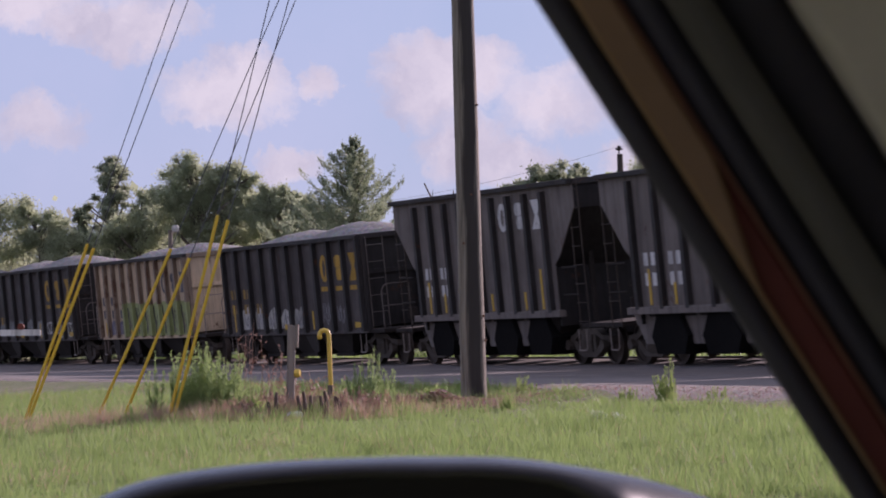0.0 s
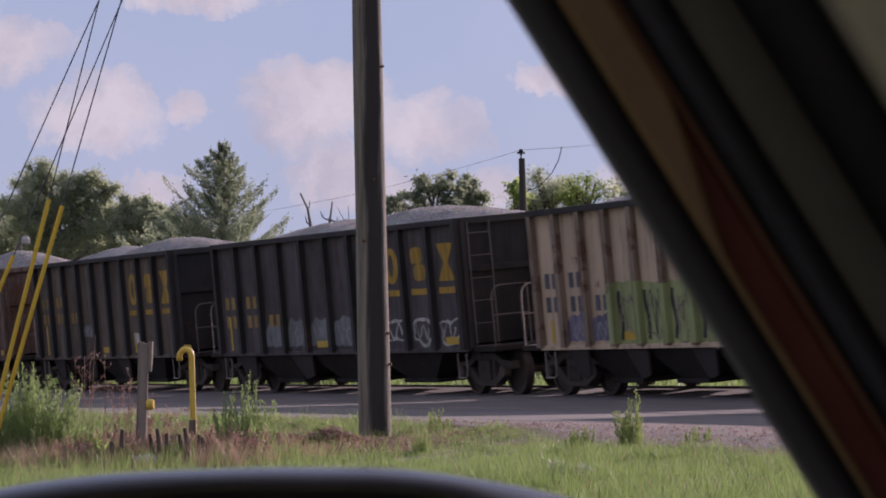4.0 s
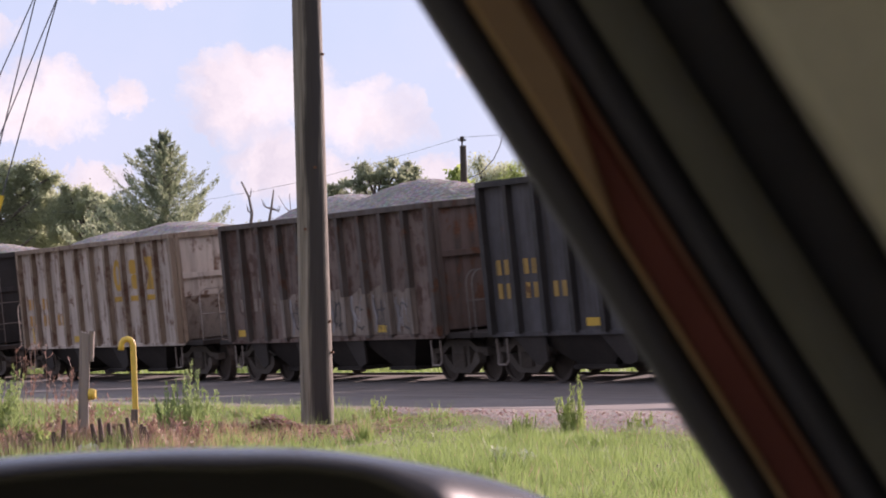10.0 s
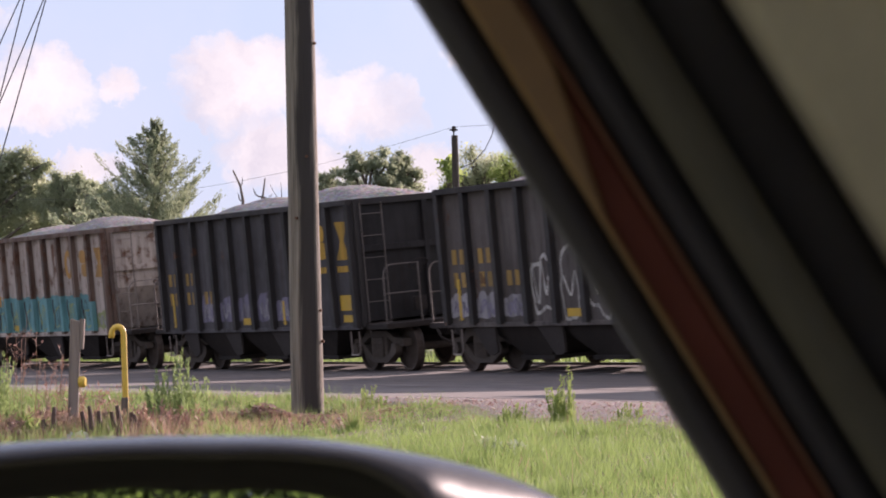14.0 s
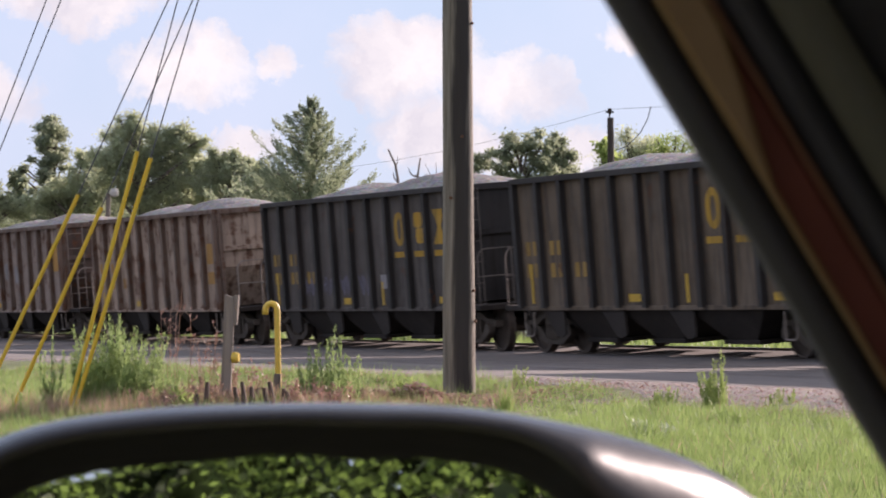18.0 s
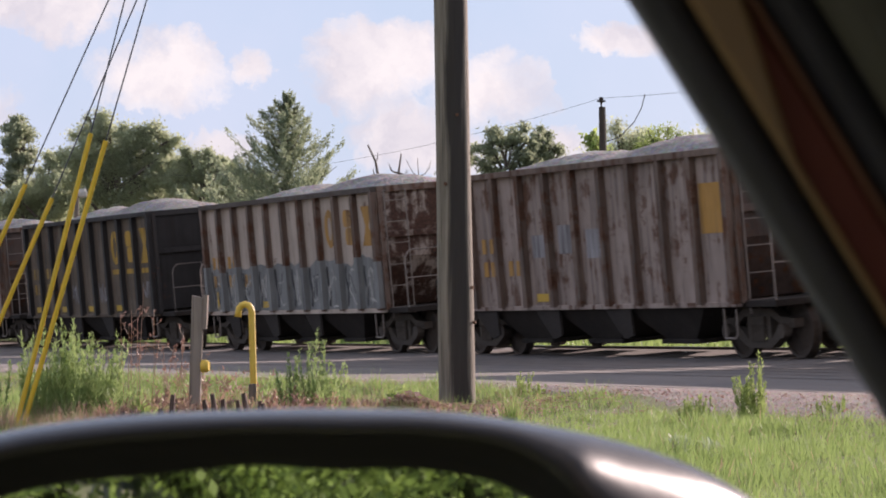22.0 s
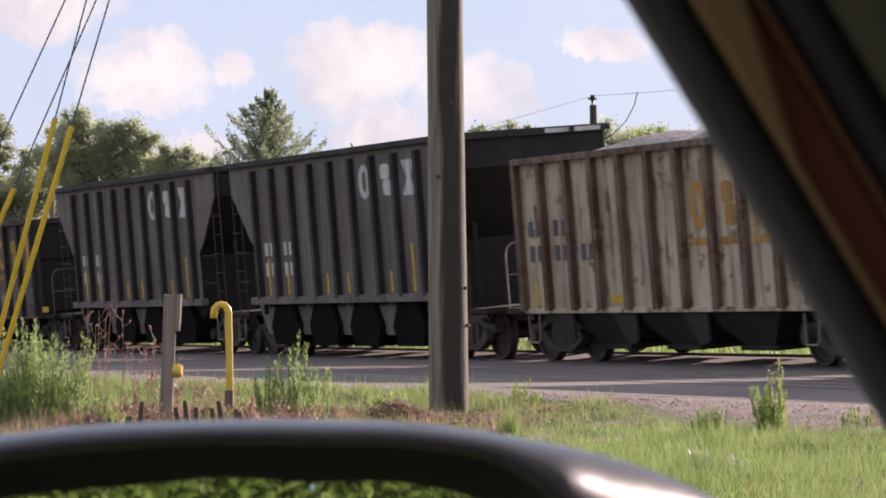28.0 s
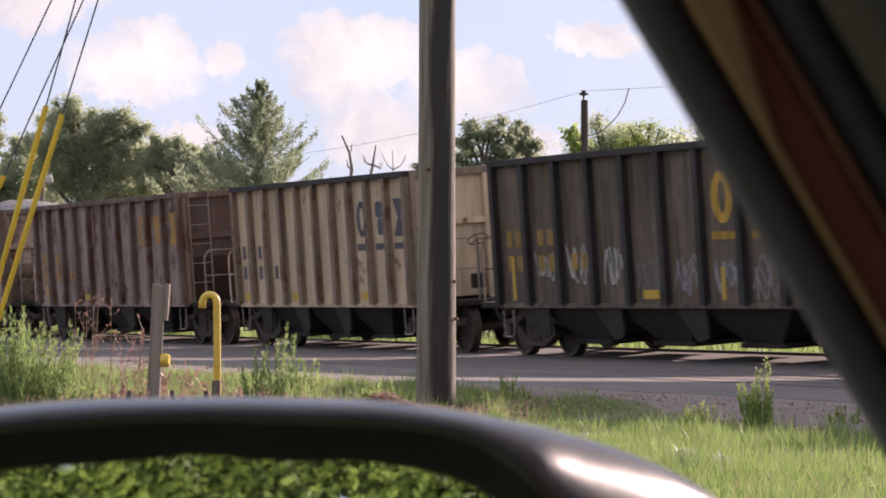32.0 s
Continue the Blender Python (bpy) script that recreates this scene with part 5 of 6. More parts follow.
def build_trees():
    # the round oak and the wood joined to it: x, z and radius of each bough's foliage
    def boughs(y, rows, seed):
        return tufted([((x, y + 0.35 * math.sin(k * 2.1), z), (r * 1.05, r * 0.9, r)) for k, (x, z, r) in enumerate(rows)], seed, 13)
    tree("oak_tree", "broad rounded green oak behind the railway", -14.2, 112, 8.6, boughs(112, ((-15.13, 8.37, 0.69), (-14.67, 8.57, 0.60), (-13.86, 8.25, 0.67), (-13.06, 8.39, 0.64), (-12.46, 8.00, 0.56), (-15.39, 7.57, 0.73), (-14.25, 7.51, 0.93), (-12.98, 7.33, 0.86), (-12.24, 7.27, 0.53), (-15.04, 6.51, 1.00), (-13.57, 6.32, 1.06), (-12.50, 6.20, 0.80)), 1), 72000, 0.046, M_OAK, 1, 0.3, hollow=0.2)
    tree("oak_tree", "dense green tree beside the round oak", -17.0, 114, 7.0, boughs(114, ((-16.34, 7.67, 0.51), (-16.74, 7.39, 0.57), (-16.13, 7.06, 0.68), (-16.94, 6.71, 0.68), (-17.61, 6.37, 0.61), (-16.25, 6.18, 0.81), (-18.29, 6.15, 0.61), (-17.19, 5.76, 0.81)), 2), 33000, 0.046, M_OAK, 2, hollow=0.2)
    tree("oak_tree", "lower green tree between oak and cypress", -10.8, 111, 7.4, boughs(111, ((-11.42, 7.59, 0.45), (-10.69, 7.56, 0.45), (-10.09, 7.31, 0.42), (-11.14, 6.96, 0.66), (-10.28, 6.71, 0.66), (-9.62, 6.59, 0.53), (-11.60, 6.43, 0.72), (-10.53, 5.98, 0.79), (-9.74, 5.93, 0.66)), 3), 46000, 0.045, M_OAK, 3, hollow=0.2)
    tree("oak_tree", "green tree closing the gap beside the oak", -12.1, 115, 7.2, boughs(115, ((-12.3, 7.25, 0.5), (-11.6, 7.0, 0.6), (-12.6, 6.6, 0.7), (-11.9, 6.0, 0.9), (-11.0, 6.1, 0.8)), 5), 22000, 0.048, M_OAK, 5, hollow=0.2)
    tree("oak_tree", "green tree standing before the cypress", -9.3, 108, 6.8, boughs(108, ((-9.5, 6.75, 0.5), (-8.8, 6.5, 0.6), (-9.9, 6.2, 0.6), (-8.9, 5.7, 0.8), (-8.0, 5.6, 0.7)), 6), 22000, 0.048, M_OAK, 55, hollow=0.2)
    tree("oak_tree", "light green tree with an uneven top", -20.4, 111, 6.9, boughs(111, ((-20.96, 7.12, 0.53), (-20.22, 6.60, 0.53), (-19.55, 6.14, 0.50), (-18.94, 5.69, 0.46), (-20.75, 6.20, 0.79), (-19.80, 5.41, 0.79), (-18.48, 5.69, 0.53)), 4), 28000, 0.046, M_OAK, 4, hollow=0.2)
    tree("oak_tree", "spreading green tree at the wood's end", -23.6, 112, 8.1, lumps_in(-23.6, 112, 5.6, 4.2, 4.6, 26, 6), 34000, 0.052, M_OAK, 6)
    tree("oak_tree", "dark green tree in the shade of the wood", -18.2, 122, 6.6, lumps_in(-18.2, 122, 4.9, 4.0, 3.6, 22, 16), 20000, 0.06, M_PINE, 16)
    tree("oak_tree", "green tree far along the wood", -28.5, 116, 8.2, lumps_in(-28.5, 116, 5.6, 5.2, 4.8, 26, 7), 26000, 0.06, M_OAK, 7)
    tree("pine_tree", "open-crowned pine rising over the wood", -18.8, 120, 9.8, pine_lumps(-18.8, 120, 6.5, 9.6, 2.5, 17, 8), 15000, 0.045, M_PINE, 8, 0.14, 1.7, hollow=0.1)
    tree("pine_tree", "thin young pine top over the wood", -21.85, 130, 8.1, pine_lumps(-21.85, 130, 6.0, 7.9, 0.7, 9, 9), 900, 0.11, M_PINE, 9, 0.08, 1.6)
    # the tall cypress
    cypress(-7.2, 100, 2.2, 9.0, 7.8, 10)
    # trees on the other side of the gap
    tree("pine_tree", "flat-topped pine with clumped needles", -0.2, 100, 8.0, tufted([((-1.5, 100, 6.9), (0.5, 0.6, 0.35)), ((-0.9, 100, 7.15), (0.6, 0.7, 0.4)), ((-0.35, 100, 7.5), (0.65, 0.7, 0.4)),
         ((0.15, 100, 7.65), (0.45, 0.6, 0.38)), ((0.3, 100, 7.1), (0.6, 0.7, 0.45)), ((-0.6, 100, 6.6), (0.8, 0.7, 0.45)), ((0.5, 100, 6.5), (0.7, 0.7, 0.5)), ((-1.9, 100, 6.5), (0.4, 0.5, 0.3))], 11, 9), 9000, 0.045, M_PINE, 11, 0.16, 1.7, hollow=0.1)
    tree("pine_tree", "round-headed pine beside a like one", 1.05, 101, 7.95, tufted([((0.95, 101, 7.65), (0.42, 0.5, 0.36)), ((1.35, 101, 7.25), (0.45, 0.5, 0.36)), ((0.75, 101, 7.1), (0.5, 0.5, 0.36)), ((1.2, 101, 6.7), (0.6, 0.6, 0.45))], 12, 8), 5000, 0.045, M_PINE, 12, 0.14, 1.7, hollow=0.1)
    tree("oak_tree", "green tree behind the far utility pole", 3.2, 90, 7.6, lumps_in(3.15, 90, 5.8, 2.0, 2.4, 16, 13, size=(0.35, 0.6)), 20000, 0.036, M_OAK, 13)
    tree("young_tree", "bright yellow-green young tree", 4.25, 89, 7.5, lumps_in(4.2, 89, 6.0, 1.3, 2.1, 14, 14, size=(0.22, 0.42)), 9000, 0.034, M_LIME, 14, 0.1)
    tree("young_tree", "thin bright green tree in front of the pole", 2.15, 88, 6.9, lumps_in(2.15, 88, 5.9, 0.8, 1.6, 7, 15, size=(0.2, 0.36)), 900, 0.10, M_LIME, 15, 0.07)
    tree("oak_tree", "broad green tree past the pole", 7.4, 92, 7.9, lumps_in(7.4, 92, 5.8, 4.4, 4.0, 24, 17), 16000, 0.07, M_OAK, 17)
    tree("oak_tree", "broad green tree near the line's bend", 12.6, 88, 7.9, lumps_in(12.6, 88, 5.8, 4.8, 4.2, 24, 18), 12000, 0.08, M_OAK, 18)
    rows = random.Random(77)
    for i in range(11):
        x = -35 + 2.55 * i
        top = 6.4 + rows.uniform(-0.4, 0.4)
        tree("oak_tree", "green tree in the back row of the wood", x, 124 + rows.uniform(-2, 2), top, lumps_in(x, 124, top - 2.4, 3.6, 4.4, 30, 80 + i), 22000, 0.062, M_OAK, 80 + i)
    # an unbroken bank of scrub under the trees
    lumps = []
    rng = random.Random(21)
    for i in range(120):
        x = -48 + 74 * i / 119
        hgt = 1.5 + 0.7 * rng.random()
        lumps.append(((x, 104 + rng.uniform(-3, 3) - 0.1 * x, 0.8 + hgt * 0.45), (1.1, 1.0, hgt * 0.6)))
    scrub = new("scrub", leaf_cloud("scrub", lumps, 26000, 0.16, M_OAK, 21, hollow=0.5))
    tagged(scrub, "dense low green scrub under the trees", "scrub", kind="stuff")
    # far wood that closes the view all round
    lumps = []
    for i in range(420):
        a = 2 * math.pi * i / 420
        r = 190 + rng.uniform(-18, 18)
        if math.cos(a) > 0.93 and -0.12 < math.sin(a) < 0.30:
            hgt = 4.5 + 1.5 * rng.random()
        else:
            hgt = 7.0 + 3.5 * rng.random()
        lumps.append(((r * math.sin(a), r * math.cos(a), hgt * 0.45), (3.0, 3.0, hgt * 0.6)))
    far = new("far_woods", leaf_cloud("far_woods", lumps, 34000, 0.5, M_PINE, 22, hollow=0.5))
    tagged(far, "distant dark green woods", "woods", kind="stuff")
    # hedge behind the parked vehicle, over inner growth coloured dark for its shade
    lumps = []
    for i in range(420):
        lumps.append(((-6.5 + rng.uniform(-0.5, 0.7) - 0.25 * rng.random(), rng.uniform(-16, 3.0), 0.05 + 2.9 * rng.random()), (0.36, 0.36, 0.34)))
    hedge = new("hedge", leaf_cloud("hedge", lumps, 190000, 0.019, M_HEDGE, 23, hollow=0.3))
    tagged(hedge, "tall leafy green hedge behind the vehicle", "hedge", kind="stuff")
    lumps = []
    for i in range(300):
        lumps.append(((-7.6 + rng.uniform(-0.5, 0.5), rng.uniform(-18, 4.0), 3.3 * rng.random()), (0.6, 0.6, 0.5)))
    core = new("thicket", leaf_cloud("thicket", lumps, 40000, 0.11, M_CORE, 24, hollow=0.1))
    tagged(core, "undergrowth coloured dark to stand in for shade inside the hedge", "thicket", kind="stuff")
    # dead snags: kinked boles with forked, broken limbs
    kinks = ((-4.14, 95, 7.05, 0.10, ((0.10, 0), (0.02, 0.4), (0.10, 0.62), (0.00, 0.75), (0.06, 0.84), (-0.03, 0.92), (-0.26, 1.0)),
              ((3, 0.32, -0.5), (3, 0.30, 0.10), (3, -0.34, -0.16), (5, 0.07, 0.07), (4, -0.14, 0.06))),
             (-3.55, 95, 6.78, 0.085, ((-0.2, 0), (-0.14, 0.5), (-0.08, 0.75), (0.08, 0.9), (0.16, 1.0)), ((3, -0.26, 0.10), (3, 0.24, -0.12), (2, 0.3, 0.2))),
             (-2.95, 96, 6.70, 0.035, ((0, 0), (0.05, 0.5), (-0.04, 0.75), (0.06, 0.9), (0.02, 1.0)), ((1, 0.5, 0.9), (2, -0.5, 0.7), (2, 0.45, 0.5), (3, -0.3, 0.35), (3, 0.35, 0.3), (1, -0.35, 0.9))))
    for x, y, top, r, bole, limbs in kinks:
        bm = bmesh.new()
        z0 = land(x, y)
        h = top - z0
        pts = [Vector((dx, 0, h * f - (0.1 if f == 0 else 0))) for dx, f in bole]
        tube(bm, pts, [r * (1 - 0.75 * k / (len(pts) - 1)) for k in range(len(pts))], 7)
        for k, dx, dz in limbs:
            p = pts[k]
            q = p + Vector((dx * 0.55, 0.04, dz * 0.35))
            e = p + Vector((dx, 0.08, dz))
            tube(bm, [p, q, e], [r * 0.38 + 0.006, r * 0.25 + 0.005, 0.006], 5)
            for m in (0.35, 0.65, 0.9):
                s = q.lerp(e, m)
                tube(bm, [s, s + Vector((dx * 0.2 - 0.12 * dz, 0, 0.13 + 0.1 * m))], [0.009, 0.004], 4)
        ob = part("dead_tree", bm, M_SNAG)
        ob.location = (x, y, z0)
        tagged(ob, "bare grey dead tree trunk with broken branches", "dead tree", "dead trees")


def blades(name, spots, mat, seed, lean=0.8):
    """Grass: each spot is x, y, height, width; one tapering blade each, leaning over."""
    rng = np.random.default_rng(seed)
    n = len(spots)
    a, b = rng.uniform(0, 2 * math.pi, n), rng.uniform(0, 2 * math.pi, n)
    l = rng.uniform(0.1, 1.0, n) * lean
    s = np.array([(x, y, land(x, y) - 0.02, h, w) for x, y, h, w in spots])
    base = s[:, :3]
    d = np.stack([np.cos(a) * s[:, 4], np.sin(a) * s[:, 4], np.zeros(n)], axis=1) * 1.25
    tip = base + np.stack([np.cos(b) * l * s[:, 3], np.sin(b) * l * s[:, 3], s[:, 3]], axis=1)
    v = np.stack([base - d, base + d, tip], axis=1).reshape(-1, 3)
    me = bpy.data.meshes.new(name)
    me.from_pydata(v.tolist(), [], np.arange(n * 3).reshape(-1, 3).tolist())
    me.materials.append(mat)
    return me


def build_grass():
    rng = random.Random(41)
    green, dry = [], []
    for _ in range(520000):
        y = 10 + 37 * rng.random()
        x = rng.uniform(-0.19 * (y + 11.8) - 0.2, 0.145 * (y + 9) + 0.6)
        e = verge(x, y)
        if e < shoulder(x, y) - 0.05 + 0.5 * noise.noise((x * 1.1, y * 0.45, 0)) + 0.2 * rng.random():
            continue
        patch = noise.noise((x * 0.55, y * 0.35, 7.0))
        tuft = noise.noise((x * 2.6, y * 1.5, 3.0))
        parch = noise.noise((x * 1.3, y * 0.8, 11.0))
        west = 1 / (1 + math.exp((x + 1.6) * 2.2))
        near_post = west * math.exp(-((y - 30.6) / 2.0) ** 2)
        bare = math.exp(-((x + 1.25) / 1.25) ** 4 - ((y - 31.9) / 1.1) ** 2)
        low = math.exp(-((x + 0.9) / 2.0) ** 4 - ((y - 28.5) / 3.6) ** 4)
        if rng.random() < bare * 0.85 or (tuft < -0.3 and rng.random() < 0.4):
            continue
        front = math.exp(-((x + 3.1) / 1.15) ** 4 - ((y - 29.8) / 1.7) ** 4)
        if rng.random() < 0.55 * front:
            continue
        h = 0.04 + 0.07 * rng.random() + 0.12 * max(0, patch) + 0.16 * max(0, tuft) + (0.12 if rng.random() < 0.05 else 0)
        if rng.random() < 0.03 + (0.10 + 0.4 * west) * max(0, parch) + 0.35 * near_post + 0.4 * bare + 0.3 * front + 0.04 * low:
            dry.append((x, y, h * (0.9 + 1.2 * near_post * rng.random() ** 2) * (1 - 0.65 * low) * (1 - 0.45 * front), 0.0036))
        else:
            green.append((x, y, h * (1 - 0.4 * low) * (1 - 0.6 * front), 0.0038))
    for _ in range(9000):      # green blades among the dry stand
        x, y = rng.gauss(-3.2, 1.1), rng.gauss(30.6, 1.4)
        if verge(x, y) > 1.2:
            green.append((x, y, rng.uniform(0.08, 0.30), 0.0036))
    for _ in range(15000):     # stand of tall dry grass round the posts
        x, y = rng.gauss(-3.5, 1.1), rng.gauss(30.9, 0.9)
        if verge(x, y) > 1.2:
            dry.append((x, y, rng.uniform(0.08, 0.34) * (0.6 + 0.6 * max(0, noise.noise((x * 1.7, y * 1.2, 5)))), 0.0032))
    for _ in range(130):       # tufts of tall grass, dry and green, round the posts
        cx, cy = rng.gauss(-3.6, 1.25), rng.gauss(30.4, 1.0)
        if verge(cx, cy) < 1.1:
            continue
        kind = dry if rng.random() < 0.75 else green
        hh, wd = rng.uniform(0.14, 0.42), rng.uniform(0.04, 0.10)
        for _ in range(120):
            kind.append((rng.gauss(cx, wd), rng.gauss(cy, wd), hh * rng.uniform(0.35, 1.0), 0.0034))
    for _ in range(9000):     # strip beyond the rails
        s, q = rng.uniform(-30, 60), rng.uniform(4.6, 9.0)
        c = TRACK_A + TRACK_D * s - TRACK_N * q
        green.append((c.x, c.y, 0.25 + 0.25 * rng.random(), 0.025))
    g = new("grass", blades("grass", green, M_GRASS, 1))
    tagged(g, "sunlit green roadside grass", "grass", kind="stuff")
    d = new("dry_grass", blades("dry_grass", dry, M_DRY, 2))
    tagged(d, "dry reddish-brown grass stalks round the posts", "dry grass", kind="stuff")
    # dead leaves and chips strewn round the pole and along the gravel
    v, f = [], []
    for k in range(16000):
        if k % 3:
            x, y = rng.gauss(-1.5, 0.75), rng.gauss(31.95, 0.65)
        else:
            s, q = rng.uniform(-14, 12), rng.uniform(0.3, 1.9)
            c = EDGE_A + EDGE_D * s + EDGE_N * q
            x, y = c.x, c.y
        if verge(x, y) < 0.25:
            continue
        r, a = rng.uniform(0.014, 0.045) if k % 3 else rng.uniform(0.008, 0.02), rng.uniform(0, 6.28)
        heap = max(0.0, 0.35 + noise.noise((x * 2.2, y * 2.0, 4.0))) * math.exp(-((x + 1.6) / 0.75) ** 2 - ((y - 32.0) / 0.6) ** 2)
        z = land(x, y) + 0.02 + rng.random() * (0.02 + 0.34 * heap)
        i = len(v)
        v += [(x + r * math.cos(a + b), y + r * math.sin(a + b), z + rng.uniform(-0.008, 0.012)) for b in (0, 1.3, 3.14, 4.5)]
        f.append((i, i + 1, i + 2, i + 3))
    me = bpy.data.meshes.new("leaf_litter")
    me.from_pydata(v, [], f)
    me.materials.append(M_LITTER)
    l = new("leaf_litter", me)
    tagged(l, "brown dead leaves and chips round the pole's foot", "leaf litter", kind="stuff")


def spiky(label, x, y, h, w, stalks, mat, seed, fine=60):
    """Upright feathery stems, set with short rising leaves to the tip."""
    rng = np.random.default_rng(seed)
    z0 = land(x, y)
    t = new("weed_clump")
    t.location = (x, y, z0)
    tagged(t, label, "weed", "weeds on the verge")
    bm = bmesh.new()
    v = []
    for k in range(stalks):
        a, q = rng.uniform(0, 6.28), w * 0.5 * math.sqrt(rng.random())
        hh = h * rng.uniform(0.45, 1.0) * (1 - 0.3 * q / (w * 0.5))
        p0 = np.array((q * math.cos(a), q * math.sin(a), -0.03))
        p1 = p0 + np.array((rng.normal() * 0.07 * h, rng.normal() * 0.07 * h, hh))
        tube(bm, [p0, (p0 + p1) / 2, p1], [0.004, 0.003, 0.0015], 3, False)
        u = rng.random(fine) ** 0.8
        c = p0 + (p1 - p0) * u[:, None]
        d = np.stack([rng.normal(size=fine) * 0.55, rng.normal(size=fine) * 0.55, 0.9 + 0.6 * rng.random(fine)], axis=1)
        d /= np.linalg.norm(d, axis=1)[:, None]
        e = np.cross(d, rng.normal(size=(fine, 3)))
        e /= np.linalg.norm(e, axis=1)[:, None]
        s = ((0.035 + 0.05 * rng.random(fine)) * (1.15 - 0.75 * u) * (0.5 + h))[:, None]
        wd = 0.0045
        v.append(np.concatenate([c, c + d * s * 0.5 + e * wd, c + d * s, c + d * s * 0.5 - e * wd], axis=1).reshape(-1, 3))
    tagged(part("stalk", bm, mat, t), kind="stuff")
    v = np.concatenate(v)
    me = bpy.data.meshes.new("leaves")
    me.from_pydata(v.tolist(), [], np.arange(len(v)).reshape(-1, 4).tolist())
    me.materials.append(mat)
    tagged(part("leaves", me, None, t), kind="stuff")
    return t


def bush(name, label, x, y, h, w, stalks, leaves, mat, seed, size=0.035, category="weed", sparse=False):
    """A clump of upright stalks with narrow leaves."""
    rng = random.Random(seed)
    z0 = land(x, y)
    t = new(name)
    t.location = (x, y, z0)
    tagged(t, label, category, "weeds on the verge")
    bm = bmesh.new()
    tips = []
    for _ in range(stalks):
        a, q = rng.uniform(0, 2 * math.pi), w * 0.5 * math.sqrt(rng.random())
        hh = h * rng.uniform(0.6, 1.0) * (1 - 0.35 * (q / (w * 0.5)))
        b0 = Vector((q * math.cos(a) * 0.7, q * math.sin(a) * 0.7, -0.03))
        b1 = Vector((q * math.cos(a) * 1.1 + rng.uniform(-0.06, 0.06), q * math.sin(a), hh))
        tube(bm, [b0, (b0 + b1) / 2 + Vector((rng.uniform(-0.03, 0.03), 0, 0)), b1], [0.007, 0.005, 0.003] if not sparse else [0.004, 0.003, 0.002], 4, False)
        if sparse:
            for _ in range(6):      # side twigs that carry the seed heads
                p = b0.lerp(b1, rng.uniform(0.5, 0.98))
                e = p + Vector((rng.gauss(0, 0.07), rng.gauss(0, 0.05), rng.uniform(0.03, 0.16)))
                tube(bm, [p, p.lerp(e, 0.5) + Vector((0, 0, -0.01)), e], [0.002, 0.0018, 0.0015], 3, False)
                tips.append((p, e))
        else:
            tips.append((b0, b1))
    tagged(part("stalk", bm, mat if not sparse else M_DRY, t), kind="stuff")
    v, f = [], []
    for _ in range(leaves):
        b0, b1 = rng.choice(tips)
        k = rng.uniform(0.12, 1.0) if not sparse else rng.uniform(0.75, 1.0)
        p = b0.lerp(b1, k)
        d = Vector((rng.gauss(0, 1), rng.gauss(0, 1), rng.uniform(0.4, 2.2))).normalized()
        s = size * rng.uniform(0.6, 1.5)
        u = d.cross(Vector((rng.gauss(0, 1), rng.gauss(0, 1), rng.gauss(0, 1)))).normalized() * s * 0.28
        i = len(v)
        v += [tuple(p), tuple(p + d * s * 0.8 + u), tuple(p + d * s * 1.9), tuple(p + d * s * 0.8 - u)]
        f.append((i, i + 1, i + 2, i + 3))
    me = bpy.data.meshes.new("leaves")
    me.from_pydata(v, [], f)
    me.materials.append(mat)
    tagged(part("leaves", me, None, t), kind="stuff")
    return t


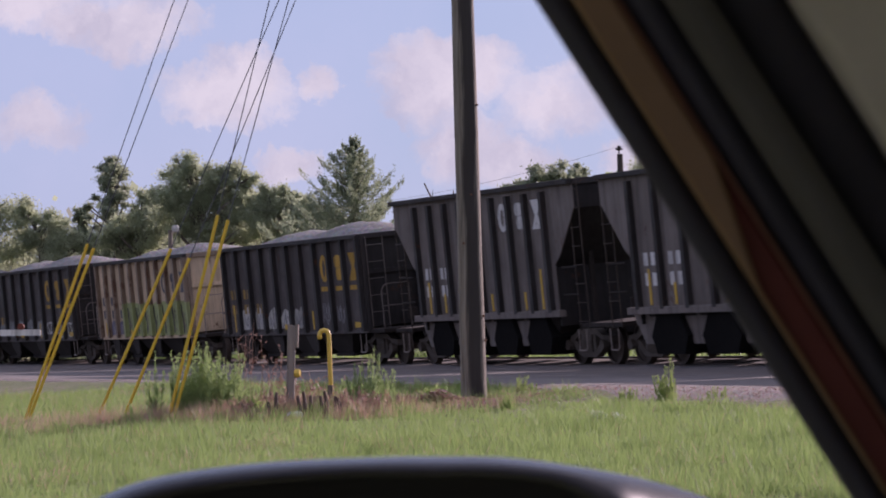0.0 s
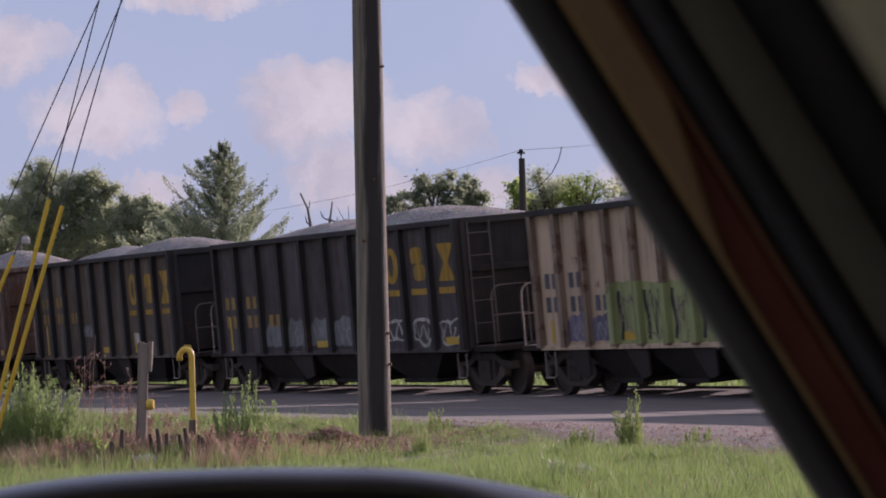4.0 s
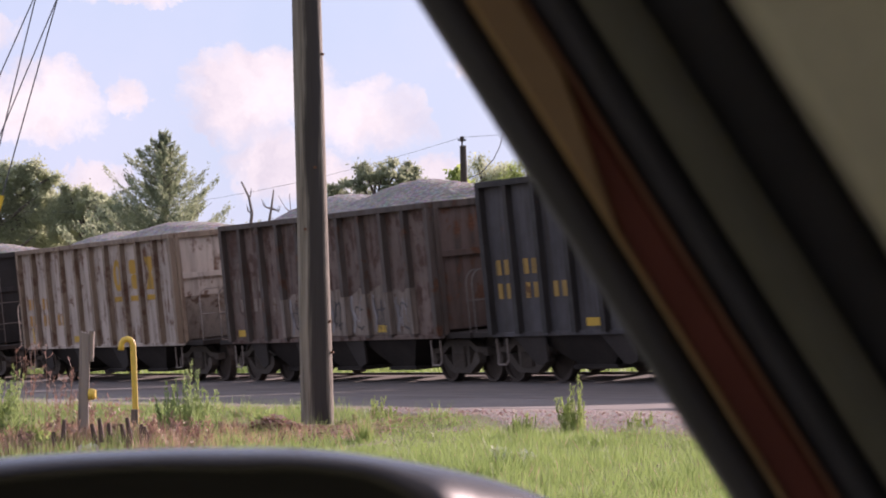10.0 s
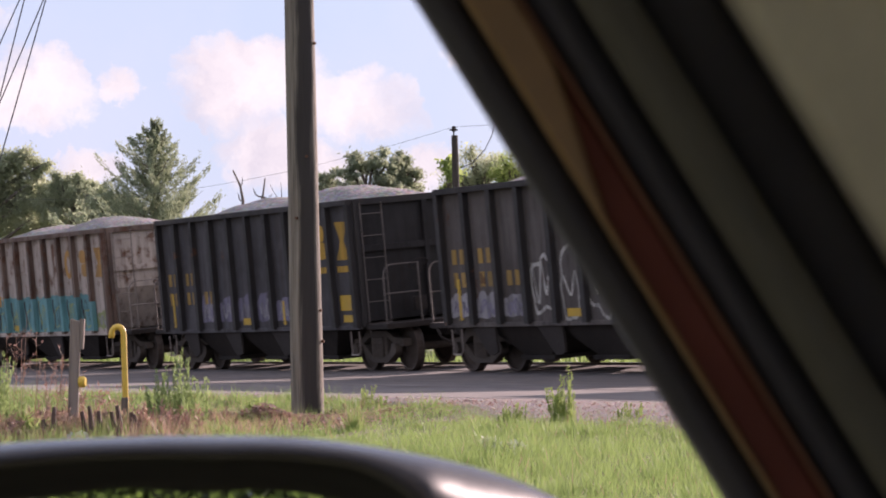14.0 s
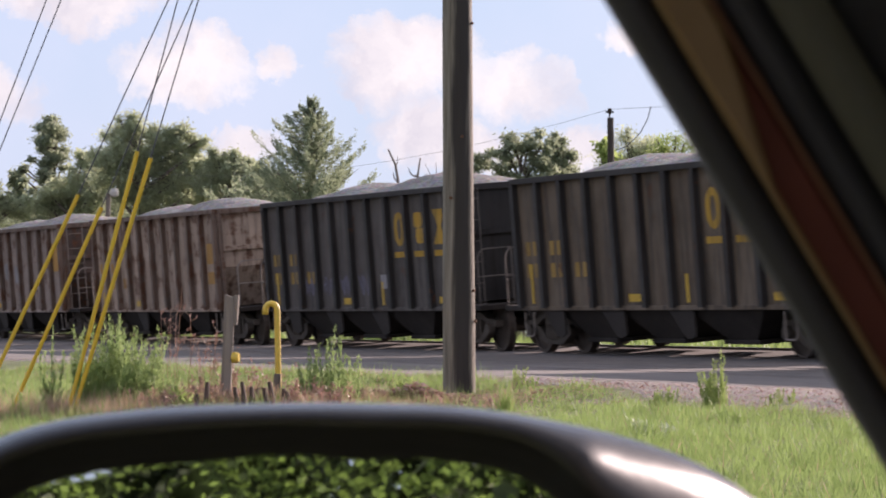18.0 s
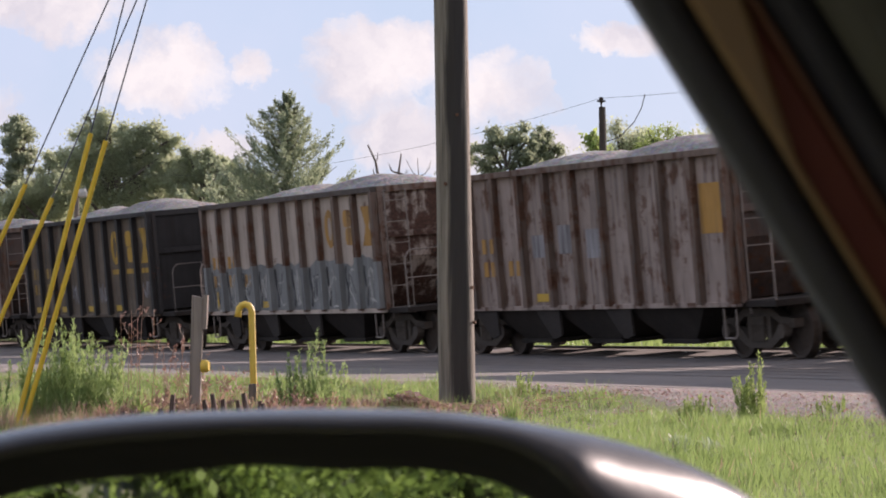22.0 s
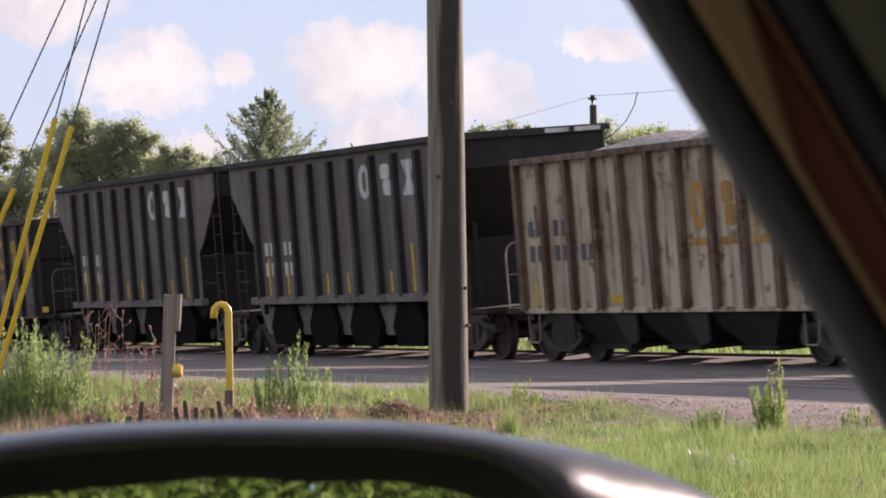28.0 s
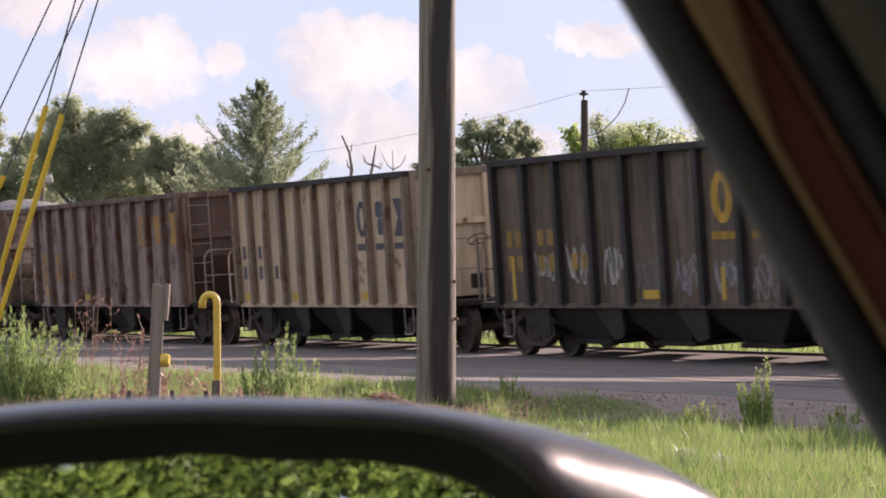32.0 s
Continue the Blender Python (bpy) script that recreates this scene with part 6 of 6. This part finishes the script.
def build_weeds():
    spiky("tall feathery green weeds round the guy wires", -4.36, 30.6, 1.28, 0.95, 130, M_WEED, 51, 110)
    spiky("feathery green weeds at the guy wires' foot", -5.35, 31.2, 0.42, 1.0, 26, M_WEED, 71, 60)
    spiky("leafy green weed beside the guy wires", -5.05, 30.4, 1.3, 0.16, 6, M_WEED, 52, 150)
    spiky("green weeds leaning by the guy wires", -4.05, 30.9, 0.85, 0.6, 30, M_WEED, 53, 80)
    spiky("sparse green weeds among dry grass", -3.7, 31.6, 0.6, 0.6, 12, M_WEED, 72, 50)
    bush("thistle", "dry thistle stalks with pale seed heads", -3.8, 31.3, 1.5, 0.9, 10, 520, M_LITTER, 54, 0.013, "weed", True)
    bush("thistle", "dry brown weed stalks with seed heads", -3.45, 31.8, 1.05, 0.5, 9, 320, M_LITTER, 55, 0.013, "weed", True)
    bush("thistle", "reddish dock stalks among the grass", -3.0, 31.9, 0.7, 0.9, 12, 200, M_LITTER, 73, 0.03, "weed", True)
    spiky("feathery green weed beside the vent pipe", -2.12, 31.0, 1.0, 0.62, 46, M_WEED, 56, 90)
    spiky("thin green weed by the vent pipe", -2.5, 31.2, 0.6, 0.2, 8, M_WEED, 57, 60)
    spiky("tall thin green weed behind the vent pipe", -1.95, 31.2, 0.85, 0.4, 6, M_WEED, 74, 60)
    bush("weed_clump", "low leafy weed on the bare verge", -1.35, 33.2, 0.28, 0.5, 16, 500, M_LIME, 58, 0.03)
    spiky("small green tuft on the gravel edge", -0.08, 33.6, 0.36, 0.16, 12, M_LIME, 59, 40)
    spiky("small leafy tuft on the gravel edge", 0.10, 33.4, 0.22, 0.18, 9, M_LIME, 60, 40)
    spiky("bright green upright weed tuft", 1.93, 28.6, 0.62, 0.34, 30, M_LIME, 61, 70)
    spiky("bright green lower weed tuft", 1.36, 28.2, 0.38, 0.26, 22, M_LIME, 62, 60)
    spiky("small green tuft in the mown grass", 2.5, 28.0, 0.24, 0.3, 14, M_LIME, 75, 40)
    bush("weed_clump", "pale-leaved low weed in the grass", 1.04, 23.6, 0.17, 0.40, 18, 260, M_BRACT, 63, 0.032)
    bush("weed_clump", "pale-leaved weed among dry stalks", -3.05, 30.2, 0.2, 0.25, 10, 150, M_BRACT, 64, 0.04)
    bush("weed_clump", "broad-leaved weed in dry grass", -3.6, 30.2, 0.3, 0.35, 14, 300, M_LIME, 65, 0.05)
    # dead brush round the posts
    rng = random.Random(66)
    for k in range(22):
        x, y = -4.2 + 2.3 * (k + rng.random()) / 22, rng.uniform(29.3, 31.5)
        bush("dead_brush", "low tangle of dead reddish-brown brush", x, y, rng.uniform(0.26, 0.52), rng.uniform(0.4, 0.7), 16, 480, M_DRY if k % 3 else M_LITTER, 600 + k, 0.024)
    for k in range(6):
        x, y = -1.95 + 0.9 * (k + rng.random()) / 6, 31.75 + rng.uniform(-0.2, 0.35)
        bush("dead_brush", "heap of dead brown brush beside the pole", x, y, rng.uniform(0.16, 0.28), 0.45, 12, 420, M_LITTER, 640 + k, 0.026)
    # broken stubs among the dry grass
    for i, (x, y) in enumerate(((-3.38, 29.4), (-3.30, 29.5), (-2.98, 29.5), (-2.90, 29.4), (-2.83, 29.5), (-2.68, 29.5), (-2.61, 29.4), (-2.51, 29.6), (-2.43, 29.4), (-3.74, 29.4))):
        h = rng.uniform(0.24, 0.38)
        ob = part("stump", tubed([(0, 0, -0.05), (0.01, 0, h * 0.5), (rng.uniform(-0.03, 0.03), 0, h)], [0.034, 0.03, 0.02], 7), M_STUB)
        ob.location = (x, y, land(x, y))
        tagged(ob, "dark broken stub of a cut stalk", "stump", "stubs by the posts")


def build_scrap():
    """A crumpled white wrapper in the grass."""
    x, y = -3.02, 29.3
    bm = bmesh.new()
    n = 7
    grid = [[bm.verts.new(((i - 3) * 0.035, (j - 3) * 0.03, 0.05 + 0.10 * noise.noise((i * 0.9, j * 0.8, 2.0)) - 0.004 * ((i - 3) ** 2 + (j - 3) ** 2))) for j in range(n)] for i in range(n)]
    for i in range(n - 1):
        for j in range(n - 1):
            bm.faces.new((grid[i][j], grid[i + 1][j], grid[i + 1][j + 1], grid[i][j + 1]))
    bmesh.ops.solidify(bm, geom=list(bm.faces), thickness=0.003)
    ob = part("wrapper", bm, plain("white_film", (0.75, 0.75, 0.77), 0.35, 0.0, 0.1, 12.0, 0.1))
    ob.location = (x, y, land(x, y) + 0.05)
    tagged(ob, "crumpled white wrapper lying in dry grass", "litter")


# ---- poles, posts and wires ----
def build_poles():
    z0 = land(-0.757, 33)
    bm = bmesh.new()
    n = 20
    rings = []
    for k in range(24):
        z = -0.5 + 12.0 * k / 23
        r = 0.187 - 0.0042 * z
        ring = []
        for i in range(n):
            a = 2 * math.pi * i / n
            rr = r * (1 + 0.03 * noise.noise((math.cos(a) * 2, math.sin(a) * 2, z * 0.6)))
            ring.append(bm.verts.new((rr * math.cos(a) - 0.0172 * z, rr * math.sin(a), z)))
        rings.append(ring)
    for a, b in zip(rings, rings[1:]):
        for i in range(n):
            bm.faces.new((a[i], a[(i + 1) % n], b[(i + 1) % n], b[i]))
    bm.faces.new(rings[-1])
    pole = new("utility_pole")
    pole.location = (-0.757, 33, z0)
    tagged(pole, "thick weathered wooden utility pole standing in the verge", "utility pole")
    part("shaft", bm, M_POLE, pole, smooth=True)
    for k, (z, a) in enumerate(((1.25, -0.5), (2.3, -2.0), (3.0, -1.3), (4.3, -0.4), (0.9, -0.3))):
        r = 0.187 - 0.0042 * z
        knot = part("bolt_head", tubed([(0, 0, 0), (math.cos(a) * 0.03, math.sin(a) * 0.03, 0)], 0.016, 8), M_RUST, pole)
        knot.location = (r * math.cos(a) - 0.0172 * z, r * math.sin(a), z)
    # far pole behind the line
    x, y = 2.03, 75.0
    zf = land(x, y)
    far = new("utility_pole")
    far.location = (x, y, zf)
    tagged(far, "slender dark utility pole behind the train", "utility pole")
    part("shaft", tubed([(0.14, 0, -0.3), (0.05, 0, 3.4), (0, 0, 6.72 - zf)], [0.115, 0.10, 0.082], 12), M_TIE, far)
    part("insulator", tubed([(-0.02, 0, 6.70 - zf), (-0.02, 0, 6.80 - zf), (-0.02, 0, 6.86 - zf), (-0.02, 0, 6.95 - zf)], [0.02, 0.02, 0.06, 0.05], 8), M_IRON, far)
    part("pin_bracket", boxed(-0.12, 0.08, -0.03, 0.03, 6.84 - zf, 6.88 - zf), M_IRON, far)

    def span(a, b, sag, name, label, r=0.012):
        pts = []
        for k in range(17):
            u = k / 16
            p = Vector(a).lerp(Vector(b), u)
            p.z -= sag * 4 * u * (1 - u)
            pts.append(p)
        ob = part(name, tubed(pts, r, 5), M_WIRE)
        tagged(ob, label, "power line", "overhead wires")
    span((2.01, 75, 6.93), (-16.5, 118, 7.6), 0.9, "power_line", "thin overhead wire running behind the trees", 0.0045)
    span((2.01, 75, 6.93), (16.0, 44, 7.4), 0.5, "power_line", "thin overhead wire running along the railway", 0.005)
    tap = part("tap_wire", tubed([(2.95, 73, 6.86), (2.9, 73.5, 6.6), (2.75, 74, 6.3), (2.45, 74.6, 6.0), (2.15, 75, 5.9)], 0.012, 5), M_WIRE)
    tagged(tap, "loose wire looping down to the pole", "power line", "overhead wires")
    # yard lamp among the trees
    x, y = -13.19, 95.0
    zl = land(x, y)
    lamp = new("yard_lamp")
    lamp.location = (x, y, zl)
    tagged(lamp, "grey yard lamp on a pole among the trees", "street lamp")
    part("pole", tubed([(0, 0, -0.1), (0, 0, 5.55 - zl)], [0.09, 0.075], 10), M_POST, lamp)
    part("arm", tubed([(0, 0, 5.4 - zl), (0.12, -0.06, 5.62 - zl), (0.2, -0.1, 5.66 - zl)], 0.025, 6), M_IRON, lamp)
    part("lens", tubed([(0.2, -0.1, 5.72 - zl), (0.2, -0.1, 5.62 - zl), (0.2, -0.1, 5.5 - zl), (0.2, -0.1, 5.44 - zl)], [0.08, 0.14, 0.13, 0.05], 12), M_CONCRETE, lamp)


def build_gate():
    """The lowered arm of a level crossing, its mast out to the side."""
    x, y = -17.2, 53.0
    z0 = land(x, y)
    g = new("crossing_gate")
    g.location = (x, y, z0)
    tagged(g, "lowered white and red level crossing arm", "crossing gate")
    part("mast", tubed([(0, 0, -0.1), (0, 0, 3.2)], [0.07, 0.06], 12), M_CONCRETE, g)
    part("gear_box", boxed(-0.2, 0.25, -0.25, 0.25, 0.6, 1.25, bevel=0.03), M_IRON, g)
    h = 1.80 - z0
    for k in range(7):
        part("arm_board", boxed(0.2 + 0.93 * k, 0.2 + 0.93 * (k + 1), -0.02, 0.02, h - 0.07, h + 0.06), L_WHITE if k % 2 == 0 else M_REDPAINT, g)
    part("lamp", tubed([(6.3, -0.05, h + 0.12), (6.3, 0.05, h + 0.12)], 0.07, 12), M_REDPAINT, g, "red warning lamp")


def build_guys():
    rows = (((-4.82, 30.0, 0.40), (-4.10, 30.0, 3.20)), ((-4.76, 30.0, 0.41), (-3.96, 30.0, 3.13)),
            ((-6.05, 31.5, 0.67), (-4.934, 31.5, 2.80)), ((-5.673, 31.5, 0.575), (-4.675, 31.5, 2.665)),
            ((-7.31, 33.0, 0.63), (-6.345, 33.0, 2.935)), ((-7.26, 33.0, 0.63), (-6.254, 33.0, 2.874)))
    for a, b in rows:
        a, b = Vector(a), Vector(b)
        a.z = min(a.z, land(a.x, a.y)) - 0.05
        d = (b - a).normalized()
        g = new("guy_wire")
        g.location = a
        tagged(g, "slanting steel guy wire in a yellow plastic guard", "guy wire", "guy wires")
        part("cable", tubed([(0, 0, 0), d * 4.0, d * 9.0, d * 14.0], 0.0075, 6), M_WIRE, g)
        part("guard", tubed([d * 0.08, d * 1.2, d * 2.2, d * ((b - a).length)], [0.024, 0.024, 0.025, 0.025], 8), M_YELLOW, g)
        part("anchor_eye", tubed([(0, 0, -0.12), d * 0.12], 0.02, 6), M_RUST, g)


def build_posts():
    # timber marker post with a spliced plank and a yellow cap
    x, y = -3.24, 31.0
    z0 = land(x, y)
    post = new("marker_post")
    post.location = (x, y, z0)
    tagged(post, "leaning grey timber post with a plank nailed on", "wooden post")
    bm = bmesh.new()
    prism(bm, [(-0.055, -0.2), (0.050, -0.2), (0.090, 1.25), (-0.015, 1.28)], -0.07, 0.07)
    bmesh.ops.bevel(bm, geom=list(bm.edges), offset=0.008, segments=1, affect="EDGES")
    part("timber", bm, M_POST, post)
    bm = bmesh.new()
    prism(bm, [(0.082, 0.95), (0.122, 0.95), (0.135, 1.275), (0.087, 1.28)], -0.06, 0.075)
    part("plank", bm, M_POST, post)
    part("yellow_cap", tubed([(0.08, -0.02, 0.60), (0.125, -0.03, 0.60), (0.15, -0.035, 0.60)], [0.062, 0.062, 0.045], 14), M_PIPE, post)
    # vent pipe with a hooked top on a short timber stub
    x, y = -2.73, 31.5
    z0 = land(x, y)
    vent = new("vent_pipe")
    vent.location = (x, y, z0)
    tagged(vent, "yellow vent pipe with a hooked top on a stub", "vent pipe")
    top = 1.63 - z0
    pts = [(0.035, 0, 0.05), (0.02, 0, 0.4), (0, 0, top - 0.07)]
    pts += [(-0.065 + 0.065 * math.cos(a), 0, top - 0.07 + 0.075 * math.sin(a)) for a in (0.5, 1.0, 1.57, 2.1, 2.7, 3.14)]
    pts += [(-0.132, 0, top - 0.12)]
    part("pipe", tubed(pts, 0.033, 12), M_PIPE, vent, smooth=True)
    part("stub", boxed(-0.02, 0.055, -0.10, -0.045, -0.1, 0.42, bevel=0.008), M_BARK, vent)


# ---- the vehicle that the view is taken from ----
def rim_points(outline, n, cx, cz):
    """Resamples a closed outline by bearing round a centre."""
    ang = sorted((math.atan2(z - cz, x - cx), math.hypot(x - cx, z - cz)) for x, z in outline)
    a = np.array([p[0] for p in ang])
    r = np.array([p[1] for p in ang])
    t = np.linspace(-math.pi, math.pi, n, endpoint=False)
    rr = np.interp(t, np.concatenate([a - 2 * math.pi, a, a + 2 * math.pi]), np.concatenate([r, r, r]))
    for _ in range(12):
        rr = (np.roll(rr, 1) + 2 * rr + np.roll(rr, -1)) / 4
    return [(cx + q * math.cos(k), cz + q * math.sin(k)) for k, q in zip(t, rr)]


def build_vehicle():
    car = new("parked_vehicle")
    tagged(car, "dark vehicle with its window open towards the railway", "car")
    # wing mirror
    ox, oy, oz = 0.0095, 0.6896, 1.3237
    outer = [(-136, -2), (-118, 2.2), (-102, 4.2), (-80, 6.4), (-64, 7.0), (-43, 7.0), (-21, 6.5), (-10, 5), (-1.6, 2.8), (6, 2.0), (16.7, -0.8), (27.5, -4.9), (38, -9.2), (48, -16), (54, -32), (50, -62), (34, -104), (0, -116), (-60, -120), (-130, -110), (-154, -60), (-148, -22)]
    inner = [(-126, -13), (-106, -8.6), (-96, -7.6), (-80, -6.6), (-48, -6.0), (-21, -6.3), (-12, -7.8), (-7, -9.5), (-2.7, -13.0), (2, -32), (-2, -92), (-30, -103), (-60, -106), (-122, -97), (-141, -52), (-137, -22)]
    n, cx, cz = 128, -50, -55
    ro, ri = rim_points(outer, n, cx, cz), rim_points(inner, n, cx, cz)
    mm, TURN = 0.001, 0.42

    def ring(bm, pts, y, k=1.0):
        out = []
        for x, z in pts:
            xx = cx + (x - cx) * k
            dy = y - min(xx, 0.0) * TURN + 0.85 * max(0.0, xx - 2.0)
            f = (oy + dy * mm) / oy      # keep the outline while the face turns
            out.append(bm.verts.new((ox + xx * mm * f, oy + dy * mm, 1.35 + (oz - 1.35 + (cz + (z - cz) * k) * mm) * f)))
        return out

    def loft(rings, bm, close=False):
        for a, b in zip(rings, rings[1:]):
            for i in range(n):
                bm.faces.new((a[i], a[(i + 1) % n], b[(i + 1) % n], b[i]))
        if close:
            bm.faces.new(rings[-1])
        bmesh.ops.recalc_face_normals(bm, faces=bm.faces)
        return bm

    def between(f, g=None):
        """Rings between glass and outline; g serves the broad inboard shoulder."""
        out = []
        for a, b in zip(ri, ro):
            k = max(0.0, min(1.0, (b[0] + 14) / 30))
            k = f + ((f if g is None else g) - f) * k * k * (3 - 2 * k)
            out.append((a[0] + (b[0] - a[0]) * k, a[1] + (b[1] - a[1]) * k))
        return out
    bm = bmesh.new()
    shell = loft([ring(bm, p, y, k) for p, y, k in ((between(0.60, 0.30), 1.0, 1), (between(0.64, 0.34), -0.8, 1), (between(0.70, 0.40), -1.6, 1), (between(0.78, 0.50), -1.0, 1), (between(0.86, 0.62), 1.6, 1), (between(0.92, 0.74), 5.0, 1), (between(0.96, 0.85), 9.5, 1), (between(0.985, 0.94), 15.0, 1), (ro, 21.0, 1.0),
                  (ro, 36.0, 0.97), (ro, 60.0, 0.86), (ro, 78.0, 0.6), (ro, 84.0, 0.3))], bm, True)
    mirror = part("wing_mirror", shell, M_SHELL, car, "glossy dark grey mirror housing", True)
    bm = bmesh.new()
    lip = loft([ring(bm, p, y, k) for p, y, k in ((between(0.61, 0.31), 1.0, 1), (between(0.55, 0.24), 4.0, 1), (between(0.22, 0.10), 8.0, 1), (between(0.02), 11.0, 1), (ri, 14.0, 1))], bm)
    part("rim", lip, M_LIP, mirror, smooth=True)
    bm = bmesh.new()
    pts = ring(bm, ri, 12.5, 1.005)
    bm.faces.new(pts)
    bmesh.ops.recalc_face_normals(bm, faces=bm.faces)
    part("mirror_glass", bm, M_GLASS, mirror, "mirror glass reflecting green leaves")
    bm = boxed(ox + 0.02, ox + 0.16, oy + 0.02, oy + 0.05, oz - 0.11, oz - 0.06, bevel=0.012)
    part("mirror_arm", bm, M_SHELL, mirror)
    # the door frame's front edge: a bundle of long strips that lean back
    O = Vector((0.0333, 0.4991, 1.3647))
    up = (Vector((0.00867, 0.49829, 1.40484)) - Vector((0.05796, 0.49982, 1.32459))).normalized()
    view = Vector((0.0222, 0.9992, 0.0327)).normalized()
    side = view.cross(up).normalized()
    px = 0.5 / 5512

    def strip(name, u0, u1, d0, thick, mat, label, lo=-0.5, hi=0.35, round_=0.003, taper=None, smooth=True):
        """A strip between two offsets across the frame, set back by d0; taper narrows it to nothing downwards."""
        bm = bmesh.new()
        rows = []
        steps_ = 12 if taper is None else 60
        for k in range(steps_ + 1):
            s = lo + (hi - lo) * k / steps_
            ring_ = []
            e1 = u1 if taper is None else u0 + 0.0008 + (u1 - u0 - 0.0008) * max(0.0, min(1.0, (s - taper[0]) / (taper[1] - taper[0])))
            r_ = min(round_, (e1 - u0) * 0.4)
            for uu, dd in ((u0 + r_, 0), (e1 - r_, 0), (e1, r_), (e1, thick), (u0, thick), (u0, r_)):
                ring_.append(bm.verts.new(O + up * s + side * uu + view * (d0 + dd)))
            rows.append(ring_)
        for a, b in zip(rows, rows[1:]):
            for i in range(6):
                bm.faces.new((a[i], a[(i + 1) % 6], b[(i + 1) % 6], b[i]))
        bm.faces.new(rows[0][::-1]); bm.faces.new(rows[-1])
        bmesh.ops.recalc_face_normals(bm, faces=bm.faces)
        return part(name, bm, mat, car, label, smooth)
    c = 0.85 * px
    strip("window_seal", 0 * c, 74 * c, 0.0, 0.03, M_RUBBER, "black rubber window seal")
    strip("frame_paint_upper", 74 * c, 165 * c, -0.0045, 0.02, M_TANPAINT, "tan painted door frame", lo=-0.05, taper=(0.003, 0.029), round_=0.0007, smooth=False)
    strip("frame_paint_lower", 76 * c, 165 * c, -0.002, 0.03, M_REDPAINT, "dark red painted door frame", round_=0.0007, smooth=False)
    strip("frame_bead", 165 * c, 180 * c, -0.004, 0.03, M_BEAD, "worn brown frame bead")
    strip("inner_seal", 182 * c, 270 * c, -0.004, 0.05, M_RUBBER, "black rubber door seal")
    strip("pillar_trim", 270 * c, 372 * c, -0.012, 0.05, M_TRIM, "olive-grey pillar trim")
    strip("trim_gap", 372 * c, 537 * c, 0.0, 0.05, M_RUBBER, "black trim gap")
    strip("headliner", 537 * c, 1900 * c, -0.016, 0.05, M_LINER, "khaki cloth headliner")
    # plain unseen panels added to close the cabin and cut its light; h points ahead, l to the window side
    h, l = Vector((0.7071, 0.7071, 0)), Vector((-0.7071, 0.7071, 0))

    def panel(name, h0, h1, l0, l1, z0, z1, mat, label):
        bm = bmesh.new()
        box(bm, h0, h1, l0, l1, z0, z1, 0.01)
        for v in bm.verts:
            p = h * v.co.x + l * v.co.y
            v.co = (p.x, p.y, v.co.z)
        part(name, bm, mat, car, label)
    panel("roof", -1.2, 0.62, -1.25, 0.33, 1.60, 1.64, M_LINER, "khaki lined roof")
    panel("door", -0.75, 0.75, 0.29, 0.36, 0.45, 1.12, M_BODY, "dark vehicle door")
    panel("rear_wall", -1.25, -1.2, -1.25, 0.33, 0.45, 1.12, M_TRIM, "olive-grey rear wall")
    panel("rear_pillar", -1.2, -0.62, 0.29, 0.33, 1.12, 1.62, M_TRIM, "olive-grey rear pillar")
    panel("far_door", -1.2, 1.0, -1.3, -1.25, 0.45, 1.10, M_TRIM, "olive-grey far door")
    panel("dashboard", 0.72, 1.25, -1.25, 0.30, 0.5, 1.05, M_RUBBER, "black dashboard")
    panel("floor_pan", -1.2, 1.25, -1.25, 0.33, 0.40, 0.45, M_RUBBER, "black floor")
    panel("bonnet", 1.25, 2.3, -1.2, 0.30, 0.45, 1.0, M_BODY, "dark bonnet")
    for hh, ll in ((-0.9, 0.22), (1.75, 0.22), (-0.9, -1.15), (1.75, -1.15)):
        c2 = h * hh + l * ll
        bm = tubed([c2 + Vector((0, 0, 0.31)) - l * 0.1, c2 + Vector((0, 0, 0.31)) + l * 0.1], 0.31, 20)
        part("tyre", bm, M_RUBBER, car)
    return car


build_trees()
build_grass()
build_weeds()
build_scrap()
build_poles()
build_gate()
build_guys()
build_posts()
VEHICLE = build_vehicle()


def motions():
    for w, s in TRAIN:
        walk(w, [(t, on_track(s - SPEED * t)) for t in (0.0, 8.0, 16.0, 24.0, 32.0)])
    walk(VEHICLE, [(t, pose(x, y, 0)) for t, x, y in CREEP])


motions()
